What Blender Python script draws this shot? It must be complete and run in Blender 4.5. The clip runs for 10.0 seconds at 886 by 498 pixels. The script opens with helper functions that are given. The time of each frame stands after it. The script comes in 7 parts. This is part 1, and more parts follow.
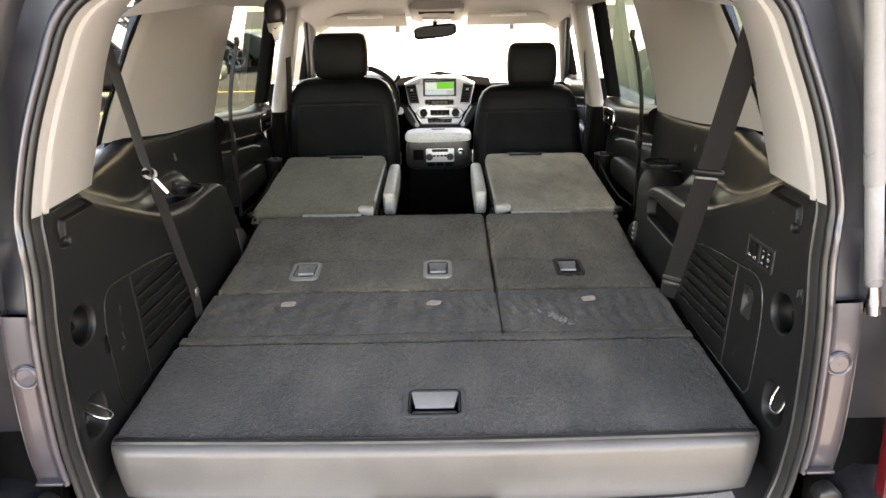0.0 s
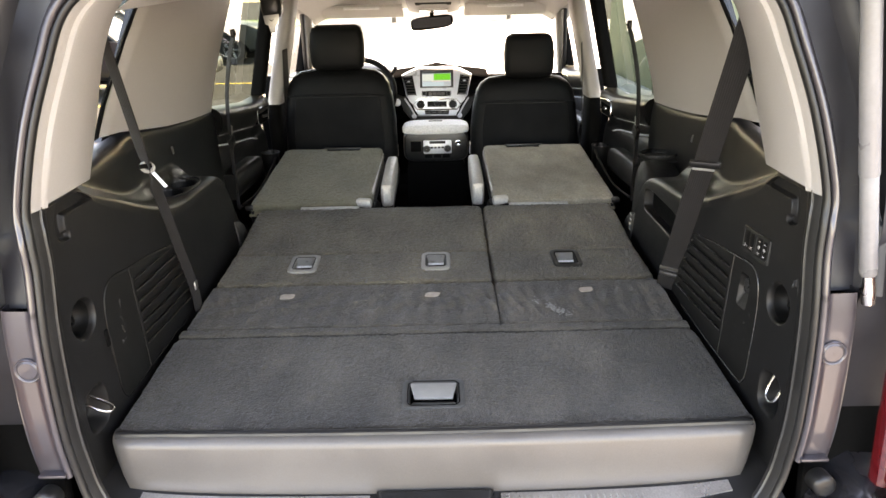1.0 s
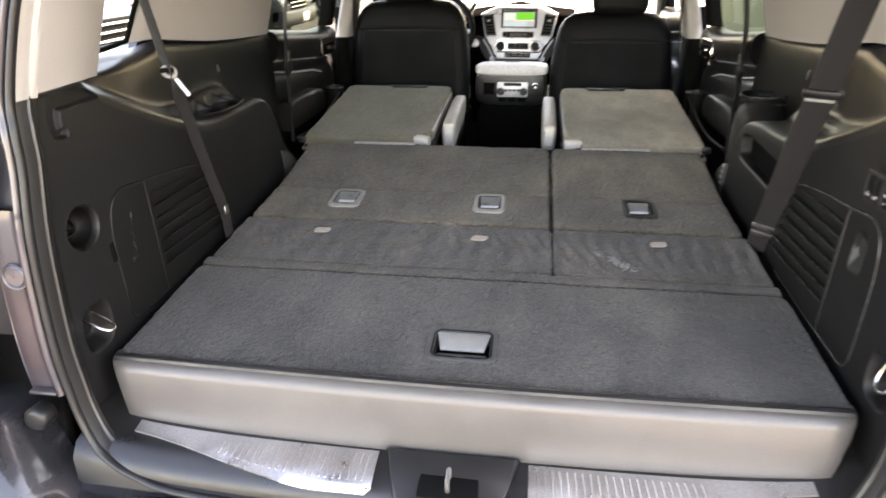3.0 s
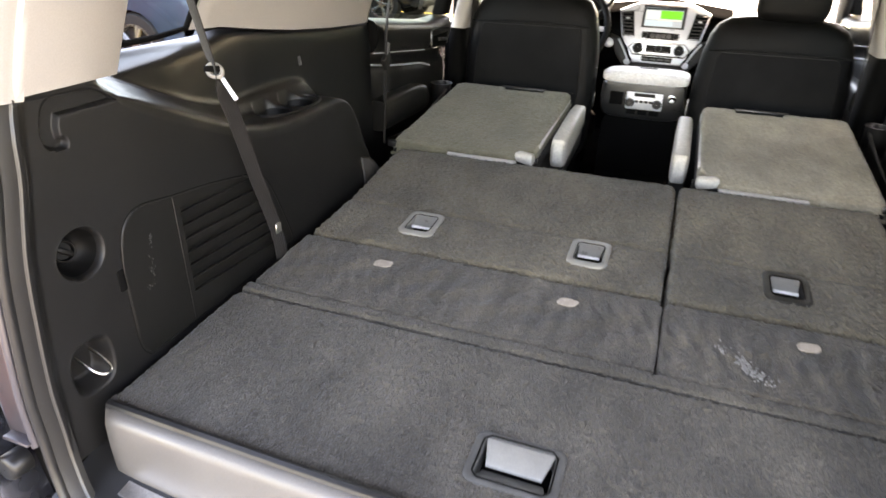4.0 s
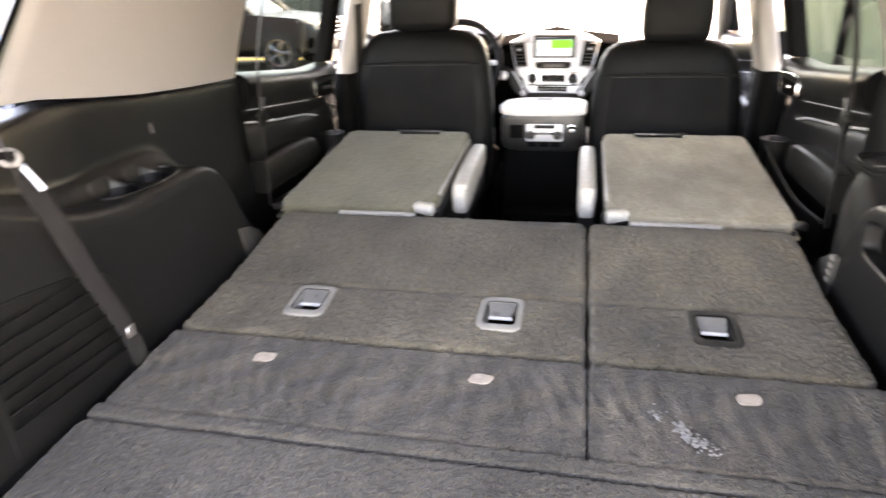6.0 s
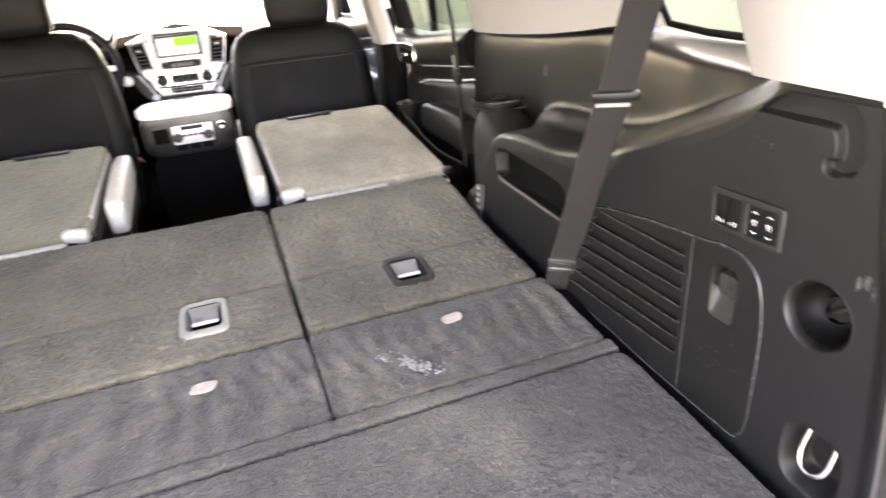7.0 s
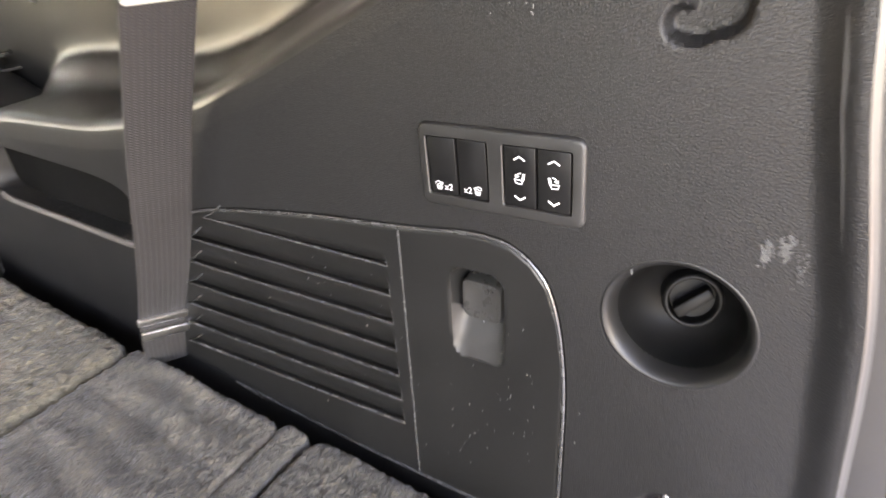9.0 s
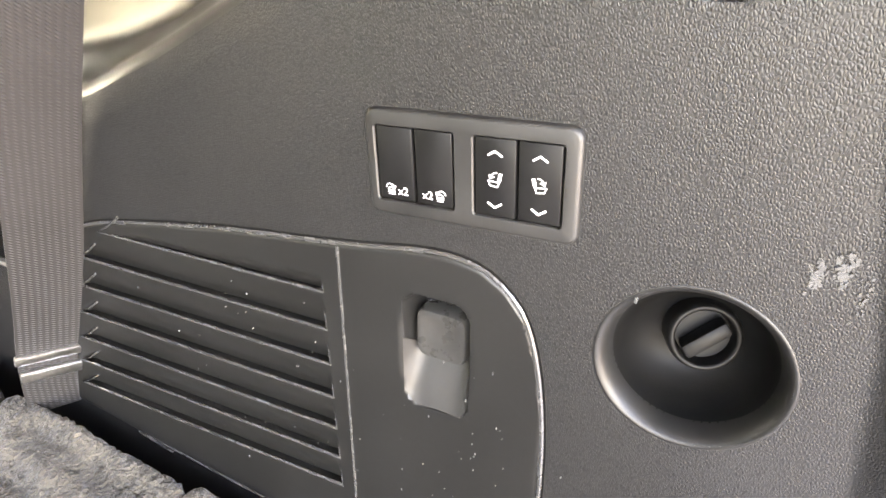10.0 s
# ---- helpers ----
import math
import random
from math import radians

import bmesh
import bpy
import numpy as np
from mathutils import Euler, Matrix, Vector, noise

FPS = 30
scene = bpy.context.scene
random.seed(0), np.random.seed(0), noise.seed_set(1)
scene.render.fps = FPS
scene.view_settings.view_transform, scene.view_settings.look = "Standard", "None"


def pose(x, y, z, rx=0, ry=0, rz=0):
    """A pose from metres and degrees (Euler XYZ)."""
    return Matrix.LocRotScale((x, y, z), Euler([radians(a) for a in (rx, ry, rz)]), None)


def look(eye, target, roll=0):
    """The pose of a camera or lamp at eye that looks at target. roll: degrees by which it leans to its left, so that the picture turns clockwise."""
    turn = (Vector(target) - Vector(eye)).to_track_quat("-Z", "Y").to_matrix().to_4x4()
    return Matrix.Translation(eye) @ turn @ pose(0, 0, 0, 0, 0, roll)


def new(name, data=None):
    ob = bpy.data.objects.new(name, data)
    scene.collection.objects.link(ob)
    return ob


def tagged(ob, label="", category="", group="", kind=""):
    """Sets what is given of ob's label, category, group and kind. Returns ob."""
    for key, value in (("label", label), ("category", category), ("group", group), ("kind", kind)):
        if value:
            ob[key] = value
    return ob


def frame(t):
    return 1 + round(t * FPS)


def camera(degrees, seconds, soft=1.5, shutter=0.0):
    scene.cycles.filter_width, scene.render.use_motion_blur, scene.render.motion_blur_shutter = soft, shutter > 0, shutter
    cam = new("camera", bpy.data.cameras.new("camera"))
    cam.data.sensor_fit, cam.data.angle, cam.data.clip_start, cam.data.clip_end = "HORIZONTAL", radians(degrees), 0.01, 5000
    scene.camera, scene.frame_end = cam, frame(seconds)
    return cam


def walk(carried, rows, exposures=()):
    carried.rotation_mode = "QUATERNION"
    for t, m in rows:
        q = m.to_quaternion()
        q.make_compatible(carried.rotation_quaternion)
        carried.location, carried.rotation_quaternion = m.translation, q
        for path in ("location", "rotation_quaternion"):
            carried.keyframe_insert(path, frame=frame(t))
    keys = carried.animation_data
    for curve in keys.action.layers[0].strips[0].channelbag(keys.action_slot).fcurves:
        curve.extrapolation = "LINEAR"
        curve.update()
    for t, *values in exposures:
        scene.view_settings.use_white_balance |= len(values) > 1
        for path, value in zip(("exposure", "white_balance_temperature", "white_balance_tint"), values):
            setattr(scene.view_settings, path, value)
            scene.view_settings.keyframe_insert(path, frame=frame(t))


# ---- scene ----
cam = camera(71.0, 10.0, shutter=0.4)
PATH = [
    (0, (0.028, -0.99, 1.662), (0.019, 0.871, 0.931), -1.1),
    (0.5, (0.027, -0.992, 1.663), (0.021, 0.864, 0.918), -1.3),
    (1, (0.027, -0.995, 1.666), (0.025, 0.856, 0.909), -1.3),
    (1.5, (0.031, -0.989, 1.666), (0.025, 0.857, 0.898), -1.2),
    (2, (0.038, -0.974, 1.664), (0.02, 0.863, 0.874), -1.3),
    (2.5, (0.052, -0.923, 1.627), (-0.011, 0.904, 0.817), -1.1),
    (3, (0.106, -0.845, 1.538), (-0.159, 0.941, 0.677), -0.8),
    (3.2, (0.1, -0.791, 1.525), (-0.25, 0.968, 0.641), -0.9),
    (4.3, (0.137, -0.47, 1.549), (-0.59, 1.167, 0.659), 1.6),
    (4.5, (0.177, -0.454, 1.549), (-0.64, 1.156, 0.689), 1.3),
    (5, (0.21, -0.437, 1.571), (-0.697, 1.132, 0.725), 0.1),
    (5.2, (0.216, -0.43, 1.569), (-0.691, 1.143, 0.731), -0.6),
    (6.3, (0.093, -0.317, 1.522), (0.022, 1.511, 0.713), -3.0),
    (6.5, (0.084, -0.315, 1.517), (0.235, 1.498, 0.687), -3.7),
    (7, (0.103, -0.357, 1.495), (0.689, 1.351, 0.636), -4.5),
    (7.5, (0.078, -0.29, 1.484), (0.997, 1.221, 0.55), -5.7),
    (8, (0.086, -0.197, 1.446), (1.295, 1.069, 0.479), -5.1),
    (8.5, (0.21, -0.102, 1.392), (1.574, 0.962, 0.389), -4.3),
    (9, (0.351, -0.005, 1.339), (1.798, 0.936, 0.329), -3.6),
    (9.5, (0.395, 0.033, 1.294), (1.963, 0.87, 0.377), 0.1),
    (10, (0.406, 0.035, 1.293), (1.985, 0.845, 0.37), 0.0),
]
EXPOSURES = [(0, 4.1, 10000, 21), (2.5, 4.22, 10000, 23), (4.5, 4.77, 10000, 23.5), (6.5, 5.32, 9900, 29), (7, 5.48, 9900, 29), (7.5, 5.32, 9900, 29), (8, 5.22, 9900, 28), (8.5, 5.46, 9900, 26), (9, 5.9, 10200, 28), (9.5, 6.4, 10500, 27), (10, 6.70, 10700, 26)]
walk(cam, [(t, look(eye, target, roll)) for t, eye, target, roll in PATH], EXPOSURES)
SKY, SUN, GLOW = 0.15, 3.5, 0.065

# ---------------- light ----------------
world = bpy.data.worlds.new("sky_world")
scene.world = world
world.use_nodes = True
wn = world.node_tree
sky = wn.nodes.new("ShaderNodeTexSky")
sky.sky_type = "NISHITA"
sky.sun_disc = False
sky.sun_elevation, sky.sun_rotation = radians(52), radians(40)
wn.links.new(sky.outputs["Color"], wn.nodes["Background"].inputs["Color"])
wn.nodes["Background"].inputs["Strength"].default_value = SKY
sun = new("sun", bpy.data.lights.new("sun", "SUN"))
sun.data.energy, sun.data.angle, sun.data.color = SUN, radians(0.5), (1.0, 0.97, 0.92)
sun.matrix_world = look((5.0, 6.0, 10), (0, 0, 0))


# ---------------- materials ----------------
def pmat(name, col, rough=0.5, metal=0.0, vary=0.25, vscale=6.0, fine=0.15, fscale=120.0, bump=0.0, bscale=300.0, bdist=0.001,
         cells=False, sheen=0.0, coat=0.0, spec=0.5, stretch=None, rvary=0.12):
    """A principled material with variation at two scales and a fine relief, in metres."""
    m = bpy.data.materials.new(name)
    m.use_nodes = True
    n, ln = m.node_tree.nodes, m.node_tree.links
    p = n["Principled BSDF"]
    tc = n.new("ShaderNodeTexCoord")
    src = tc.outputs["Object"]
    if stretch:
        mp = n.new("ShaderNodeMapping")
        mp.inputs["Scale"].default_value = stretch
        ln.new(src, mp.inputs["Vector"])
        src = mp.outputs["Vector"]

    def tex(scale, detail=4.0, rough_=0.6):
        t = n.new("ShaderNodeTexNoise")
        t.inputs["Scale"].default_value = scale
        t.inputs["Detail"].default_value = detail
        t.inputs["Roughness"].default_value = rough_
        ln.new(src, t.inputs["Vector"])
        return t.outputs["Fac"]

    def spread(fac, amount):
        r = n.new("ShaderNodeMapRange")
        r.inputs["From Min"].default_value, r.inputs["From Max"].default_value = 0.3, 0.7
        r.inputs["To Min"].default_value, r.inputs["To Max"].default_value = 1 - amount, 1 + amount
        ln.new(fac, r.inputs["Value"])
        return r.outputs["Result"]

    big, small = tex(vscale), tex(fscale, 2.0)
    mul = n.new("ShaderNodeMath")
    mul.operation = "MULTIPLY"
    ln.new(spread(big, vary), mul.inputs[0])
    ln.new(spread(small, fine), mul.inputs[1])
    mix = n.new("ShaderNodeVectorMath")
    mix.operation = "SCALE"
    mix.inputs[0].default_value = col
    ln.new(mul.outputs[0], mix.inputs["Scale"])
    ln.new(mix.outputs["Vector"], p.inputs["Base Color"])
    rr = n.new("ShaderNodeMapRange")
    rr.inputs["From Min"].default_value, rr.inputs["From Max"].default_value = 0.3, 0.7
    rr.inputs["To Min"].default_value, rr.inputs["To Max"].default_value = max(0.02, rough - rvary), min(1, rough + rvary)
    ln.new(big, rr.inputs["Value"])
    ln.new(rr.outputs["Result"], p.inputs["Roughness"])
    p.inputs["Metallic"].default_value = metal
    p.inputs["Sheen Weight"].default_value = sheen
    p.inputs["Sheen Roughness"].default_value = 0.5
    p.inputs["Coat Weight"].default_value = coat
    p.inputs["Coat Roughness"].default_value = 0.08
    p.inputs["Specular IOR Level"].default_value = spec
    if bump:
        b = n.new("ShaderNodeBump")
        b.inputs["Strength"].default_value, b.inputs["Distance"].default_value = bump, bdist
        if cells:
            warp = n.new("ShaderNodeTexNoise")
            warp.inputs["Scale"].default_value = bscale * 0.5
            ln.new(src, warp.inputs["Vector"])
            vm = n.new("ShaderNodeVectorMath")
            vm.operation = "MULTIPLY_ADD"
            vm.inputs[1].default_value = (0.8 / bscale,) * 3
            ln.new(warp.outputs["Color"], vm.inputs[0])
            ln.new(src, vm.inputs[2])
            v = n.new("ShaderNodeTexVoronoi")
            v.feature = "DISTANCE_TO_EDGE"
            v.inputs["Scale"].default_value = bscale
            ln.new(vm.outputs["Vector"], v.inputs["Vector"])
            r = n.new("ShaderNodeMapRange")
            r.interpolation_type = "SMOOTHSTEP"
            r.inputs["From Min"].default_value, r.inputs["From Max"].default_value = 0.0, 0.34
            ln.new(v.outputs["Distance"], r.inputs["Value"])
            ln.new(r.outputs["Result"], b.inputs["Height"])
        else:
            ln.new(tex(bscale, 3.0), b.inputs["Height"])
        ln.new(b.outputs["Normal"], p.inputs["Normal"])
    return m


def glow(name, col, strength):
    m = bpy.data.materials.new(name)
    m.use_nodes = True
    p = m.node_tree.nodes["Principled BSDF"]
    p.inputs["Base Color"].default_value = (0.01, 0.01, 0.01, 1)
    p.inputs["Emission Color"].default_value = (*col, 1)
    p.inputs["Emission Strength"].default_value = strength
    p.inputs["Roughness"].default_value = 0.15
    return m


def glass(name, tint):
    """A thin pane: clear with a tint, and a mirror by Fresnel."""
    m = bpy.data.materials.new(name)
    m.use_nodes = True
    n, ln = m.node_tree.nodes, m.node_tree.links
    n.remove(n["Principled BSDF"])
    a, b, mx, f = (n.new("ShaderNode" + k) for k in ("BsdfTransparent", "BsdfGlossy", "MixShader", "LayerWeight"))
    a.inputs["Color"].default_value = (*tint, 1)
    b.inputs["Roughness"].default_value = 0.02
    up, r = n.new("ShaderNodeMath"), n.new("ShaderNodeMapRange")
    up.operation = "POWER"
    up.inputs[1].default_value = 4.0
    f.inputs["Blend"].default_value = 0.5
    r.inputs["To Min"].default_value, r.inputs["To Max"].default_value = 0.03, 0.7
    ln.new(f.outputs["Facing"], up.inputs[0])
    ln.new(up.outputs[0], r.inputs["Value"])
    ln.new(r.outputs["Result"], mx.inputs[0])
    ln.new(a.outputs[0], mx.inputs[1])
    ln.new(b.outputs[0], mx.inputs[2])
    ln.new(mx.outputs[0], n["Material Output"].inputs["Surface"])
    return m


def carpet_mat(name, col, pile, tuft=1.0, nap=0.0):
    """Cut-pile carpet: fibre speckle, tufts, brushed patches and faint stains."""
    m = bpy.data.materials.new(name)
    m.use_nodes = True
    n, ln = m.node_tree.nodes, m.node_tree.links
    p = n["Principled BSDF"]
    tc = n.new("ShaderNodeTexCoord")
    val = None
    heights = []
    for scale, detail, lo, hi, stretch in ((3.2, 2, 0.64, 1.32, (1, 0.8, 1)), (13.0, 3, 0.80, 1.20, (1, 0.6, 1)), (52.0, 3, 0.86, 1.15, (1, 0.8, 1)), (290.0, 2, 0.66, 1.36, (1, 1, 1)), (700.0, 1, 0.74, 1.28, (1, 1, 1))):
        mp = n.new("ShaderNodeMapping")
        mp.inputs["Scale"].default_value = stretch
        ln.new(tc.outputs["Object"], mp.inputs["Vector"])
        t = n.new("ShaderNodeTexNoise")
        t.inputs["Scale"].default_value, t.inputs["Detail"].default_value = scale, detail
        t.inputs["Distortion"].default_value = 1.6 if scale == 52.0 else 0.0
        ln.new(mp.outputs["Vector"], t.inputs["Vector"])
        r = n.new("ShaderNodeMapRange")
        r.inputs["From Min"].default_value, r.inputs["From Max"].default_value = 0.32, 0.68
        if scale < 100:
            lo, hi = 1 - (1 - lo) * tuft, 1 + (hi - 1) * tuft
        elif tuft < 1:
            lo, hi = 0.8, 1.22
        r.inputs["To Min"].default_value, r.inputs["To Max"].default_value = lo, hi
        ln.new(t.outputs["Fac"], r.inputs["Value"])
        heights.append(t.outputs["Fac"])
        if val is None:
            val = r.outputs["Result"]
        else:
            mu = n.new("ShaderNodeMath")
            mu.operation = "MULTIPLY"
            ln.new(val, mu.inputs[0])
            ln.new(r.outputs["Result"], mu.inputs[1])
            val = mu.outputs[0]
    if nap:
        # pile brushed into bowed streaks
        w = n.new("ShaderNodeTexWave")
        w.inputs["Scale"].default_value, w.inputs["Distortion"].default_value = 5.5, 7.0
        w.inputs["Detail"].default_value, w.inputs["Detail Scale"].default_value = 3.0, 1.2
        mp = n.new("ShaderNodeMapping")
        mp.inputs["Rotation"].default_value, mp.inputs["Scale"].default_value = (0, 0, radians(18)), (1, 0.35, 1)
        ln.new(tc.outputs["Object"], mp.inputs["Vector"])
        ln.new(mp.outputs["Vector"], w.inputs["Vector"])
        r = n.new("ShaderNodeMapRange")
        r.inputs["To Min"].default_value, r.inputs["To Max"].default_value = 1 - nap, 1 + 0.7 * nap
        ln.new(w.outputs["Fac"], r.inputs["Value"])
        mu = n.new("ShaderNodeMath")
        mu.operation = "MULTIPLY"
        ln.new(val, mu.inputs[0])
        ln.new(r.outputs["Result"], mu.inputs[1])
        val = mu.outputs[0]
    sc = n.new("ShaderNodeVectorMath")
    sc.operation = "SCALE"
    sc.inputs[0].default_value = col
    ln.new(val, sc.inputs["Scale"])
    ln.new(sc.outputs["Vector"], p.inputs["Base Color"])
    p.inputs["Roughness"].default_value = 0.95
    p.inputs["Specular IOR Level"].default_value = 0.12
    p.inputs["Sheen Weight"].default_value, p.inputs["Sheen Roughness"].default_value = 0.22, 0.5
    b1, b2 = n.new("ShaderNodeBump"), n.new("ShaderNodeBump")
    b1.inputs["Strength"].default_value, b1.inputs["Distance"].default_value = 0.45, 0.0028
    ln.new(heights[2], b1.inputs["Height"])
    b2.inputs["Strength"].default_value, b2.inputs["Distance"].default_value = 1.0, pile
    ln.new(heights[3], b2.inputs["Height"])
    ln.new(b1.outputs["Normal"], b2.inputs["Normal"])
    ln.new(b2.outputs["Normal"], p.inputs["Normal"])
    return m


def webbing_mat(name, col):
    """Woven belt: ribs along it with a slanted twill across them, in the webbing's own metres."""
    m = pmat(name, col, rough=0.62, vary=0.10, vscale=20, fine=0.12, fscale=900, sheen=0.08, spec=0.16)
    n, ln = m.node_tree.nodes, m.node_tree.links
    uv = n.new("ShaderNodeUVMap")
    uv.uv_map = "weave"
    heights = []
    for axis, scale, turn in (("X", 430.0, 0.0), ("X", 900.0, radians(62))):
        mp = n.new("ShaderNodeMapping")
        mp.inputs["Rotation"].default_value = (0, 0, turn)
        ln.new(uv.outputs["UV"], mp.inputs["Vector"])
        w = n.new("ShaderNodeTexWave")
        w.bands_direction = axis
        w.inputs["Scale"].default_value = scale / math.tau
        w.inputs["Distortion"].default_value = 0.3
        ln.new(mp.outputs["Vector"], w.inputs["Vector"])
        heights.append(w.outputs["Fac"])
    mul = n.new("ShaderNodeMath")
    mul.operation = "MULTIPLY"
    ln.new(heights[0], mul.inputs[0])
    ln.new(heights[1], mul.inputs[1])
    b = n.new("ShaderNodeBump")
    b.inputs["Strength"].default_value, b.inputs["Distance"].default_value = 0.9, 0.0006
    ln.new(mul.outputs[0], b.inputs["Height"])
    ln.new(b.outputs["Normal"], n["Principled BSDF"].inputs["Normal"])
    return m


M_CARPET = carpet_mat("dark_carpet", (0.0630, 0.0550, 0.0440), 0.004)
M_FLAP = carpet_mat("brushed_dark_carpet", (0.0640, 0.0550, 0.0440), 0.004, nap=0.18)
M_CARPET2 = carpet_mat("grey_brown_carpet", (0.0905, 0.0762, 0.0535), 0.004)
# One seat-back carpet twice: the right seat's stronger light is put into the colour.
M_CARPET3_SHADED = carpet_mat("shaded_seat_back_carpet", (0.162, 0.150, 0.104), 0.0015, 0.45)
M_CARPET3_LIT = carpet_mat("lit_seat_back_carpet", (0.300, 0.263, 0.200), 0.002, 0.8)
M_TRIM = pmat("grained_plastic", (0.0052, 0.0052, 0.0055), rough=0.48, vary=0.10, vscale=5, fine=0.06, bump=0.40, bscale=840, bdist=0.0004, cells=True, spec=0.34, stretch=(1, 1, 0.62), rvary=0.05)
M_PLASTIC = pmat("smooth_black_plastic", (0.0075, 0.0075, 0.0077), rough=0.38, vary=0.15, vscale=14, fine=0.15, fscale=300, bump=0.08, bscale=900, bdist=0.0004)
M_COVER = pmat("satin_black_plastic", (0.0060, 0.0060, 0.0058), rough=0.42, spec=0.36, vary=0.12, vscale=9, fine=0.1, fscale=250, bump=0.05, bscale=1200, bdist=0.0003, rvary=0.06)
M_BOWL = pmat("smooth_bowl_plastic", (0.0025, 0.0025, 0.0025), rough=0.5, spec=0.14, vary=0.1, vscale=20, bump=0.15, bscale=900, bdist=0.0003, rvary=0.05)
M_RIM = pmat("soft_black_rim_plastic", (0.0050, 0.0050, 0.0050), rough=0.46, spec=0.36, vary=0.08, vscale=20, bump=0.10, bscale=900, bdist=0.0003, rvary=0.04)
# Black plastic with the edge highlights put into a paler base colour.
M_EDGE = pmat("highlit_black_plastic_edge", (0.030, 0.030, 0.0295), rough=0.26, vary=0.2, vscale=60, fine=0.1, fscale=300, rvary=0.05, spec=0.7)
M_LEDGE = pmat("polished_black_ledge_plastic", (0.0034, 0.0035, 0.0038), rough=0.34, vary=0.10, vscale=5, fine=0.06, spec=0.58, rvary=0.04, bump=0.08, bscale=1400, bdist=0.0003, cells=True)
M_FACE = pmat("grey_brown_trim_edge_plastic", (0.010, 0.0094, 0.0091), rough=0.5, vary=0.1, vscale=14, fine=0.08, fscale=400, bump=0.1, bscale=900, bdist=0.0003, spec=0.4)
M_STRUT = pmat("grey_strut_paint", (0.17, 0.166, 0.168), rough=0.35, vary=0.08, vscale=12, fine=0.05)
M_DULL = pmat("matt_black_plastic", (0.004, 0.004, 0.004), rough=0.9, spec=0.05, vary=0.2, vscale=10)
M_DASH = pmat("dead_matt_dashboard_vinyl", (0.0040, 0.0040, 0.0041), rough=1.0, spec=0.0, vary=0.2, vscale=10, rvary=0.0)
M_BODY = pmat("dark_slate_body_paint", (0.016, 0.016, 0.020), rough=0.45, spec=0.5, vary=0.12, vscale=9, fine=0.06)
M_BEIGE = pmat("beige_pillar_plastic", (0.31, 0.289, 0.272), rough=0.6, vary=0.05, vscale=4, fine=0.04, fscale=400, bump=0.12, bscale=900, bdist=0.0004)
M_HEADLINER = pmat("beige_headliner_cloth", (0.54, 0.522, 0.495), rough=0.95, vary=0.05, vscale=4, fine=0.08, fscale=700, bump=0.2, bscale=900, bdist=0.0006, spec=0.1)
M_SATIN = pmat("taupe_satin_trim", (0.102, 0.094, 0.087), rough=0.42, metal=0.25, vary=0.12, vscale=5, fine=0.06, fscale=350, bump=0.06, bscale=500, bdist=0.0004)
M_PAINT = pmat("grey_brown_body_paint", (0.052, 0.047, 0.054), rough=0.36, metal=0.5, vary=0.10, vscale=8, fine=0.08, fscale=900, coat=0.6)
M_BLACKPAINT = pmat("black_gloss_paint", (0.012, 0.012, 0.014), rough=0.25, vary=0.2, vscale=6, coat=0.5)
M_RUBBER = pmat("rubber_seal", (0.010, 0.0098, 0.0098), rough=0.36, spec=0.40, vary=0.15, vscale=20, fine=0.1, fscale=400, rvary=0.04)
# Trim lip coloured paler for the sky light its rear face catches.
M_LIP = pmat("sky_lit_trim_lip_plastic", (0.024, 0.0235, 0.023), rough=0.36, spec=0.5, vary=0.10, vscale=12, fine=0.06, fscale=400, rvary=0.04)
M_CHROME = pmat("chrome", (0.75, 0.75, 0.74), rough=0.14, metal=1.0, vary=0.06, vscale=30, fine=0.02, rvary=0.06)
M_STEEL = pmat("brushed_steel_plate", (0.62, 0.61, 0.60), rough=0.34, metal=1.0, vary=0.08, vscale=12, fine=0.12, fscale=300, bump=0.08, bscale=350, bdist=0.0003)
M_SILVER = pmat("silver_plastic", (0.70, 0.71, 0.73), rough=0.34, metal=0.35, vary=0.05, vscale=10, fine=0.04)
M_GREYPL = pmat("grey_latch_plastic", (0.021, 0.0205, 0.020), rough=0.45, vary=0.15, vscale=40, fine=0.15, fscale=500, bump=0.1, bscale=900, bdist=0.0003)
M_LATCH = pmat("pale_grey_latch_frame", (0.215, 0.207, 0.192), rough=0.5, vary=0.1, vscale=30, fine=0.1, fscale=600)
M_SURROUND = pmat("charcoal_handle_surround", (0.058, 0.057, 0.055), rough=0.5, vary=0.1, vscale=30, fine=0.1, fscale=600)
M_PADDLE = pmat("silver_grey_paddle", (0.150, 0.148, 0.143), rough=0.36, spec=0.7, vary=0.12, vscale=40, fine=0.1, fscale=500)
M_BAR = pmat("polished_latch_bar", (0.68, 0.67, 0.65), rough=0.28, metal=0.0, vary=0.05, vscale=40)
M_BEZEL = pmat("dark_grey_bezel_plastic", (0.0058, 0.0057, 0.0056), rough=0.52, vary=0.1, vscale=30, fine=0.1, fscale=600, bump=0.1, bscale=1200, bdist=0.0002)
M_SEAT = pmat("black_seat_cloth", (0.003, 0.003, 0.003), rough=0.85, vary=0.2, vscale=8, fine=0.3, fscale=700, bump=0.3, bscale=900, bdist=0.0008, sheen=0.08, spec=0.2)
M_LEATHER = pmat("black_leather", (0.0035, 0.0035, 0.0036), rough=0.45, vary=0.15, vscale=9, bump=0.35, bscale=450, bdist=0.0006, cells=True, spec=0.14)
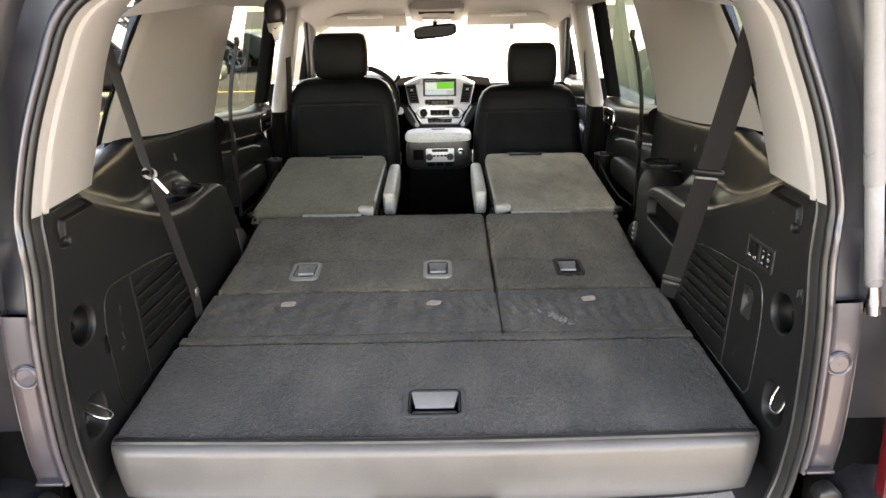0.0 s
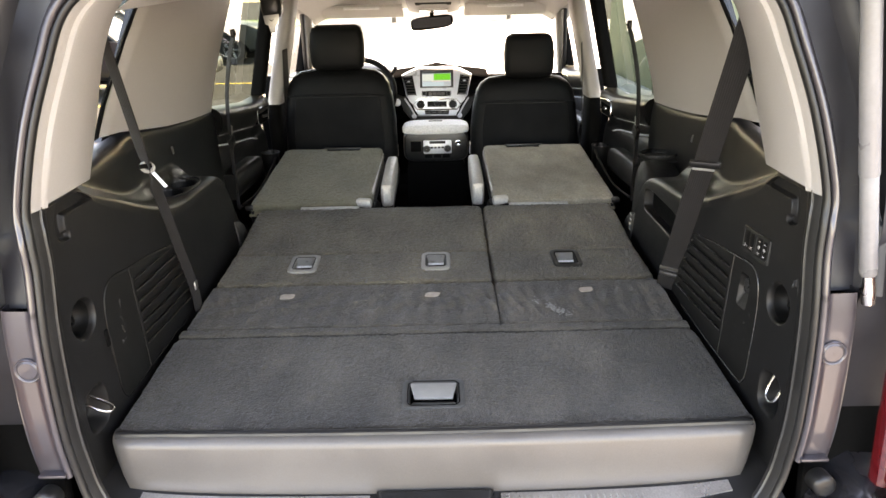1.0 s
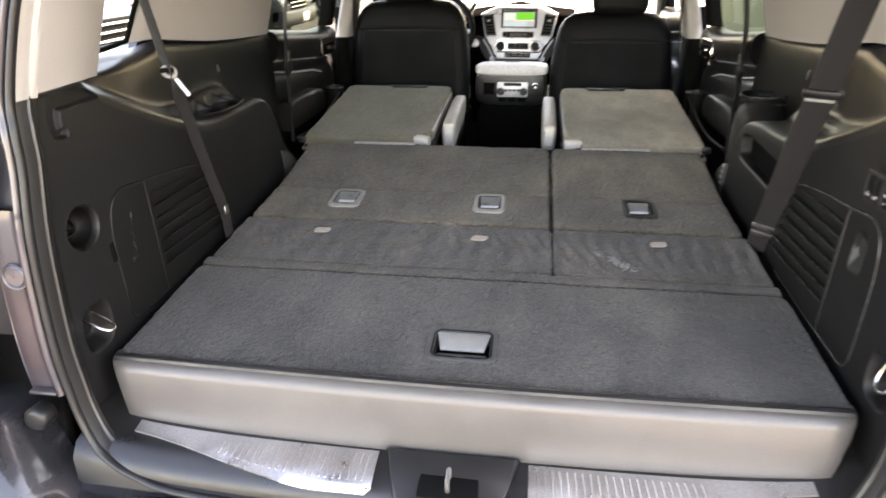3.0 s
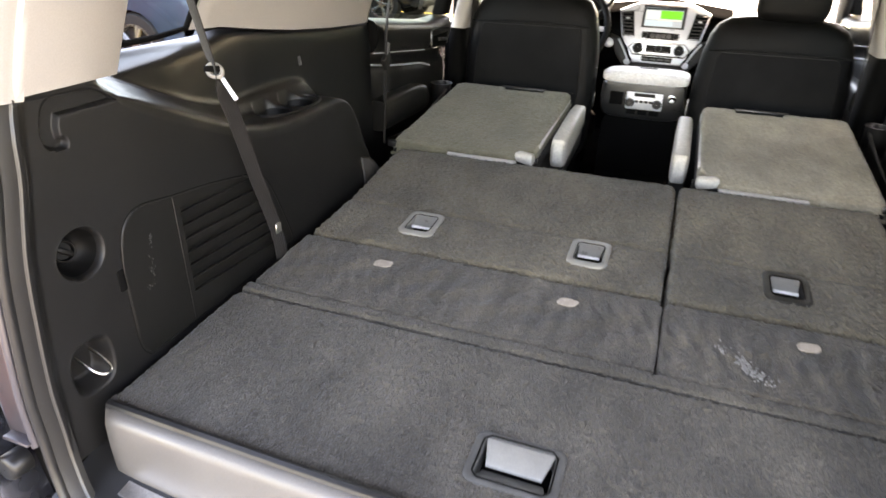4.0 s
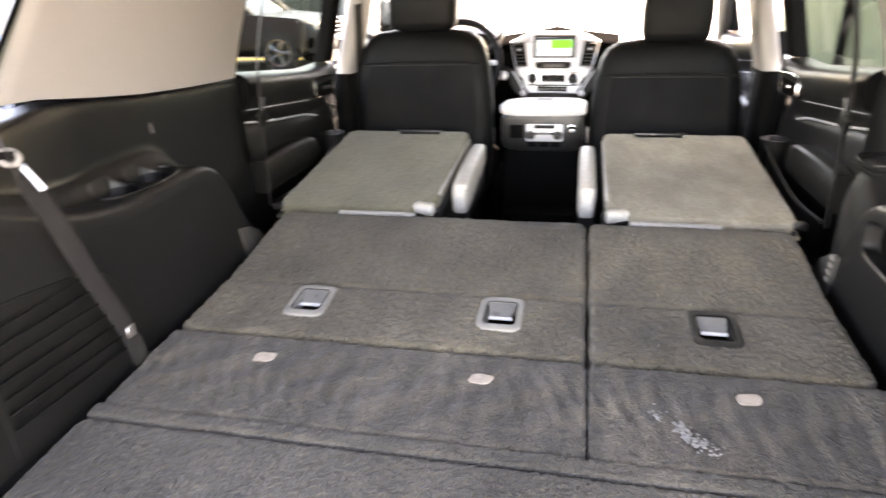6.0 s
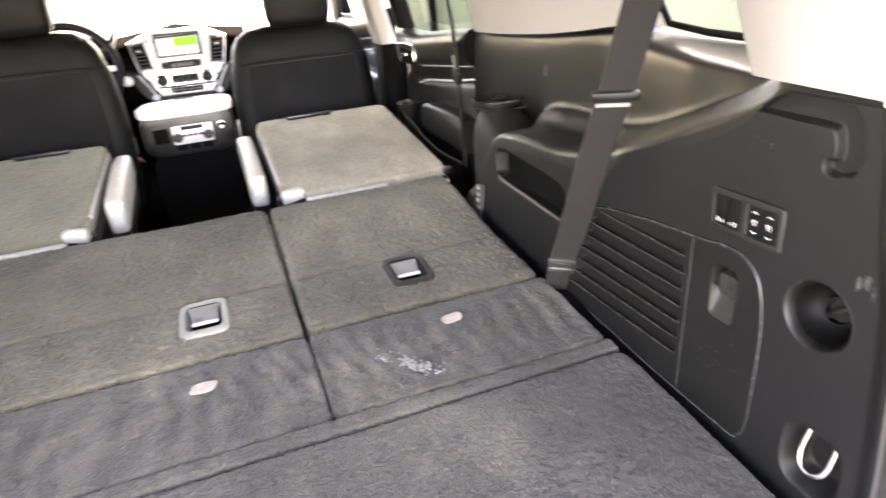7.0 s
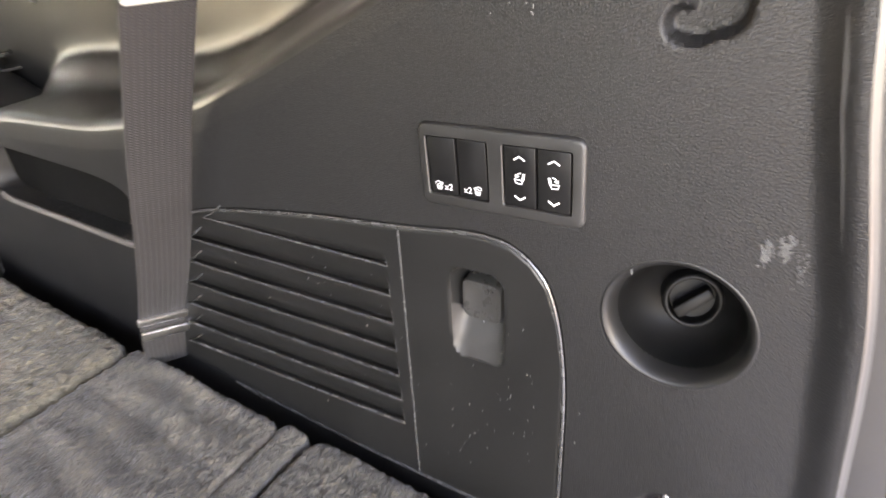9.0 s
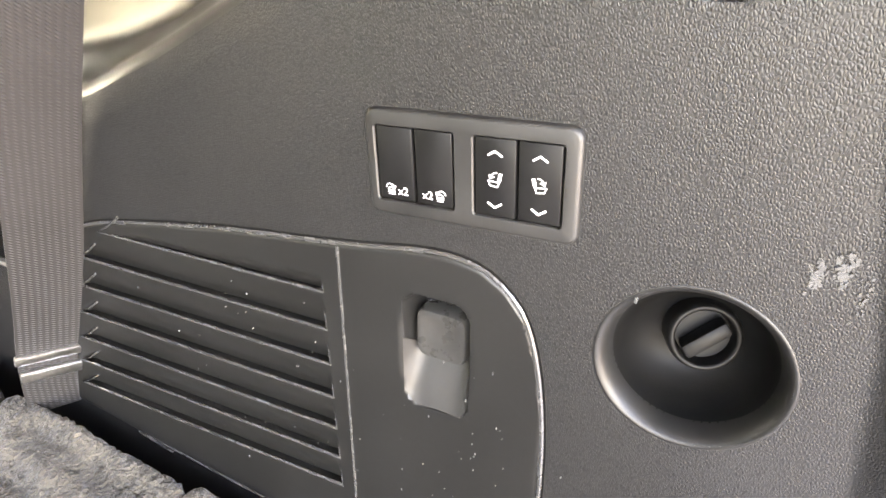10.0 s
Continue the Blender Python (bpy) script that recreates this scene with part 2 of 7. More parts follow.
M_DOOR = pmat("satin_black_door_vinyl", (0.0085, 0.0083, 0.0080), rough=0.36, vary=0.10, vscale=7, bump=0.2, bscale=600, bdist=0.0004, cells=True, spec=0.42, rvary=0.05)
# Grey lid vinyl coloured paler to stand for sun through the windscreen.
M_CONSOLE = pmat("sunlit_grey_console_vinyl", (0.66, 0.655, 0.645), rough=0.45, vary=0.08, vscale=8, bump=0.3, bscale=500, bdist=0.0005, cells=True)
M_ARM = pmat("taupe_armrest_vinyl", (0.46, 0.44, 0.40), rough=0.45, vary=0.1, vscale=8, bump=0.3, bscale=500, bdist=0.0005, cells=True)
M_BELT = webbing_mat("charcoal_belt_webbing", (0.0122, 0.0109, 0.0108))
M_LABEL = pmat("pale_cloth_label", (0.36, 0.305, 0.26), rough=0.85, vary=0.25, vscale=60, fine=0.2, fscale=500)
M_FOOT = pmat("pale_grey_foot_plastic", (0.045, 0.044, 0.042), rough=0.5, vary=0.15, vscale=30, fine=0.1, fscale=500)
M_CHALK = pmat("chalky_stain", (0.205, 0.199, 0.194), rough=0.95, vary=0.3, vscale=80)
M_SCUFF = pmat("scuffed_plastic", (0.044, 0.0436, 0.0433), rough=0.8, vary=0.35, vscale=160, fine=0.25, fscale=900)
M_MARK = pmat("white_print", (0.75, 0.75, 0.74), rough=0.6, vary=0.05)
M_BUTTON = pmat("black_button_plastic", (0.0035, 0.0035, 0.0037), rough=0.45, spec=0.2, vary=0.1, vscale=40)
M_PUSH = pmat("grey_push_latch_plastic", (0.022, 0.0215, 0.0205), rough=0.32, vary=0.08, vscale=90, fine=0.15, fscale=500, spec=0.4)
M_SCOOP = pmat("grey_scoop_plastic", (0.0105, 0.0103, 0.0098), rough=0.5, vary=0.1, vscale=60, fine=0.1, fscale=600)
M_REDLENS = pmat("red_lamp_lens", (0.09, 0.006, 0.008), rough=0.12, vary=0.15, vscale=20, coat=1.0)
M_PALELENS = pmat("smoked_reversing_lens", (0.20, 0.13, 0.13), rough=0.15, vary=0.15, vscale=20, coat=0.8)
M_CLEARLENS = pmat("clear_lamp_lens", (0.55, 0.53, 0.52), rough=0.12, vary=0.15, vscale=20, coat=1.0)
M_AMBERLENS = pmat("amber_lamp_lens", (0.42, 0.12, 0.025), rough=0.12, vary=0.15, vscale=20, coat=1.0)
M_GLASS = glass("clear_car_glass", (0.93, 0.96, 0.94))
M_TINT = glass("privacy_tinted_glass", (0.23, 0.265, 0.23))
M_QUARTER = glass("green_tinted_glass", (0.70, 0.74, 0.70))
# Glass darkened in colour to stand for the dark cabin it mirrors.
M_MIRROR = pmat("mirror_glass", (0.035, 0.035, 0.035), rough=0.03, metal=1.0, vary=0.02, rvary=0.01)
M_ASPHALT = pmat("asphalt", (0.042, 0.0417, 0.040), rough=0.95, spec=0.12, vary=0.3, vscale=1.2, fine=0.4, fscale=90, bump=0.6, bscale=140, bdist=0.004)
M_WALL = pmat("pale_stucco", (0.17, 0.185, 0.125), rough=0.9, vary=0.08, vscale=1.5, fine=0.08, fscale=60, bump=0.3, bscale=90, bdist=0.004)
M_KERB = pmat("pale_concrete", (0.42, 0.41, 0.39), rough=0.9, vary=0.2, vscale=3, fine=0.2, fscale=80, bump=0.3, bscale=100, bdist=0.003)
M_PAVE = pmat("pale_bounce_paving", (0.56, 0.557, 0.545), rough=0.9, vary=0.15, vscale=0.6, fine=0.15, fscale=40, bump=0.2, bscale=60, bdist=0.003)
M_PAD = pmat("grey_bounce_concrete", (0.23, 0.227, 0.22), rough=0.9, vary=0.2, vscale=0.8, fine=0.15, fscale=40, bump=0.2, bscale=60, bdist=0.003)
M_LEAF = pmat("leaf_green", (0.055, 0.115, 0.025), rough=0.6, vary=0.4, vscale=3, fine=0.3, fscale=20)
M_GRASS = pmat("lawn", (0.07, 0.13, 0.03), rough=0.9, vary=0.3, vscale=1.5, fine=0.4, fscale=30, bump=0.6, bscale=60, bdist=0.02)
M_BARK = pmat("bark", (0.09, 0.07, 0.05), rough=0.9, vary=0.3, vscale=12, bump=0.6, bscale=40, bdist=0.01)
M_YELLOW = pmat("worn_yellow_paint", (0.55, 0.38, 0.04), rough=0.8, vary=0.3, vscale=20)
M_TYRE = pmat("tyre_rubber", (0.018, 0.018, 0.018), rough=0.8, vary=0.2, vscale=15)
M_ALLOY = pmat("alloy_wheel", (0.30, 0.30, 0.30), rough=0.3, metal=0.9, vary=0.1, vscale=12)
M_DARKGLASS = pmat("dark_car_window", (0.02, 0.025, 0.028), rough=0.06, vary=0.1, vscale=3, coat=0.6)


def car_paint(name, col):
    return pmat(name, col, rough=0.42, metal=0.2, vary=0.06, vscale=3, fine=0.04, coat=0.2)


# ---------------- building helpers ----------------
PLACED = {}


def thing(name, at, label, category, group="", kind=""):
    ob = new(name)
    ob.location = at
    ob.empty_display_size = 0.05
    PLACED[ob] = Matrix.Translation(at)
    return tagged(ob, label, category, group, kind)


def link(name, mesh, material, parent, label="", smooth=True, sharp=40):
    mesh.materials.append(material)
    if smooth:
        mesh.shade_smooth()
        mesh.set_sharp_from_angle(angle=radians(sharp))
    ob = new(name, mesh)
    PLACED[ob] = Matrix()
    if parent:
        ob.parent = parent
        ob.matrix_parent_inverse = PLACED[parent].inverted()
    return tagged(ob, label)


def part(name, bm, material, parent, label="", smooth=True, sharp=40):
    """One mesh object under a thing or a part, from a bmesh in the world's metres."""
    mesh = bpy.data.meshes.new(name)
    bmesh.ops.recalc_face_normals(bm, faces=bm.faces)
    bm.to_mesh(mesh)
    bm.free()
    return link(name, mesh, material, parent, label, smooth, sharp)


def sheet(name, verts, faces, material, parent, label="", sharp=60):
    mesh = bpy.data.meshes.new(name)
    mesh.from_pydata([tuple(v) for v in verts], [], faces)
    mesh.validate()
    return link(name, mesh, material, parent, label, True, sharp)


def structure(ob, label, category=""):
    return tagged(ob, label, category, kind="structure")


def grid_faces(nu, nv, keep=None):
    return [(i * nv + j, (i + 1) * nv + j, (i + 1) * nv + j + 1, i * nv + j + 1) for i in range(nu - 1) for j in range(nv - 1)
            if keep is None or keep(i, j)]


def rbox(c, size, r=0.005, seg=2, m=None, bm=None):
    """A rounded box; m turns it about its middle."""
    out = bm or bmesh.new()
    made = bmesh.ops.create_cube(out, size=1.0)["verts"]
    for v in made:
        v.co = Vector((v.co.x * size[0], v.co.y * size[1], v.co.z * size[2]))
    r = min(r, 0.49 * min(size))
    if r > 0:
        edges = list({e for v in made for e in v.link_edges})
        res = bmesh.ops.bevel(out, geom=edges, offset=r, segments=seg, affect="EDGES", profile=0.5)
        made = list({v for f in res["faces"] for v in f.verts} | {v for v in made if v.is_valid})
    t = Matrix.Translation(c) @ (m or Matrix())
    for v in made:
        v.co = t @ v.co
    return out


def prism(outline, depth, r=0.0, seg=2, bm=None):
    """A flat outline (3D points in one plane) pushed along depth, edges rounded."""
    out = bm or bmesh.new()
    depth = Vector(depth)
    a = [out.verts.new(Vector(p)) for p in outline]
    b = [out.verts.new(Vector(p) + depth) for p in outline]
    k = len(a)
    faces = [out.faces.new(a), out.faces.new(b[::-1])] + [out.faces.new((a[i], b[i], b[(i + 1) % k], a[(i + 1) % k])) for i in range(k)]
    if r:
        edges = list(faces[0].edges) + list(faces[1].edges)
        bmesh.ops.bevel(out, geom=edges, offset=r, segments=seg, affect="EDGES", profile=0.5)
    return out


def tube(points, radius, n=10, bm=None, closed=False, flat=1.0):
    """A round bar along points."""
    out = bm or bmesh.new()
    pts = [Vector(p) for p in points]
    rings = []
    up = None
    for i, p in enumerate(pts):
        a = pts[i - 1] if i or closed else p
        b = pts[(i + 1) % len(pts)] if i < len(pts) - 1 or closed else p
        t = (b - a).normalized()
        if up is None:
            up = t.orthogonal().normalized()
        up = (up - t * up.dot(t)).normalized()
        side = t.cross(up)
        rad = radius[i] if isinstance(radius, (list, tuple)) else radius
        rings.append([out.verts.new(p + (up * math.cos(k * math.tau / n) + side * flat * math.sin(k * math.tau / n)) * rad) for k in range(n)])
    last = len(rings) if closed else len(rings) - 1
    for i in range(last):
        a, b = rings[i], rings[(i + 1) % len(rings)]
        for k in range(n):
            out.faces.new((a[k], a[(k + 1) % n], b[(k + 1) % n], b[k]))
    if not closed:
        out.faces.new(rings[0][::-1])
        out.faces.new(rings[-1])
    return out


def loft(sections, n=28, power=4.0, bm=None, caps=True):
    """A soft body through rounded sections: (middle, half axis a, half axis b[, power])."""
    out = bm or bmesh.new()
    rings = []
    for sec in sections:
        c, a, b = (Vector(v) for v in sec[:3])
        pw = 2.0 / (sec[3] if len(sec) > 3 else power)
        ring = []
        for k in range(n):
            t = k * math.tau / n
            x, y = math.cos(t), math.sin(t)
            ring.append(out.verts.new(c + a * math.copysign(abs(x) ** pw, x) + b * math.copysign(abs(y) ** pw, y)))
        rings.append(ring)
    for a, b in zip(rings, rings[1:]):
        for k in range(n):
            out.faces.new((a[k], a[(k + 1) % n], b[(k + 1) % n], b[k]))
    if caps:
        out.faces.new(rings[0][::-1])
        out.faces.new(rings[-1])
    return out


def pillow(c, half, power=4.0, n=28, steps=9, m=None, bm=None, edge=3.0):
    """A closed rounded body, round at every edge; half: half sizes; the last axis is swept."""
    sections = []
    rot = (m or Matrix()).to_3x3()
    for i in range(steps):
        t = -1 + 2 * i / (steps - 1)
        t = math.copysign(1 - (1 - abs(t)) ** 1.6, t)
        k = max(0.02, (1 - abs(t) ** edge) ** (1 / edge)) if abs(t) < 1 else 0.35
        k = max(k, 0.35)
        sections.append((Vector(c) + rot @ Vector((0, 0, t * half[2])), rot @ Vector((half[0] * k if k < 1 else half[0], 0, 0)), rot @ Vector((0, half[1] * k, 0)), power))
    return loft(sections, n, power, bm)


def disc(c, axis, radius, depth, n=24, r=0.0, bm=None):
    """A short cylinder from c along axis."""
    axis = Vector(axis).normalized()
    u = axis.orthogonal().normalized()
    w = axis.cross(u)
    return prism([Vector(c) + (u * math.cos(k * math.tau / n) + w * math.sin(k * math.tau / n)) * radius for k in range(n)], axis * depth, r, 2, bm)


def lathe(c, axis, profile, n=32, bm=None):
    """Turned body: profile of (radius, along axis)."""
    out = bm or bmesh.new()
    axis = Vector(axis).normalized()
    u = axis.orthogonal().normalized()
    w = axis.cross(u)
    rings = [[out.verts.new(Vector(c) + axis * h + (u * math.cos(k * math.tau / n) + w * math.sin(k * math.tau / n)) * rad) for k in range(n)] for rad, h in profile]
    for a, b in zip(rings, rings[1:]):
        for k in range(n):
            out.faces.new((a[k], a[(k + 1) % n], b[(k + 1) % n], b[k]))
    return out


def strap(points, sides, width, thick=0.0016, bm=None):
    """Webbing along points; sides: the way across it at each point."""
    out = bm or bmesh.new()
    rows = []
    pts = [Vector(p) for p in points]
    for i, (p, s) in enumerate(zip(pts, sides)):
        t = (pts[min(i + 1, len(pts) - 1)] - pts[max(i - 1, 0)]).normalized()
        s = Vector(s)
        s = (s - t * s.dot(t)).normalized()
        nrm = t.cross(s)
        rows.append([out.verts.new(p + s * (width / 2) * a + nrm * (thick / 2) * b) for a, b in ((-1, -1), (-0.9, -1.3), (0.9, -1.3), (1, -1), (1, 1), (0.9, 1.3), (-0.9, 1.3), (-1, 1))])
    for a, b in zip(rows, rows[1:]):
        for k in range(8):
            out.faces.new((a[k], a[(k + 1) % 8], b[(k + 1) % 8], b[k]))
    out.faces.new(rows[0][::-1])
    out.faces.new(rows[-1])
    uv = out.loops.layers.uv.new("weave")
    run = np.r_[0, np.cumsum([(b - a).length for a, b in zip(pts, pts[1:])])]
    place = {v: (a * width / 2, run[i]) for i, row in enumerate(rows) for v, a in zip(row, (-1, -0.9, 0.9, 1, 1, 0.9, -0.9, -1))}
    for f in out.faces:
        for l in f.loops:
            l[uv].uv = place[l.vert]
    return out


def bent(points, n):
    """A smooth line through points, as n points."""
    p = np.array([tuple(q) for q in points], float)
    d = np.r_[0, np.cumsum(np.linalg.norm(np.diff(p, axis=0), axis=1))]
    out = []
    for s in np.linspace(0, d[-1], n):
        i = int(np.clip(np.searchsorted(d, s) - 1, 0, len(p) - 2))
        t = (s - d[i]) / (d[i + 1] - d[i])
        a, b, c, e = p[max(i - 1, 0)], p[i], p[i + 1], p[min(i + 2, len(p) - 1)]
        m1, m2 = (c - a) / 2, (e - b) / 2
        out.append(Vector((2 * t**3 - 3 * t**2 + 1) * b + (t**3 - 2 * t**2 + t) * m1 + (-2 * t**3 + 3 * t**2) * c + (t**3 - t**2) * m2))
    return out


def smooth(a, b, x):
    t = np.clip((x - a) / (b - a), 0, 1)
    return t * t * (3 - 2 * t)


RISE = math.tan(radians(4.0))


def deck(x, y, h=0.0):
    """A point on the load floor, which rises to the front; h above it."""
    return Vector((x, y, 0.88 + RISE * y + h))


DECK_TURN = pose(0, 0, 0, 4.0)


# ---------------- quarter trims beside the load floor ----------------
def lerp(y, rows):
    return np.interp(y, [r[0] for r in rows], [r[1] for r in rows])


COVER_TOP = [(0.100, 1.02), (0.102, 1.06), (0.107, 1.096), (0.115, 1.122), (0.126, 1.136), (0.139, 1.1445), (0.155, 1.1475), (0.172, 1.1468), (0.20, 1.1425), (0.224, 1.139),
             (0.31, 1.129), (0.382, 1.117), (0.431, 1.107), (0.464, 1.095), (0.480, 1.084), (0.500, 1.055), (0.530, 0.99), (0.558, 0.92)]
COVER_LOW = [(0.100, 0.935), (0.102, 0.915), (0.107, 0.902), (0.116, 0.893), (0.13, 0.889), (0.3, 0.890), (0.455, 0.899), (0.558, 0.908)]
SLAT_ENDS = (0.437, 0.471, 0.481, 0.490, 0.501, 0.511, 0.521)


def slat_line(k, y):
    """Height of the proud lower edge of slat k."""
    return 1.1042 - 0.0263 * k - (0.025 + 0.0042 * k) * (y - 0.235)


HOOK = [(0.175, 1.3305), (0.062, 1.3300), (0.053, 1.3280), (0.047, 1.3210), (0.043, 1.3100), (0.0405, 1.2980), (0.0415, 1.2880)]
HOOK_TIP = [(0.0415, 1.2830), (0.0490, 1.2795), (0.0565, 1.2800)]


def near_line(y, z, pts):
    d = np.full(y.shape, 9.0)
    for (ya, za), (yb, zb) in zip(pts, pts[1:]):
        t = np.clip(((y - ya) * (yb - ya) + (z - za) * (zb - za)) / ((yb - ya) ** 2 + (zb - za) ** 2), 0, 1)
        d = np.minimum(d, np.hypot(y - ya - t * (yb - ya), z - za - t * (zb - za)))
    return d


def wall_relief(y, z, s):
    """How far the wall is pressed outboard at (y, z)."""
    d = np.zeros(y.shape)
    bowl = np.hypot(y - 0.0382, z - 1.1182)
    d = np.maximum(d, 0.052 * smooth(0.0408, 0.0386, bowl))
    if s > 0:
        d = np.maximum(d, 0.012 * smooth(0.0, 0.003, np.minimum(0.049 - np.abs(y - 0.146), 0.022 - np.abs(z - 1.1905))))
    tie = (np.abs((y - 0.010) / 0.037) ** 3.2 + np.abs((z - 0.938) / 0.044) ** 3.2) ** (1 / 3.2)
    d = np.maximum(d, 0.036 * smooth(1.05, 0.62, tie))
    hook = np.minimum(near_line(y, z, HOOK) - 0.0128, near_line(y, z, HOOK_TIP) - 0.0075)
    d = np.maximum(d, 0.0105 * smooth(0.0016, -0.0026, hook))
    if s > 0:
        pocket = (np.abs((y - 0.690) / 0.142) ** 5 + np.abs((z - 1.076 - 0.02 * (y - 0.69)) / 0.036) ** 5) ** 0.2
        d = np.maximum(d, 0.060 * smooth(1.02, 0.93, pocket))
    inside = np.minimum(np.minimum(y - 0.100, 0.550 - y), np.minimum(lerp(y, COVER_TOP) - z, z - lerp(y, COVER_LOW)))
    d = np.maximum(d, 0.028 * smooth(0.005, 0.009, inside))
    return d


def quarter_trim(s):
    base = thing("quarter_trim", (s * 0.7, 0.5, 0.86),
                 "black grained plastic cargo side trim with " + ("a storage pocket and seat switches" if s > 0 else "two cup holders in its ledge"), "trim panel", "cargo side trims")
    step = 0.0025 if s > 0 else 0.0035
    ys = np.concatenate([np.arange(-0.075, 0.015, step), np.arange(0.015, 0.165, step / 2), np.arange(0.165, 1.2451, step)])
    nw = 270 if s > 0 else 190
    ledge = [(-0.09, 1.347), (0.12, 1.345), (0.165, 1.322), (0.27, 1.277), (0.34, 1.245), (0.42, 1.212), (0.50, 1.190), (0.58, 1.180), (0.74, 1.180), (0.82, 1.178),
             (0.87, 1.160), (0.91, 1.10), (0.94, 1.03), (0.99, 0.955), (1.04, 0.90), (1.09, 0.84), (1.25, 0.82)]
    if s > 0:
        ledge = [(-0.09, 1.347), (0.12, 1.345), (0.165, 1.318), (0.27, 1.268), (0.34, 1.235), (0.42, 1.203), (0.50, 1.180), (0.58, 1.165), (0.74, 1.155), (0.82, 1.142),
                 (0.865, 1.118), (0.90, 1.07), (0.93, 1.00), (0.97, 0.94), (1.03, 0.88), (1.09, 0.84), (1.25, 0.82)]

    def soften(line, half=9):
        k = np.ones(2 * half + 1) / (2 * half + 1)
        for _ in range(2):
            line = np.convolve(np.pad(line, half, "edge"), k, "valid")
        return line

    def along(*rows):
        return soften(lerp(ys, rows), 6)

    # Across the ledge: wall head, crest, flat, rim, foot of the upper wall, its head, window sill.
    zl = soften(lerp(ys, ledge), 5)
    zt = along((-0.09, 1.360), (0.14, 1.360), (0.19, 1.353), (0.53, 1.353), (0.57, 1.360), (0.70, 1.345), (0.82, 1.33), (1.0, 1.315), (1.25, 1.30))
    head = along((-0.09, 0.003), (0.14, 0.003), (0.19, 0.022), (0.50, 0.026), (1.25, 0.03))
    rise = along((-0.09, 0.002), (0.14, 0.004), (0.20, 0.031), (0.30, 0.030), (0.46, 0.028), (0.56, 0.032), (0.80, 0.034), (0.88, 0.026), (0.94, 0.010), (1.25, 0.006))
    rim_x = along((-0.09, 0.6520), (0.14, 0.6525), (0.165, 0.690), (0.20, 0.722), (0.36, 0.722), (0.48, 0.740), (0.60, 0.764), (1.25, 0.766))
    flat = along((-0.09, 0.5), (0.25, 0.55), (0.40, 0.62), (0.56, 0.82), (1.25, 0.82))
    flat_rise = along((-0.09, 0.5), (0.25, 0.48), (0.40, 0.42), (0.56, 0.06), (1.25, 0.06))
    foot_x = along((-0.09, 0.6530), (0.14, 0.654), (0.165, 0.700), (0.20, 0.731), (0.36, 0.733), (0.50, 0.754), (0.62, 0.776), (1.25, 0.780))
    head_x = along((-0.09, 0.6540), (0.14, 0.655), (0.165, 0.705), (0.20, 0.738), (0.36, 0.742), (0.50, 0.764), (0.64, 0.782), (1.25, 0.783))
    rim_z = np.minimum(zl + rise, zt - along((0.12, 0.006), (0.19, 0.020), (1.25, 0.020)))
    foot_z = rim_z + 0.002
    head_z = np.maximum(zt - along((0.12, 0.004), (0.2, 0.022), (0.36, 0.015), (0.48, 0.011), (0.58, 0.008), (0.7, 0.006)), foot_z + 0.002)
    knots = [(0.650 + 0 * ys, zl - head), (np.minimum(0.653, rim_x), zl), (0.653 + (rim_x - 0.653) * flat, zl + (rim_z - zl) * flat_rise), (rim_x, rim_z), (foot_x, foot_z), (head_x, head_z), (0.801 + 0 * ys, zt)]
    LX, LZ = [knots[0][0]], [knots[0][1]]
    for (xa, za), (xb, zb), n in zip(knots, knots[1:], (10, 18, 9, 6, 22, 12)):
        for t in np.linspace(0, 1, n + 1)[1:]:
            LX.append(xa + (xb - xa) * t)
            LZ.append(za + (zb - za) * t)
    LX, LZ = np.array(LX), np.array(LZ)
    for _ in range(14):
        LX[1:-1] = 0.25 * LX[:-2] + 0.5 * LX[1:-1] + 0.25 * LX[2:]
        LZ[1:-1] = 0.25 * LZ[:-2] + 0.5 * LZ[1:-1] + 0.25 * LZ[2:]
    cols_z = [0.80 + (zl - head - 0.80) * t for t in np.linspace(0, 1, nw)]
    X = np.vstack([np.full((nw, len(ys)), 0.650), LX[1:]]).T
    Z = np.vstack([np.array(cols_z), LZ[1:]]).T
    # The rear edge follows the opening, whose line leans forward with height, and rolls outboard.
    lean = lerp(Z, [(0.80, -0.078), (0.88, -0.069), (0.95, -0.066), (1.05, -0.057), (1.15, -0.045), (1.25, -0.022), (1.306, -0.012), (1.36, 0.002)])
    Y = np.repeat(ys[:, None], X.shape[1], 1)
    Y = Y + (lean - ys[0]) * np.clip(1 - (Y - ys[0]) / 0.16, 0, 1)
    X[:, :nw] += wall_relief(Y[:, :nw], Z[:, :nw], s)
    edge_x = lerp(Z, [(0.80, 0.628), (0.88, 0.638), (0.95, 0.642), (1.05, 0.642), (1.15, 0.640), (1.25, 0.639), (1.306, 0.641), (1.36, 0.643)])
    X = X + (edge_x + 0.001 - 0.650) * smooth(0.022, 0.002, Y - lean) * (X < 0.70)
    if s < 0:
        for yc, rad in ((0.632, 0.042), (0.728, 0.040)):
            Z[:, nw:] -= 0.060 * smooth(rad + 0.001, rad - 0.004, np.hypot(Y[:, nw:] - yc, X[:, nw:] - 0.722)) * (Z[:, nw:] < 1.2)
    nv = X.shape[1]
    P = np.stack([s * X, Y, Z], -1)
    cut = nw + 6
    sheet("panel", P[:, :cut + 1].reshape(-1, 3), grid_faces(len(ys), cut + 1), M_TRIM, base, sharp=55)
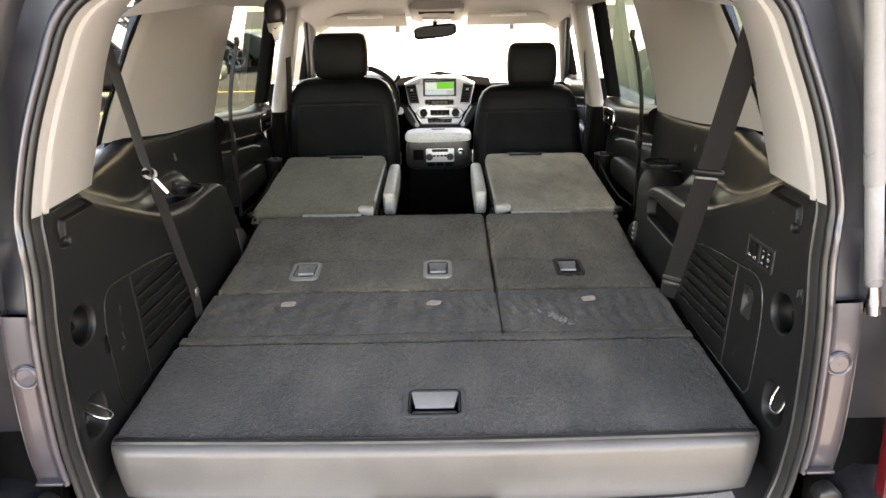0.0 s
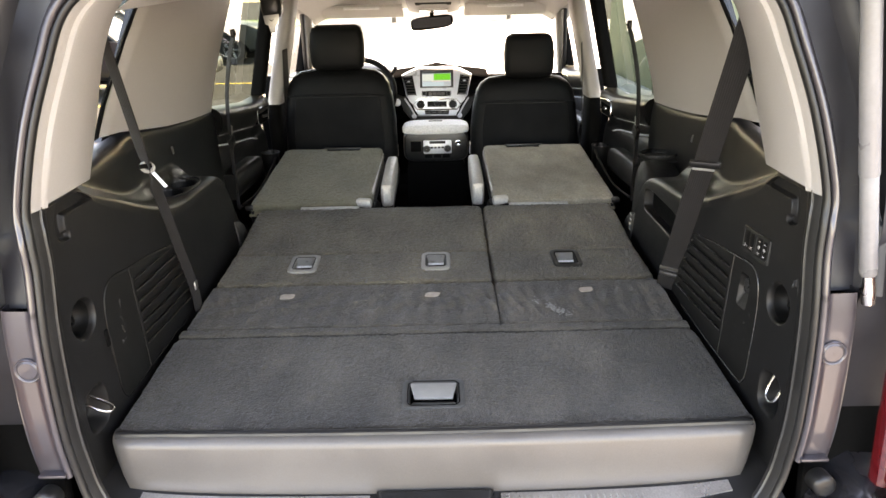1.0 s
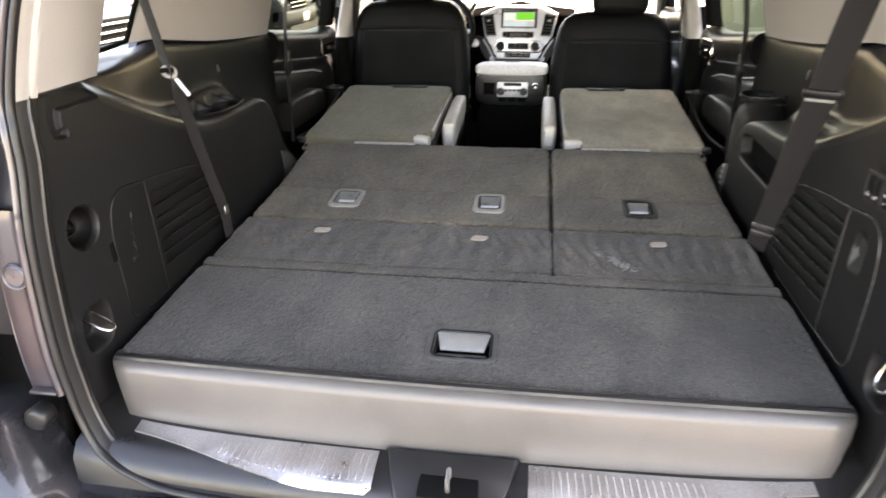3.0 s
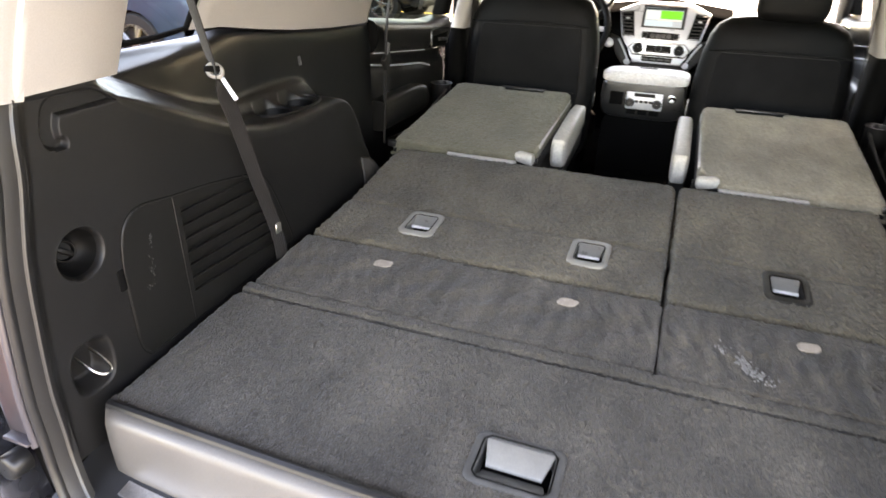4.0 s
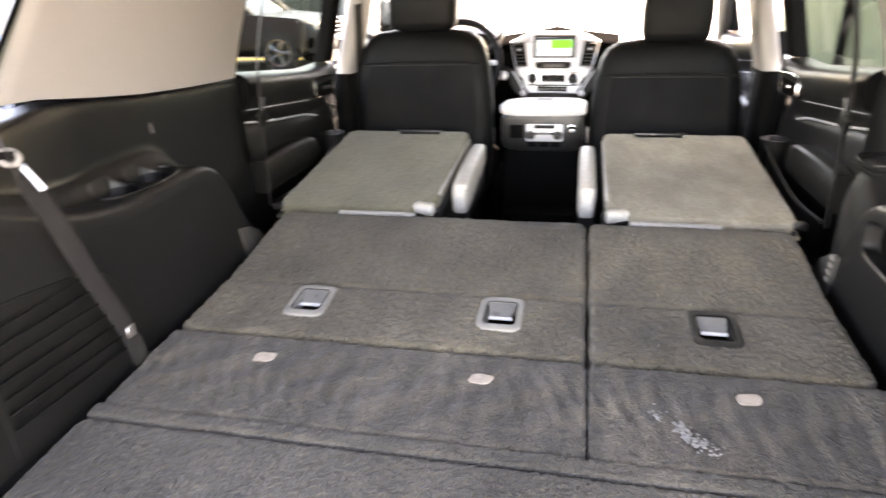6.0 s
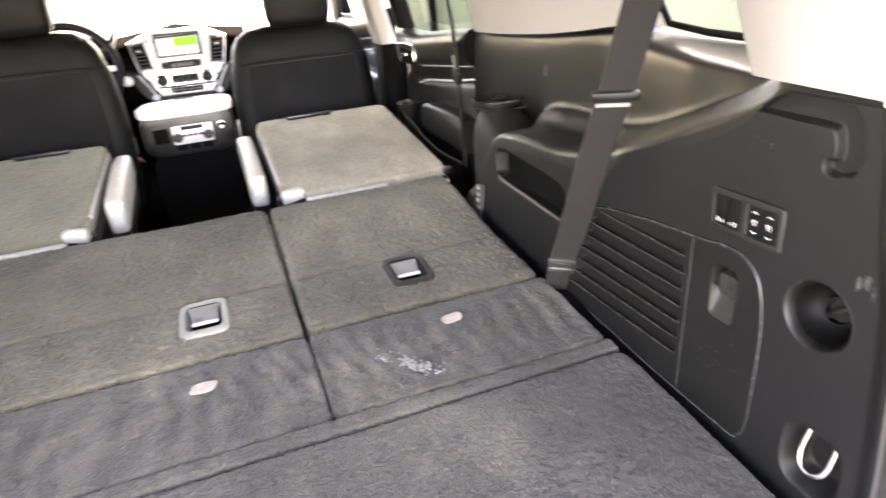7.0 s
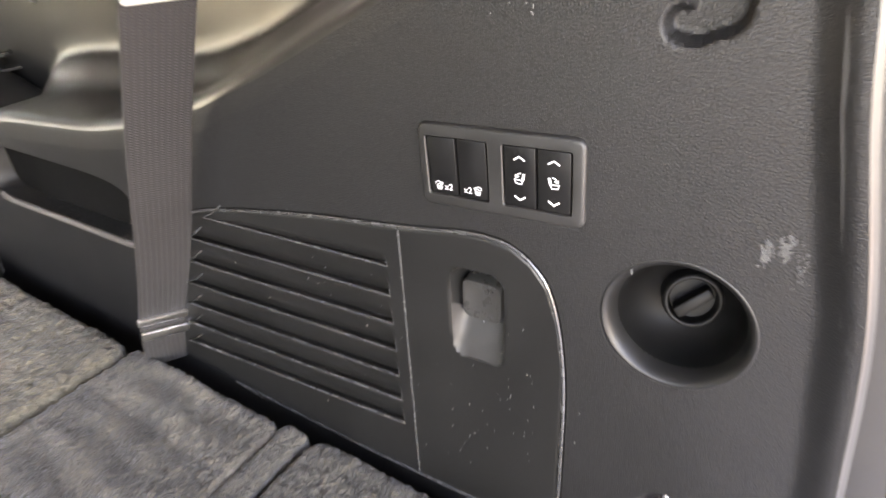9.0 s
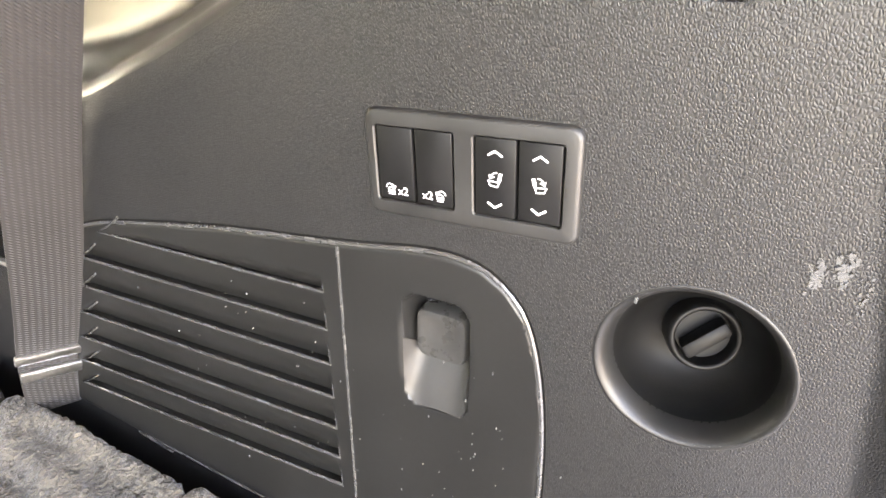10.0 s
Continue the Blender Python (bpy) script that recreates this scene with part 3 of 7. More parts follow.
    sheet("ledge", P[:, cut:].reshape(-1, 3), grid_faces(len(ys), nv - cut), M_LEDGE, base, sharp=55)
    end = P[-1, nw - 60:]
    sheet("end_return", np.concatenate([end, end + np.array((s * 0.012, 0.007, 0)), end * np.array((0, 1, 1)) + np.array((s * 0.86, 0.010, 0))]), grid_faces(3, len(end)), M_TRIM, base)

    access_cover(base, s)
    # The socket in the round bowl, the lashing ring and the bag hook recess.
    c = Vector((s * 0.650, 0.0382, 1.1182))
    part("bowl_rim", lathe(c, (s, 0, 0), [(0.0434, 0.0010), (0.0429, 0.0000), (0.0421, -0.0003), (0.0411, 0.0000), (0.0400, 0.0008), (0.0388, 0.0024), (0.0377, 0.0048), (0.0367, 0.0080), (0.0359, 0.0118)], 64), M_RIM, base, sharp=80)
    part("knob_bowl", lathe(c, (s, 0, 0), [(0.0361, 0.0110), (0.0351, 0.0160), (0.0330, 0.0230), (0.0288, 0.0315), (0.0225, 0.0380), (0.0150, 0.0410), (0.001, 0.0415)], 56), M_BOWL, base, "smooth round black bowl", sharp=80)
    ax = Vector((-s, -0.25, 0.25)).normalized()
    c = Vector((s * 0.688, 0.0368, 1.1165))
    knob = part("turn_knob", lathe(c, ax, [(0.0180, -0.008), (0.0175, 0.006), (0.0165, 0.0095), (0.0150, 0.0102), (0.0138, 0.009), (0.0130, 0.001), (0.001, 0.001)]), M_BOWL, base, sharp=80)
    part("knob_bar", rbox(c + ax * 0.008, (0.012, 0.0075, 0.024), 0.002, 2, ax.to_track_quat("X", "Z").to_matrix().to_4x4() @ pose(0, 0, 0, -s * 50)), M_BOWL, knob)
    ring = [(s * 0.668, 0.010 + a, 0.946 + b) for a, b in ((-0.021, 0.022), (-0.0215, -0.004), (-0.016, -0.019), (-0.006, -0.025), (0.006, -0.025), (0.016, -0.019), (0.0215, -0.004), (0.021, 0.022))]
    ring = [(x - s * (0.016 if s > 0 else 0.028) * (0.968 - z) / 0.05, 0.010 + (0.84 if s > 0 else 0.62) * (y - 0.010), z) for x, y, z in ring]
    if s < 0:
        ring = [(x - 0.002 + 0.022 * (0.968 - z) / 0.05, y, 0.946 + 0.5 * (z - 0.946)) for x, y, z in ring]
    part("lashing_ring", tube(bent(ring, 26), 0.0032 if s > 0 else 0.0026, 10), M_CHROME, base, "chromed wire lashing ring")
    if s > 0:
        part("pocket_liner", prism([(0.676, 0.690 + 0.141 * math.copysign(abs(math.cos(a)) ** 0.4, math.cos(a)), 1.076 + 0.0355 * math.copysign(abs(math.sin(a)) ** 0.4, math.sin(a)) + 0.00282 * math.copysign(abs(math.cos(a)) ** 0.4, math.cos(a))) for a in np.linspace(0, math.tau, 41)[:-1]], (0.004, 0, 0)), M_DULL, base, "black pocket lining")
        part("pocket_lip", tube(bent([(0.6515, 0.820, 1.046), (0.6505, 0.800, 1.0415), (0.6505, 0.69, 1.0395), (0.6505, 0.57, 1.037), (0.6515, 0.552, 1.040)], 24), 0.0035, 8), M_SATIN, base, "pale plastic pocket lip")
        switch_bank(base)
        scuffs(base)
        clips = [(0.656, 0.935 + 0.002 * i, 0.985 - 0.017 * i) for i in range(4)]
        for p in clips:
            part("trim_clip", rbox(p, (0.024, 0.017, 0.0095), 0.003), M_LATCH, base)
        part("cup_cylinder", lathe((0.742, 1.018, 0.93), (0, 0, 1), [(0.036, 0), (0.044, 0.10), (0.052, 0.20), (0.060, 0.232), (0.061, 0.238), (0.057, 0.240), (0.049, 0.232), (0.043, 0.12), (0.036, 0.06), (0.001, 0.06)]), M_TRIM, base, "round black cup holder on the front end")
        part("cup_tray", prism([(0.69 + a, 1.0 + b, 1.158) for a, b in ((0.0, -0.05), (0.09, -0.06), (0.11, 0.0), (0.09, 0.09), (0.02, 0.08), (-0.01, 0.03))], (0, 0, -0.004), 0.001), M_TRIM, base)
    else:
        flakes("scratch", [(0.162, 1.088, 0.002, 0.008, 16, 0.0008), (0.155, 1.035, 0.004, 0.008, 26, 0.0006), (0.145, 1.008, 0.005, 0.004, 14, 0.0007)], 9, -1, base, "faint pale scratches on the cover", 0.6480)
        ov = [(-0.720 + 0.050 * math.cos(t), 0.690 + 0.108 * math.copysign(abs(math.sin(t)) ** 0.7, math.sin(t)), 1.1815) for t in np.linspace(0, math.tau, 41)[:-1]]
        for yc, rad in ((0.632, 0.042), (0.728, 0.040)):
            part("cup_well", lathe((-0.722, yc, 1.178), (0, 0, 1), [(rad + 0.0005, 0.0), (rad - 0.0015, -0.003), (rad - 0.004, -0.040), (rad - 0.008, -0.050), (0.001, -0.0505)], 40), M_BOWL, base, "dark round cup well", sharp=80)
        part("cup_bezel", tube(ov, 0.0035, 8, closed=True), M_PLASTIC, base, "black oval cup holder rim")
        part("slot_insert", rbox((-0.6515, 0.093, 1.045), (0.008, 0.014, 0.038), 0.003), M_DULL, base)
    foot = [(0.905, 1.000), (0.955, 0.985), (1.005, 0.955), (1.045, 0.915), (1.055, 0.880), (0.955, 0.880), (0.925, 0.905)]
    part("trim_foot", prism([(s * (0.646 + 0.10 * max(0, y - 0.95)), y, z) for y, z in foot], (s * 0.02, 0, 0), 0.006, 3), M_FOOT, base, "pale grey foot of the side trim")
    if s > 0:
        fair = [((0.726, y, z), (w, 0, 0), (0, 0, h), 3.4) for y, z, w, h in ((1.030, 1.02, 0.040, 0.125), (0.990, 1.03, 0.062, 0.130), (0.940, 1.03, 0.068, 0.128), (0.890, 1.02, 0.068, 0.120), (0.850, 1.01, 0.066, 0.105))]
        part("cup_fairing", loft(fair, 28), M_TRIM, base)
        part("cup_flange", tube(bent([(0.690, 0.955, 1.172), (0.735, 0.938, 1.175), (0.782, 0.955, 1.176), (0.797, 1.02, 1.180), (0.785, 1.10, 1.190)], 18), 0.0035, 8), M_EDGE, base)
    # Upper slots behind the ledge.
    for yy, zz in ((0.845, 1.252),):
        part("hook_slot", rbox((s * (0.650 + 0.137), yy, zz), (0.010, 0.017, 0.034), 0.003), M_DULL, base)
        part("hook_tab", tube([(s * 0.780, yy - 0.004, zz + 0.012), (s * 0.777, yy - 0.004, zz - 0.010), (s * 0.777, yy + 0.004, zz - 0.010), (s * 0.780, yy + 0.004, zz + 0.012)], 0.0016, 6), M_GREYPL, base)
    part("belt_slot", prism([(s * 0.788, 1.05 + a, 1.20 + b) for a, b in ((-0.01, -0.04), (0.012, -0.045), (0.02, 0.03), (0.0, 0.045))], (-s * 0.004, 0, 0), 0.001), M_DULL, base)
    return base


def access_cover(base, s):
    """A louvred cover set into the wall; its mesh lines follow the slats."""
    y_ = np.r_[np.linspace(0.1005, 0.1285, 22), np.linspace(0.131, 0.2365, 50), np.linspace(0.2375, 0.242, 6), np.linspace(0.2445, 0.5565, 120)]
    top, low = lerp(y_, COVER_TOP), lerp(y_, COVER_LOW)
    ridges = [slat_line(k, y_) for k in range(7)]
    wedge = np.maximum(lerp(y_, [(0.235, 1.1165), (0.243, 1.116), (0.387, 1.108), (0.42, 1.1025), (0.437, 1.0985), (0.6, 1.07)]), ridges[0] + 0.0015)
    lines = [low] + ridges[::-1] + [wedge, top]
    for i in range(1, len(lines) - 1):
        lines[i] = np.clip(lines[i], low + 0.0004 * i, top - 0.0004 * (len(lines) - 1 - i))
    cols_z, cols_d = [], []
    for i in range(len(lines) - 1):
        k = 7 - i
        louvre = 0 <= k <= 6
        for t in (np.linspace(0, 1, 12) if louvre else np.r_[0, 0.03, 0.07, np.linspace(0.13, 0.87, 12), 0.93, 0.97, 1]):
            z = lines[i] + (lines[i + 1] - lines[i]) * t
            d = 0 * z
            if louvre:
                end = SLAT_ENDS[k] - 0.042 * t
                d = np.minimum(0.0065, 0.40 * (lines[i + 1] - lines[i])) * (1 - t) ** 1.8 * np.clip((y_ - 0.2378) / 0.003, 0, 1) * np.clip((end - y_) / 0.007, 0, 1)
            cols_z.append(z)
            cols_d.append(d)
    CZ, D = np.array(cols_z).T, np.array(cols_d).T
    CY = np.repeat(y_[:, None], CZ.shape[1], 1)
    rim = np.minimum(np.minimum(CY - 0.1005, 0.5575 - CY), np.minimum(lerp(CY, COVER_TOP) - CZ, CZ - lerp(CY, COVER_LOW)))
    D += -0.0012 + 0.003 * (1 - np.sqrt(np.clip(1 - (1 - np.clip(rim / 0.003, 0, 1)) ** 2, 0, 1)))
    if s > 0:
        rec = (np.abs((CY - 0.1645) / 0.0200) ** 5 + np.abs((CZ - 1.0825) / 0.0365) ** 5) ** 0.2
        D += 0.020 * smooth(1.05, 0.86, rec)
    cover = sheet("access_cover", np.stack([s * (0.650 + D), CY, CZ], -1).reshape(-1, 3), grid_faces(len(y_), CZ.shape[1]), M_COVER, base, "louvred black plastic access cover", sharp=40)
    for k in range(7):
        zk = lambda y, k=k: slat_line(k, y)
        e = SLAT_ENDS[k]
        up = 0.014 if k else 0.010
        line = [(0.2412, zk(0.2412) + up, 0.004), (0.2405, zk(0.2405) + 0.6 * up, 0.0022), (0.2382, zk(0.2382) + 0.0012, 0.0)]
        line += [(y, zk(y), -0.0008) for y in np.linspace(0.2375, e, 14)]
        line += [(e - 0.012, zk(e) + 0.0060, -0.0006), (e - 0.026, zk(e) + 0.0165, -0.0004)]
        # Right-hand slat edges get the paler colour that stands in for their highlights.
        part("slat_edge", tube([(s * (0.650 + d), y, z) for y, z, d in line], 0.0011, 6), M_EDGE if s > 0 else M_PLASTIC, cover)
    part("cover_rib", tube([(s * 0.6488, 0.2248 + 0.0030 * t, 1.1372 - 0.245 * t) for t in np.linspace(0, 1, 8)], 0.0011, 6), M_EDGE if s > 0 else M_COVER, cover)
    # The bead round the cover and the dark joint outside it.
    edge = [(y, float(lerp(y, COVER_TOP))) for y in (0.1002, *[r[0] for r in COVER_TOP[1:]])]
    edge = [(0.1003, 0.935), (0.1000, 0.98)] + edge
    foot = [(r[0], r[1]) for r in COVER_LOW[1:-1]][::-1]
    ring_ = bent([(s * 0.6502, y, z) for y, z in [(0.42, 0.8915)] + foot + edge], 150)
    part("cover_bead", tube(ring_, 0.0015, 8), M_EDGE if s > 0 else M_COVER, cover)
    mid = Vector((s * 0.650, 0.30, 1.02))
    gap = []
    for i, p in enumerate(ring_):
        t = (ring_[min(i + 1, len(ring_) - 1)] - ring_[max(i - 1, 0)]).normalized()
        n = t.cross(Vector((1, 0, 0))).normalized()
        gap.append(p + (n if n.dot(p - mid) > 0 else -n) * 0.0021 + Vector((s * 0.0006, 0, 0)))
    part("cover_joint", tube(gap, 0.0013, 6), M_DULL, cover)
    if s > 0:
        part("latch_well", rbox((0.671, 0.1645, 1.081), (0.004, 0.040, 0.076), 0.002), M_DULL, cover)
        part("cover_latch", loft([((0.6690, 0.1650, 1.0910), (0, 0.0156, 0), (0, 0, 0.0160), 6), ((0.6580, 0.1650, 1.0910), (0, 0.0154, 0), (0, 0, 0.0158), 6),
                                  ((0.6564, 0.1650, 1.0910), (0, 0.0146, 0), (0, 0, 0.0150), 6), ((0.6560, 0.1650, 1.0910), (0, 0.0126, 0), (0, 0, 0.0130), 5),
                                  ((0.6566, 0.1650, 1.0910), (0, 0.0114, 0), (0, 0, 0.0118), 5)], 32), M_PUSH, cover, "dark grey push latch with a dished face")
        # The scoop runs out to the cover's face below the latch.
        verts = []
        for v in np.linspace(0, 1, 15):
            for u in np.linspace(-1, 1, 15):
                half = 0.0206 - 0.0050 * max(0.0, v - 0.72) ** 2 / 0.0784
                sag = 0.0040 * (1 - u * u)
                d = 0.0125 * (1 - v) ** 1.3 * (1 - abs(u) ** 9) + 0.0010 * (1 - abs(u) ** 7) * (1 - v ** 6)
                verts.append((0.6492 + d, 0.1645 + half * u, 1.0790 - 0.0325 * v - sag * v + 0.010 * (1 - v) * (abs(u) ** 8)))
        sheet("thumb_scoop", verts, grid_faces(15, 15), M_SCOOP, cover, "smooth grey thumb scoop")


def flakes(name, spots, seed, s, base, label, x=0.6496):
    """Small raised scuffs on the wall: (y, z, spread y, spread z, count, size)."""
    rng = random.Random(seed)
    bm = bmesh.new()
    for y, z, wy, wz, n, size in spots:
        for i in range(n):
            a, b = y + rng.gauss(0, wy), z + rng.gauss(0, wz)
            l, w, k = size * rng.uniform(0.4, 1.6), size * rng.uniform(0.3, 0.8), rng.gauss(1.45, 0.4)
            u, v = (math.cos(k) * l, math.sin(k) * l), (-math.sin(k) * w, math.cos(k) * w)
            x_ = x - 0.0007 * i / n
            prism([(s * x_, a + p * u[0] + q * v[0], b + p * u[1] + q * v[1]) for p, q in ((-1, 0), (-0.4, -1), (0.5, -0.8), (1, 0.1), (0.3, 1), (-0.6, 0.7))], (s * 0.0012, 0, 0), 0, 1, bm)
    part(name, bm, M_SCUFF, base, label, smooth=False)


def scuffs(base):
    flakes("scuff_mark", [(0.002, 1.176, 0.0013, 0.0035, 60, 0.0011), (-0.006, 1.181, 0.0013, 0.0030, 60, 0.0011), (-0.014, 1.172, 0.0012, 0.006, 22, 0.0008)], 4, 1, base, "pale scuff in the grained plastic", 0.6498)
    flakes("dust_speck", [(0.165, 0.985, 0.030, 0.040, 36, 0.0005), (0.30, 1.03, 0.06, 0.05, 34, 0.0005), (0.13, 1.03, 0.012, 0.03, 10, 0.0006)], 12, 1, base, "pale dust and fine scratches on the cover", 0.6484)
    flakes("scratch", [(0.065, 1.147, 0.0003, 0.0006, 2, 0.0012), (0.145, 1.285, 0.012, 0.004, 8, 0.0008)], 8, 1, base, "tiny pale scratches")


def rounded(y0, y1, z0, z1, r, n=6):
    out = []
    for cy, cz, a0 in ((y1 - r, z1 - r, 0), (y0 + r, z1 - r, 90), (y0 + r, z0 + r, 180), (y1 - r, z0 + r, 270)):
        out += [(cy + r * math.cos(radians(a)), cz + r * math.sin(radians(a))) for a in np.linspace(a0, a0 + 90, n)]
    return out


BANK_TURN = Matrix.Translation((0, 0.1472, 1.193)) @ Matrix.Rotation(radians(-2.0), 4, "X") @ Matrix.Translation((0, -0.1472, -1.193))


def bank_part(name, bm, material, parent, label="", smooth=True, sharp=40):
    """A part of the switch bank, which leans a little with the wall's lines."""
    bm.transform(BANK_TURN)
    return part(name, bm, material, parent, label, smooth, sharp)


def switch_bank(base):
    """Four folding switches in a dark grey frame with two windows."""
    x = 0.650
    windows = ((0.1008, 0.1440), (0.1525, 0.1955))
    z0, z1 = 1.1735, 1.2122
    bm = bmesh.new()

    def ring(pts, at):
        return [bm.verts.new((at, y, z)) for y, z in pts]

    def bridge(a, b):
        for i in range(len(a)):
            bm.faces.new((a[i], a[(i + 1) % len(a)], b[(i + 1) % len(b)], b[i]))

    loops = [ring(rounded(0.0940 + q, 0.2005 - q, 1.1662 + q, 1.2198 - q, 0.0060 - q), x - h) for q, h in ((0.0, -0.002), (0.0, 0.0012), (0.0004, 0.0023), (0.0011, 0.0030), (0.0022, 0.0034))]
    for a, b in zip(loops, loops[1:]):
        bridge(a, b)
    fill = [bm.edges.get((loops[-1][i], loops[-1][(i + 1) % len(loops[-1])])) for i in range(len(loops[-1]))]
    for a, b in windows:
        w0, w1, w2 = (ring(rounded(a + q, b - q, z0 + q, z1 - q, 0.0022 - q), x - h) for q, h in ((0.0, 0.0034), (0.0006, 0.0026), (0.0007, -0.008)))
        bridge(w0, w1)
        bridge(w1, w2)
        fill += [bm.edges.get((w0[i], w0[(i + 1) % len(w0)])) for i in range(len(w0))]
    bmesh.ops.triangle_fill(bm, use_beauty=True, use_dissolve=False, edges=fill)
    frame_ = bank_part("switch_frame", bm, M_BEZEL, base, "dark grey switch frame", sharp=35)
    bank_part("switch_back", rbox((x + 0.0095, 0.1472, 1.193), (0.003, 0.103, 0.046), 0.0005), M_DULL, frame_)
    k = 0
    for a, b in windows:
        mid = (a + b) / 2
        for p, q in ((a + 0.0014, mid - 0.0006), (mid + 0.0006, b - 0.0014)):
            but = bank_part("switch_button", rbox((x + 0.0014, (p + q) / 2, 1.1929), (0.0084, q - p, 0.0368), 0.0009, 2), M_BUTTON, frame_)
            marks(but, x - 0.00282, (p + q) / 2, a < 0.145, k)
            k += 1


def marks(but, x, yc, rocker, k):
    """White switch symbols: chevrons and little folding seats; sizes in millimetres, seen from inside."""
    f = 1 if k % 2 else -1

    def at(p, dz):
        return Vector((x, yc - p[0] * 0.00088 * f, dz + p[1] * 0.00088))

    def bars(lines, fills, dz, r):
        bm = bmesh.new()
        for pts in lines:
            for p, q in zip(pts, pts[1:]):
                a, b = at(p, dz), at(q, dz)
                side = (b - a).normalized().cross(Vector((1, 0, 0))) * r
                ext = (b - a).normalized() * r * 0.7
                prism([a - ext - side, b + ext - side, b + ext + side, a - ext + side], (-0.00018, 0, 0), 0, 2, bm)
        for pts in fills:
            prism([at(p, dz) for p in pts], (-0.00020, 0, 0), 0, 2, bm)
        return bm

    if rocker:
        for z, h in ((1.2045, 1), (1.1800, -1)):
            bank_part("chevron", bars([[(-3.6, -1.1 * h), (0, 1.2 * h), (3.6, -1.1 * h)]], [], z, 0.00040), M_MARK, but, "white printed chevron")
        cushion = [(-3.7, -0.9), (2.4, -1.5), (1.4, -4.0), (-2.7, -3.5), (-3.7, -0.9)]
        back = [(1.5, -0.5), (2.3, 3.3), (4.0, 3.2), (3.1, -1.2)]
        sweep = [(1.0, 3.6), (-0.5, 3.3), (-1.6, 2.4)]
        head = [(-3.3, 2.4), (-0.1, 1.3), (-2.9, -0.1)]
        bank_part("seat_symbol", bars([cushion, sweep], [back, head], 1.1925, 0.00022), M_MARK, but, "white printed seat symbol")
    else:
        f = -f
        stack = [[(1.6, -3.0), (5.2, -3.0)], [(1.4, -1.9), (5.6, -1.9)], [(1.4, -0.8), (5.6, -0.8)]]
        slope = [[(1.5, 0.2), (3.4, 1.2), (5.4, 0.2)]]
        sweep = [(6.6, 0.8), (6.2, 2.2), (4.6, 3.0), (2.9, 2.6), (2.0, 1.6)]
        bank_part("seat_symbol", bars(stack + slope + [sweep], [[(0.6, 1.9), (2.9, 2.2), (1.4, -0.2)]], 1.1802, 0.00017), M_MARK, but, "white printed folding seat symbol")
        cu = bpy.data.curves.new("x2", "FONT")
        cu.body, cu.size, cu.align_x, cu.align_y = "x2", 0.0058, "CENTER", "CENTER"
        tmp = bpy.data.objects.new("x2", cu)
        me = bpy.data.meshes.new_from_object(tmp)
        bpy.data.objects.remove(tmp)
        # letters read from inside the car: their right is towards -y
        me.transform(BANK_TURN @ Matrix(((0, 0, -1, x - 0.0002), (-1, 0, 0, yc + 0.0036 * f), (0, 1, 0, 1.1795), (0, 0, 0, 1))))
        link("x2_mark", me, M_MARK, but, "white x2 print", smooth=False)


# ---------------- pillar trims, headliner, opening ----------------
def ruled(name, rows, n, material, parent, label=""):
    """A sheet between lines: each row is a list of points across; all smoothed along the rows."""
    cols = [bent([r[i] for r in rows], n) for i in range(len(rows[0]))]
    verts = [c[i] for i in range(n) for c in cols]
    return sheet(name, verts, grid_faces(n, len(cols)), material, parent, label, sharp=50)


def rear_pillar(s):
    base = thing("rear_pillar_trim", (s * 0.65, 0.09, 1.356), "beige plastic rear pillar trim above the cargo side trim", "pillar trim", "pillar trims")
    # across: flange at the seal, rear edge, two points of the face, front edge, return to the glass
    rows = [
        [(0.664, -0.010, 1.352), (0.645, 0.004, 1.352), (0.643, 0.012, 1.352), (0.646, 0.090, 1.352), (0.651, 0.168, 1.352), (0.664, 0.182, 1.352), (0.775, 0.20, 1.352)],
        [(0.634, 0.018, 1.47), (0.612, 0.028, 1.47), (0.610, 0.036, 1.47), (0.614, 0.115, 1.47), (0.624, 0.196, 1.47), (0.638, 0.212, 1.47), (0.745, 0.24, 1.47)],
        [(0.600, 0.048, 1.575), (0.578, 0.055, 1.57), (0.576, 0.063, 1.57), (0.583, 0.14, 1.575), (0.598, 0.220, 1.58), (0.614, 0.238, 1.58), (0.715, 0.28, 1.58)],
        [(0.572, 0.072, 1.655), (0.548, 0.080, 1.645), (0.545, 0.088, 1.645), (0.552, 0.17, 1.65), (0.566, 0.250, 1.66), (0.585, 0.270, 1.66), (0.69, 0.31, 1.66)],
        [(0.520, 0.085, 1.700), (0.500, 0.093, 1.683), (0.497, 0.101, 1.681), (0.500, 0.19, 1.69), (0.520, 0.280, 1.70), (0.54, 0.30, 1.70), (0.66, 0.33, 1.72)],
        [(0.420, 0.094, 1.725), (0.410, 0.102, 1.704), (0.408, 0.110, 1.702), (0.408, 0.20, 1.71), (0.42, 0.30, 1.72), (0.44, 0.32, 1.725), (0.60, 0.34, 1.75)],
        [(0.0, 0.098, 1.742), (0.0, 0.106, 1.720), (0.0, 0.114, 1.718), (0.0, 0.20, 1.725), (0.0, 0.30, 1.735), (0.0, 0.32, 1.738), (0.0, 0.34, 1.76)],
    ]
    rows = [[(s * x, y, z) for x, y, z in r] for r in rows]
    ruled("pillar_face", rows, 44, M_BEIGE, base)
    return base


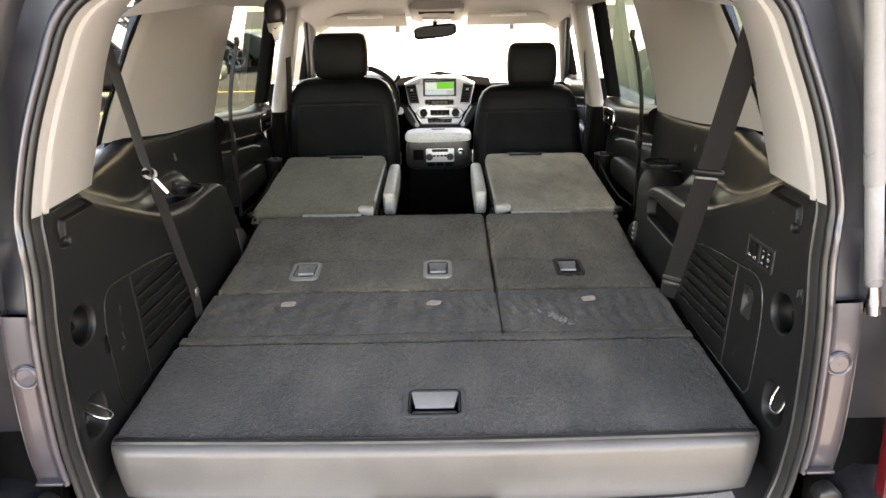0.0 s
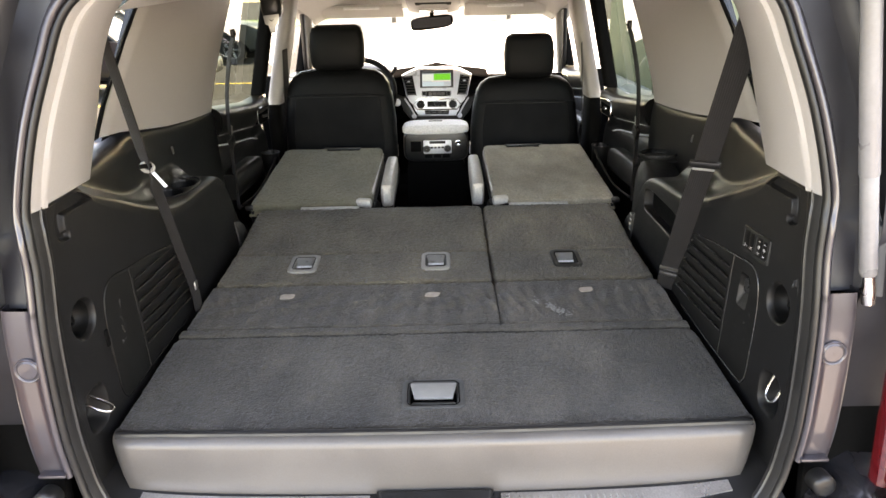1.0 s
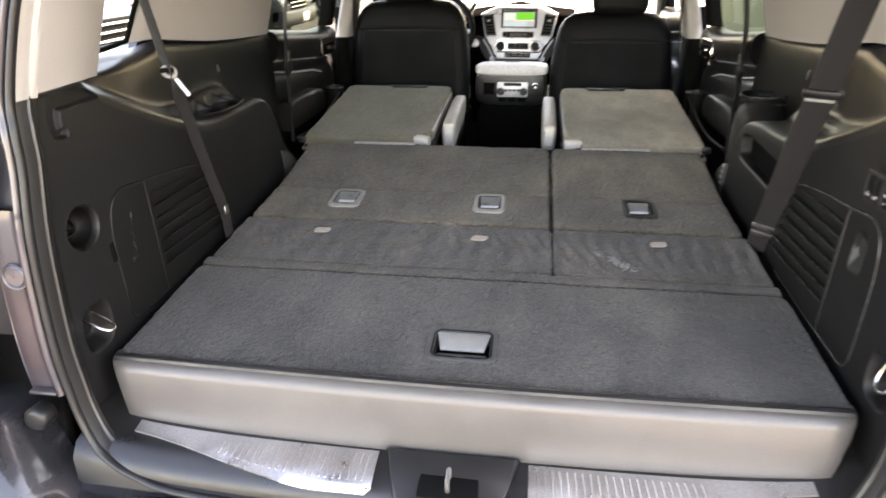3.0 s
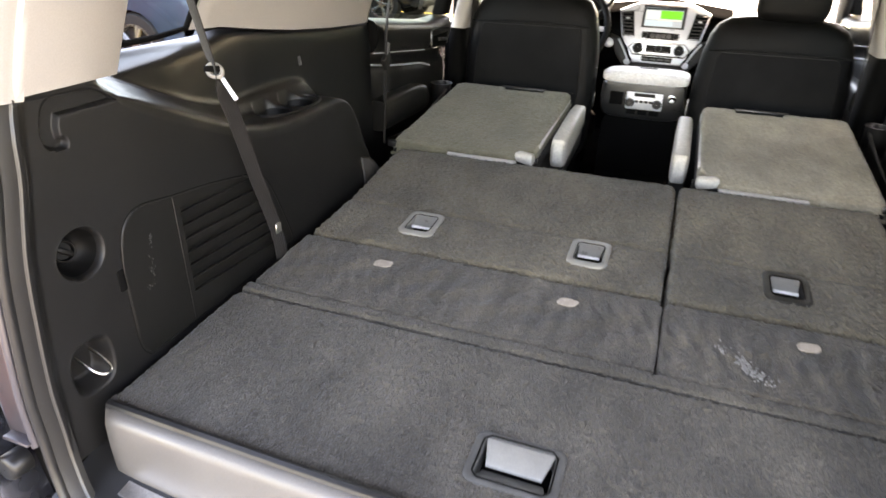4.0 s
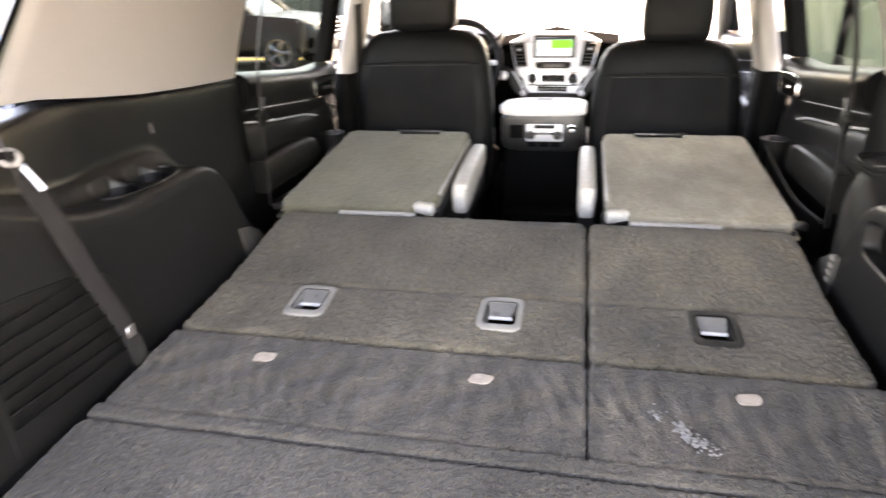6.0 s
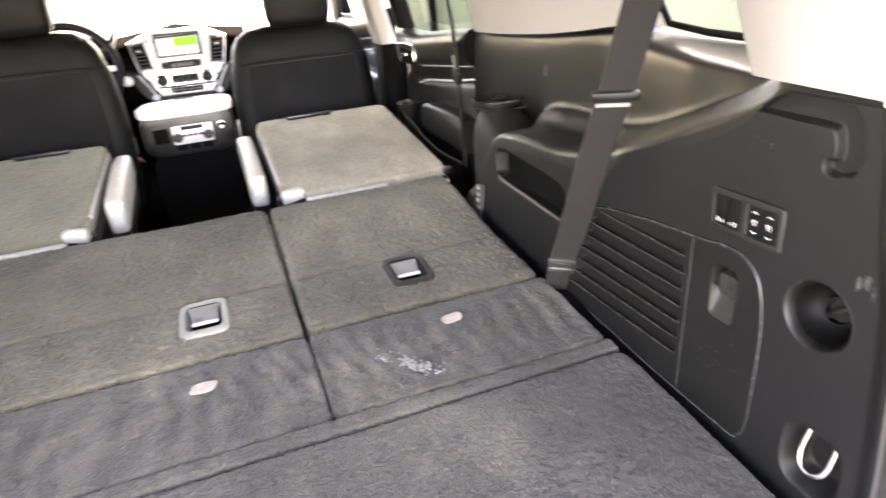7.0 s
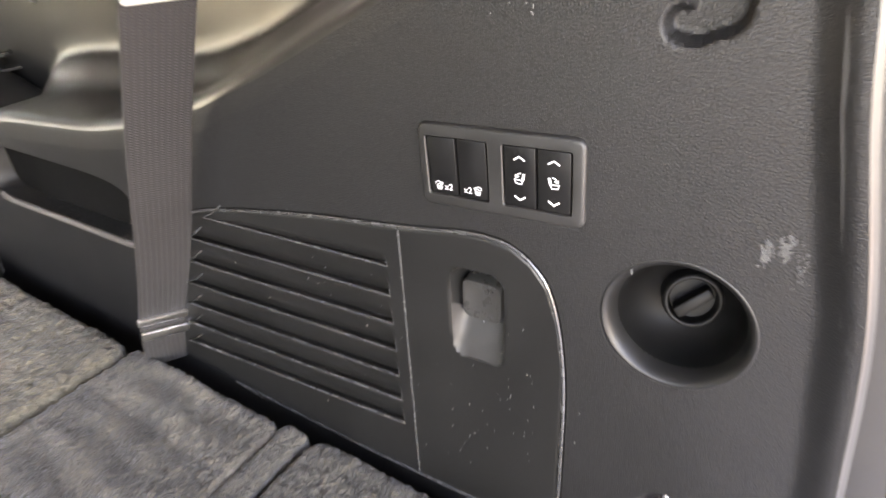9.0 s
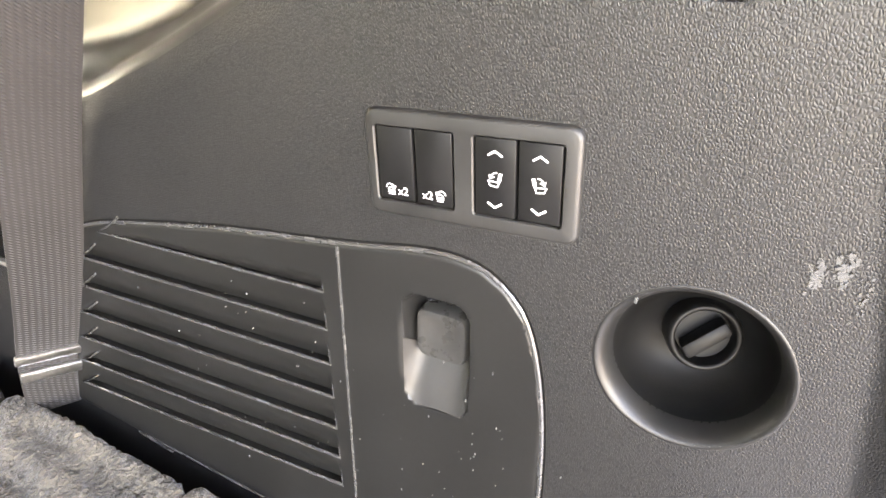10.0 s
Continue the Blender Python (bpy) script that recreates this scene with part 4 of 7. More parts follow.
def centre_pillar(s):
    base = thing("centre_pillar_trim", (s * 0.78, 0.9, 1.33), "broad beige plastic pillar trim between the side windows", "pillar trim", "pillar trims")
    ys = np.linspace(0, 1, 40)
    zs = np.linspace(0, 1, 24)
    verts = []
    for a in ys:
        yb = 0.490 + a * (1.242 - 0.490)
        zb = float(lerp(yb, [(0.53, 1.366), (0.57, 1.364), (0.70, 1.345), (0.82, 1.33), (1.0, 1.315), (1.25, 1.30)]))
        for b in zs:
            yt = 0.680 + a * (1.345 - 0.680)
            y = yb + (yt - yb) * b
            z = zb + (1.70 - zb) * b
            x = 0.782 - 0.105 * b**1.25 - 0.020 * math.sin(math.pi * a) ** 0.7 + 0.006
            if a < 0.001:
                x += 0.012
            verts.append((s * x, y, z))
    n = len(zs)
    # front edge: a rounded return outboard
    for b in zs:
        zb = 1.30
        yt = 1.242 + (1.345 - 1.242) * b
        verts.append((s * (0.80 - 0.105 * b**1.25), yt + 0.012, zb + (1.70 - zb) * b))
    for b in zs:
        zb = 1.30
        yt = 1.242 + (1.345 - 1.242) * b
        verts.append((s * (0.86 - 0.105 * b**1.25), yt + 0.016, zb + (1.70 - zb) * b))
    sheet("pillar_face", verts, grid_faces(len(ys) + 2, n), M_BEIGE, base)
    return base


def middle_pillar(s):
    """The door pillar: beige above the belt line, black below, with the belt's height slide."""
    base = thing("door_pillar_trim", (s * 0.77, 2.08, 0.6), "door pillar trim, beige above and black below", "pillar trim", "pillar trims")
    up = loft([((s * (0.765 - 0.10 * t), 2.075 + 0.05 * t, 1.20 + 0.46 * t), (s * 0.035, 0, 0), (0, 0.085 - 0.015 * t, 0), 3.5) for t in np.linspace(0, 1, 8)], 20)
    part("upper_trim", up, M_BEIGE, base)
    lo = loft([((s * 0.77, 2.075, z), (s * 0.035, 0, 0), (0, 0.092, 0), 3.5) for z in (0.60, 0.9, 1.1, 1.202)], 20)
    part("lower_trim", lo, M_DULL, base, "black lower pillar trim")
    part("height_slide", rbox((s * 0.705, 2.045, 1.42), (0.022, 0.030, 0.13), 0.006, 2, pose(0, 0, 0, 0, s * -12)), M_BEIGE, base)
    return base


def opening_line(n):
    """The edge of the load opening, from the left foot over the top to the right foot."""
    half = [(0.0, 0.106, 1.722), (0.25, 0.105, 1.716), (0.41, 0.100, 1.706), (0.50, 0.092, 1.684), (0.552, 0.078, 1.645), (0.582, 0.053, 1.57), (0.616, 0.026, 1.47), (0.643, 0.002, 1.356),
            (0.641, -0.012, 1.306), (0.639, -0.022, 1.25), (0.640, -0.045, 1.15), (0.642, -0.057, 1.05), (0.642, -0.066, 0.95), (0.638, -0.069, 0.88), (0.627, -0.076, 0.82), (0.598, -0.088, 0.765), (0.54, -0.100, 0.735), (0.45, -0.112, 0.722), (0.2, -0.120, 0.715), (0.0, -0.122, 0.714)]
    pts = [(-x, y, z) for x, y, z in half[::-1]] + half[1:]
    return bent(pts, n)


def opening():
    base = thing("load_opening", (0, -0.08, 0.72), "grey-brown painted load opening of a car with a black rubber door seal", "car opening", kind="structure")
    line = opening_line(480)
    mid = Vector((0, -0.02, 1.2))
    frames = []
    for i, p in enumerate(line):
        t = (line[min(i + 1, len(line) - 1)] - line[max(i - 1, 0)]).normalized()
        nrm = Vector((t.z, 0, -t.x)).normalized()
        if nrm.dot(p - mid) < 0:
            nrm = -nrm
        frames.append((p, nrm))

    def band(name, prof, material, label="", sel=None, own=base, sharp=50):
        use = [True if sel is None else sel(f[0]) for f in frames]
        runs, k = [], 0
        while k < len(frames):
            e = k
            while e < len(frames) and use[e]:
                e += 1
            if e - k > 1:
                runs.append(frames[k:e])
            k = max(e, k + 1)
        for run in runs:
            verts = [p + n * a + Vector((0, b, 0)) for p, n in run for a, b in prof]
            sheet(name, verts, grid_faces(len(run), len(prof)), material, own, label, sharp)

    def arc(ca, cb, ra, rb, t0, t1, n=11):
        return [(ca + ra * math.cos(radians(t)), cb + rb * math.sin(radians(t))) for t in np.linspace(t0, t1, n)]

    face = [(0.0030, 0.000), (0.0036, -0.0060), (0.0058, -0.0205), (0.0072, -0.0232), (0.0092, -0.0225), (0.0100, -0.014)]
    band("trim_edge", [(0.0040, 0.010), (0.0020, 0.0030), (0.0012, -0.0006), (0.0022, -0.0014), (0.0028, -0.0032), (0.0036, -0.0044), (0.0046, -0.0036), (0.0050, 0.004)], M_LIP, "plastic trim edge, coloured paler for sky light", sel=lambda p: p.z < 1.352)
    band("trim_face", face, M_FACE, "grey-brown flat edge of the side trim", sel=lambda p: p.z < 1.352)
    band("pillar_edge", [(-0.002, 0.012)] + face, M_BEIGE, "beige trim edge", sel=lambda p: p.z >= 1.34)
    band("groove", [(0.007, 0.006), (0.014, -0.010), (0.022, -0.012)], M_DULL)
    band("rubber_seal", arc(0.0112, -0.0270, 0.0060, 0.0082, 30, -210, 15), M_RUBBER, "black rubber bulb seal")
    low = lambda p: p.z > 0.872 and p.z < 1.192
    high = lambda p: p.z >= 1.180
    rolled = arc(0.0222, -0.0320, 0.0058, 0.0078, 150, 330, 10)
    band("painted_flange", rolled + [(0.0310, -0.0310), (0.040, -0.0305), (0.056, -0.0305), (0.072, -0.0300), (0.0785, -0.0285), (0.0825, -0.024), (0.0845, -0.012), (0.0855, 0.04)], M_PAINT, sel=low)
    band("painted_lip", rolled + [(0.0310, -0.0300), (0.0350, -0.0260), (0.0385, -0.016), (0.040, 0.004)], M_PAINT, sel=high)
    band("strut_channel", [(0.038, -0.012), (0.044, 0.000), (0.090, 0.002), (0.100, -0.014), (0.110, -0.026), (0.122, -0.028), (0.126, 0.02)], M_BODY, "dark painted strut channel", sel=high)
    return base, frames


def flange_plugs(base):
    for s in (-1, 1):
        part("round_plug", lathe((s * 0.6880, -0.0865, 1.086), (-s * 0.06, -1, 0.05), [(0.0230, -0.006), (0.0230, 0.0005), (0.0212, 0.0022), (0.0195, 0.0018), (0.0180, -0.0002), (0.0165, 0.0004), (0.0150, 0.0018), (0.001, 0.0022)], 40), M_PAINT, base, "round plastic plug")


quarter_trim(1)
quarter_trim(-1)
for s_ in (1, -1):
    rear_pillar(s_)
    centre_pillar(s_)
    middle_pillar(s_)
frame_base, _ = opening()
flange_plugs(frame_base)


def headliner():
    xs = np.linspace(-1, 1, 41)
    ys = np.linspace(0.30, 2.90, 30)
    verts = []
    for y in ys:
        h = float(lerp(y, [(0.30, 1.735), (0.9, 1.755), (1.6, 1.755), (2.3, 1.72), (2.7, 1.655), (2.9, 1.60)]))
        half = float(lerp(y, [(0.30, 0.60), (0.9, 0.68), (2.0, 0.69), (2.9, 0.70)]))
        for a in xs:
            verts.append((a * half, y, h - 0.085 * abs(a) ** 5))
    return structure(sheet("ceiling", verts, grid_faces(len(ys), len(xs)), M_HEADLINER, None), "beige cloth headliner of the car", "ceiling")


headliner()


# ---------------- car shell, sill, lamps ----------------
def shell():
    base = thing("car_body", (0, 1.5, 0.0), "dark painted body of the car around the load space", "car body", kind="structure")
    part("roof", loft([((0, y, z), (0.80, 0, 0), (0, 0, 0.02), 5) for y, z in ((0.05, 1.80), (0.6, 1.82), (1.6, 1.82), (2.4, 1.79), (2.95, 1.68))], 32), M_BLACKPAINT, base)
    for s in (-1, 1):
        # belt-high flank
        part("flank", prism([(s * 0.90, y, z) for y, z in ((-0.06, 0.55), (-0.03, 1.20), (0.02, 1.27), (0.6, 1.27), (1.25, 1.22), (3.0, 1.16), (3.6, 1.10), (3.6, 0.40), (0.0, 0.40))], (s * 0.05, 0, 0), 0.008), M_BLACKPAINT, base)
        # rail above the windows
        part("roof_rail", loft([((s * x, y, z), (s * 0.05, 0, 0.0), (0, 0, 0.045), 3) for x, y, z in ((0.70, 0.30, 1.735), (0.745, 0.9, 1.745), (0.745, 1.6, 1.742), (0.745, 2.2, 1.70), (0.745, 2.7, 1.625), (0.76, 2.95, 1.56))], 16), M_BEIGE, base)
        part("quarter_skin", prism([(s * 0.79, y, z) for y, z in ((-0.02, 0.40), (-0.02, 1.30), (0.18, 1.345), (0.55, 1.345), (1.25, 1.28), (1.25, 0.40))], (s * 0.02, 0, 0)), M_DULL, base)
        # pillar skins outside the beige trims
        part("pillar_skin", prism([(s * 0.83, 0.56, 1.34), (s * 0.83, 1.225, 1.28), (s * 0.735, 1.325, 1.72), (s * 0.735, 0.75, 1.72)], (s * 0.02, 0, 0)), M_BLACKPAINT, base)
        part("rear_skin", prism([(s * 0.775, 0.03, 1.34), (s * 0.775, 0.15, 1.34), (s * 0.68, 0.27, 1.74), (s * 0.64, 0.12, 1.74)], (s * 0.03, 0, 0)), M_BLACKPAINT, base)
        part("rear_corner", prism([(s * x, -0.035 + 0.18 * (z - 1.0), z) for x, z in ((0.700, 0.72), (0.700, 1.18), (0.75, 1.34), (0.80, 1.36), (0.93, 1.30), (0.94, 0.72))], (0, 0.02, 0), 0.004), M_DULL, base)
        part("rear_quarter", prism([(s * x, -0.045, z) for x, z in ((0.738, 0.85), (0.738, 1.16), (0.756, 1.28), (0.720, 1.50), (0.690, 1.68), (0.80, 1.72), (0.93, 1.36), (0.94, 0.85))], (0, 0.06, 0), 0.006), M_BODY, base, "dark painted rear quarter beside the strut")
        part("scuttle_side", prism([(s * 0.84, y, z) for y, z in ((2.15, 0.5), (2.15, 1.20), (3.0, 1.16), (3.0, 0.5))], (s * 0.03, 0, 0)), M_DULL, base)
    part("firewall", rbox((0, 3.15, 0.80), (1.7, 0.05, 0.75), 0.01), M_DULL, base)
    part("floor_pan", rbox((0, 1.55, 0.52), (1.72, 3.2, 0.05), 0.01), M_DULL, base, "black footwell carpet")
    part("tail_wall", rbox((0, 0.02, 0.62), (1.3, 0.04, 0.30), 0.01), M_DULL, base)
    return base


def cabin_glass():
    for s in (-1, 1):
        w = thing("window", (s * 0.80, 0.38, 1.36), "rear quarter window pane with a black edge", "window", "side windows", "structure")
        q = [(s * 0.800, 0.16, 1.355), (s * 0.800, 0.58, 1.362), (s * 0.710, 0.74, 1.70), (s * 0.675, 0.26, 1.70)]
        pane = sheet("pane", q, [(0, 1, 2, 3)], M_QUARTER, w)
        pane.visible_shadow = False
        part("seal_strip", tube([(s * 0.796, 0.17, 1.360), (s * 0.796, 0.40, 1.363), (s * 0.796, 0.485, 1.370), (s * 0.782, 0.522, 1.44), (s * 0.745, 0.61, 1.58), (s * 0.705, 0.68, 1.69)], 0.0055, 8), M_DULL, w)
        w = thing("window", (s * 0.83, 1.6, 1.29), "side door window pane", "window", "side windows", "structure")
        pane = sheet("pane", [(s * 0.835, 1.22, 1.28), (s * 0.835, 1.97, 1.25), (s * 0.745, 2.02, 1.69), (s * 0.745, 1.30, 1.70)], [(0, 1, 2, 3)], M_TINT, w)
        pane.visible_shadow = False
        w = thing("window", (s * 0.83, 2.5, 1.25), "front door window pane", "window", "side windows", "structure")
        pane = sheet("pane", [(s * 0.835, 2.15, 1.24), (s * 0.835, 2.92, 1.20), (s * 0.76, 2.72, 1.60), (s * 0.745, 2.17, 1.68)], [(0, 1, 2, 3)], M_GLASS, w)
        pane.visible_shadow = False
    w = thing("windscreen", (0, 3.0, 1.2), "large clear curved windscreen", "window", kind="structure")
    verts = [(x, 3.12 - 0.10 * (x / 0.75) ** 2 - 0.30 * t, 1.17 + 0.45 * t) for t in np.linspace(0, 1, 8) for x in np.linspace(-0.77 + 0, 0.77, 15)]
    pane = sheet("pane", verts, grid_faces(8, 15), M_GLASS, w)
    pane.visible_shadow = False
    for s in (-1, 1):
        pil = thing("front_pillar_trim", (s * 0.77, 2.95, 1.2), "slim beige front pillar trim beside the windscreen", "pillar trim", "pillar trims")
        part("pillar_face", loft([((s * (0.795 - 0.085 * t), 3.02 - 0.27 * t, 1.17 + 0.45 * t), (s * 0.030, 0, 0), (0, 0.042, 0.01), 3) for t in np.linspace(0, 1, 6)], 14), M_BEIGE, pil)
        part("window_seal", tube([(s * (0.785 - 0.06 * t), 2.93 - 0.26 * t, 1.18 + 0.44 * t) for t in np.linspace(0, 1, 6)], 0.014, 8), M_RUBBER, pil)


def sill_and_bumper():
    sill = thing("sill_cover", (0, -0.03, 0.77), "taupe satin plastic sill cover along the load floor edge", "sill trim")
    n = 61
    prof = [(0.012, 0.0), (0.004, 0.0015), (-0.006, -0.001), (-0.013, -0.007), (-0.016, -0.016), (-0.018, -0.05), (-0.020, -0.085), (-0.020, -0.105), (-0.016, -0.117), (-0.006, -0.123), (0.02, -0.125)]
    verts = []
    for x in np.linspace(-1, 1, n):
        e = abs(x)
        drop = 1.0 + 0.16 * (1 - e**2)
        cut = 1 - 0.10 * smooth(0.95, 1.0, np.array(e))
        for b, h in prof:
            verts.append((0.628 * x - 0.007 * x * smooth(0.03, 0.11, np.array(-h)) * smooth(0.9, 1.0, np.array(e)), -0.014 + b - 0.012 * (1 - e**2) + 0.02 * smooth(0.97, 1.0, np.array(e)), 0.884 + h * drop * float(cut)))
    sheet("sill_face", verts, grid_faces(n, len(prof)), M_SATIN, sill)
    part("top_edge", tube(bent([(-0.62, -0.005, 0.884), (-0.3, -0.013, 0.884), (0, -0.016, 0.884), (0.3, -0.013, 0.884), (0.62, -0.005, 0.884)], 30), 0.0085, 8), M_PLASTIC, sill, "black edging strip")
    step = thing("sill_step", (0, -0.08, 0.72), "black plastic sill step with two bright scuff plates", "sill step")
    verts = []
    for x in np.linspace(-0.66, 0.66, 41):
        for y, z in ((0.02, 0.772), (-0.03, 0.770), (-0.05, 0.757), (-0.085, 0.752), (-0.118, 0.742), (-0.135, 0.72), (-0.14, 0.66)):
            verts.append((x, y + 0.012 * (x / 0.66) ** 2, z + 0.03 * (abs(x) / 0.66) ** 6))
    sheet("step", verts, grid_faces(41, 7), M_PLASTIC, step)
    prof = [(0.02, 0.772), (-0.03, 0.770), (-0.05, 0.757), (-0.085, 0.752), (-0.118, 0.742), (-0.135, 0.72)]

    def on_step(x, y):
        return float(lerp(y - 0.012 * (x / 0.66) ** 2, prof[::-1])) + 0.03 * (abs(x) / 0.66) ** 6

    for s in (-1, 1):
        verts = []
        for x in np.linspace(0.128, 0.575, 40):
            y0 = -0.050 + 0.010 * (x / 0.6) ** 2
            y1 = -0.118 + 0.060 * float(smooth(0.22, 0.60, np.array(x))) - 0.006 * float(smooth(0.128, 0.14, np.array(x)))
            for k in range(8):
                y = y0 + (y1 - y0) * min(max((k - 1) / 5, 0), 1)
                verts.append((s * x, y, on_step(x, y) + (0.0035 if 0 < k < 7 else -0.002)))
        plate = sheet("scuff_plate", verts, grid_faces(40, 8), M_STEEL, step, "ribbed bright metal scuff plate")
        for i in range(22):
            x = 0.142 + 0.0125 * i
            y1 = -0.108 + 0.050 * float(smooth(0.22, 0.60, np.array(x)))
            a, c = Vector((s * x, -0.058, on_step(x, -0.058) + 0.0038)), Vector((s * (x + 0.004), y1, on_step(x, y1) + 0.0038))
            part("rib", tube([a, a.lerp(c, 0.5) + Vector((0, 0, 0.0008)), c], 0.0022, 6), M_STEEL, plate)
    cup = part("latch_well", prism([(-0.115, -0.05, 0.762), (0.115, -0.05, 0.762), (0.098, -0.10, 0.748), (0.085, -0.145, 0.735), (-0.085, -0.145, 0.735), (-0.098, -0.10, 0.748)], (0, 0, 0.014), 0.008, 3), M_PLASTIC, step)
    part("striker_pocket", rbox((0, -0.108, 0.7575), (0.10, 0.052, 0.006), 0.003, 2, pose(0, 0, 0, 12)), M_DULL, cup)
    part("striker", tube([(0, -0.12, 0.752), (0, -0.122, 0.778), (0, -0.098, 0.782), (0, -0.095, 0.757)], 0.004, 8), M_STEEL, cup, "bare steel striker loop")
    bumper = thing("rear_bumper", (0, -0.2, 0.5), "black gloss rear bumper with a step pad", "bumper")
    verts = []
    for x in np.linspace(-0.98, 0.98, 49):
        for y, z in ((-0.10, 0.70), (-0.14, 0.695), (-0.20, 0.688), (-0.255, 0.66), (-0.27, 0.60), (-0.27, 0.45)):
            verts.append((x, y + 0.12 * smooth(0.6, 1.0, np.array(abs(x))) - 0.0, z + 0.155 * float(smooth(0.66, 0.76, np.array(abs(x))))))
    sheet("bumper_skin", verts, grid_faces(49, 6), M_BLACKPAINT, bumper)
    for s in (-1, 1):
        part("bump_stop", lathe((s * 0.705, -0.118, 0.83), (0, -1, 0.1), [(0.021, -0.02), (0.021, 0.006), (0.018, 0.010), (0.012, 0.0115), (0.001, 0.0115)]), M_RUBBER, bumper)
        part("corner_bracket", rbox((s * 0.684, -0.105, 0.880), (0.050, 0.02, 0.006), 0.002), M_PAINT, bumper)


def tail_lamp(s):
    base = thing("tail_lamp", (s * 0.88, -0.1, 1.08), "tall dark red tail lamp with an amber lower lens", "tail lamp", "tail lamps")

    def piece(name, z0, z1, inner, outer, material, label="", shift=0.0, deep=0.055):
        secs = []
        for z in np.linspace(z0, z1, 7):
            yb = float(lerp(z, [(0.839, -0.089), (0.959, -0.072), (1.274, -0.031), (1.36, -0.02)])) - 0.019 + shift
            a, b = s * inner, s * outer
            secs.append(((s * (inner + outer) / 2, yb - deep, z), ((b - a) / 2, 0, 0), (0, deep, 0), 3.6))
        part(name, loft(secs, 20), material, base, label)

    piece("upper_lens", 1.262, 1.285, 0.782, 0.930, M_REDLENS)
    piece("middle_lens", 1.136, 1.260, 0.782, 0.930, M_REDLENS)
    piece("clear_lens", 1.080, 1.134, 0.782, 0.930, M_PALELENS, "clear reversing lens")
    piece("lower_lens", 0.845, 1.078, 0.782, 0.930, M_REDLENS, deep=0.022)
    piece("amber_edge", 0.85, 1.07, 0.785, 0.928, M_AMBERLENS, "amber lower lens", -0.0445, 0.036)
    part("lamp_foot", rbox((s * 0.855, -0.15, 0.828), (0.17, 0.14, 0.03), 0.008), M_PLASTIC, base)


def gas_strut(s):
    base = thing("gas_strut", (s * 0.733, -0.055, 1.185), "grey gas strut of the open tailgate", "gas strut", "tailgate struts")
    a, b = Vector((s * 0.742, -0.062, 1.172)), Vector((s * 0.645, 0.008, 1.80))
    d = (b - a).normalized()
    part("cylinder", tube([a + d * 0.045, a + d * 0.050, a + d * 0.215, a + d * 0.22], [0.010, 0.0135, 0.0135, 0.012], 20), M_STRUT, base)
    part("cover_tube", tube([a + d * 0.215, a + d * 0.22, b], [0.0135, 0.0150, 0.0150], 20), M_STRUT, base, "grey upper tube")
    part("end_socket", tube([a - d * 0.005, a + d * 0.02, a + d * 0.052], [0.010, 0.012, 0.010], 12), M_STEEL, base, "metal ball socket end")


def tailgate():
    """The raised tailgate that the struts hold up, over the load opening."""
    base = thing("tailgate", (0, 0.0, 1.84), "raised dark tailgate held open over the load opening", "tailgate", kind="structure")
    m = pose(0, 0.02, 1.86, -15)
    part("gate_panel", loft([(m @ Vector((0, -y, 0.02 * math.sin(y * 2.6))), (w, 0, 0), (0, 0, 0.03), 6) for y, w in ((0.0, 0.70), (0.1, 0.74), (0.5, 0.78), (0.9, 0.80), (1.15, 0.78), (1.25, 0.70))], 28), M_BLACKPAINT, base)
    part("gate_trim", loft([(m @ Vector((0, -y, -0.035)), (w, 0, 0), (0, 0, 0.02), 6) for y, w in ((0.55, 0.60), (0.6, 0.66), (0.9, 0.68), (1.12, 0.66), (1.18, 0.60))], 28), M_TRIM, base, "black inner tailgate trim")


tailgate()
shell()
cabin_glass()
sill_and_bumper()
for s_ in (1, -1):
    tail_lamp(s_)
    gas_strut(s_)


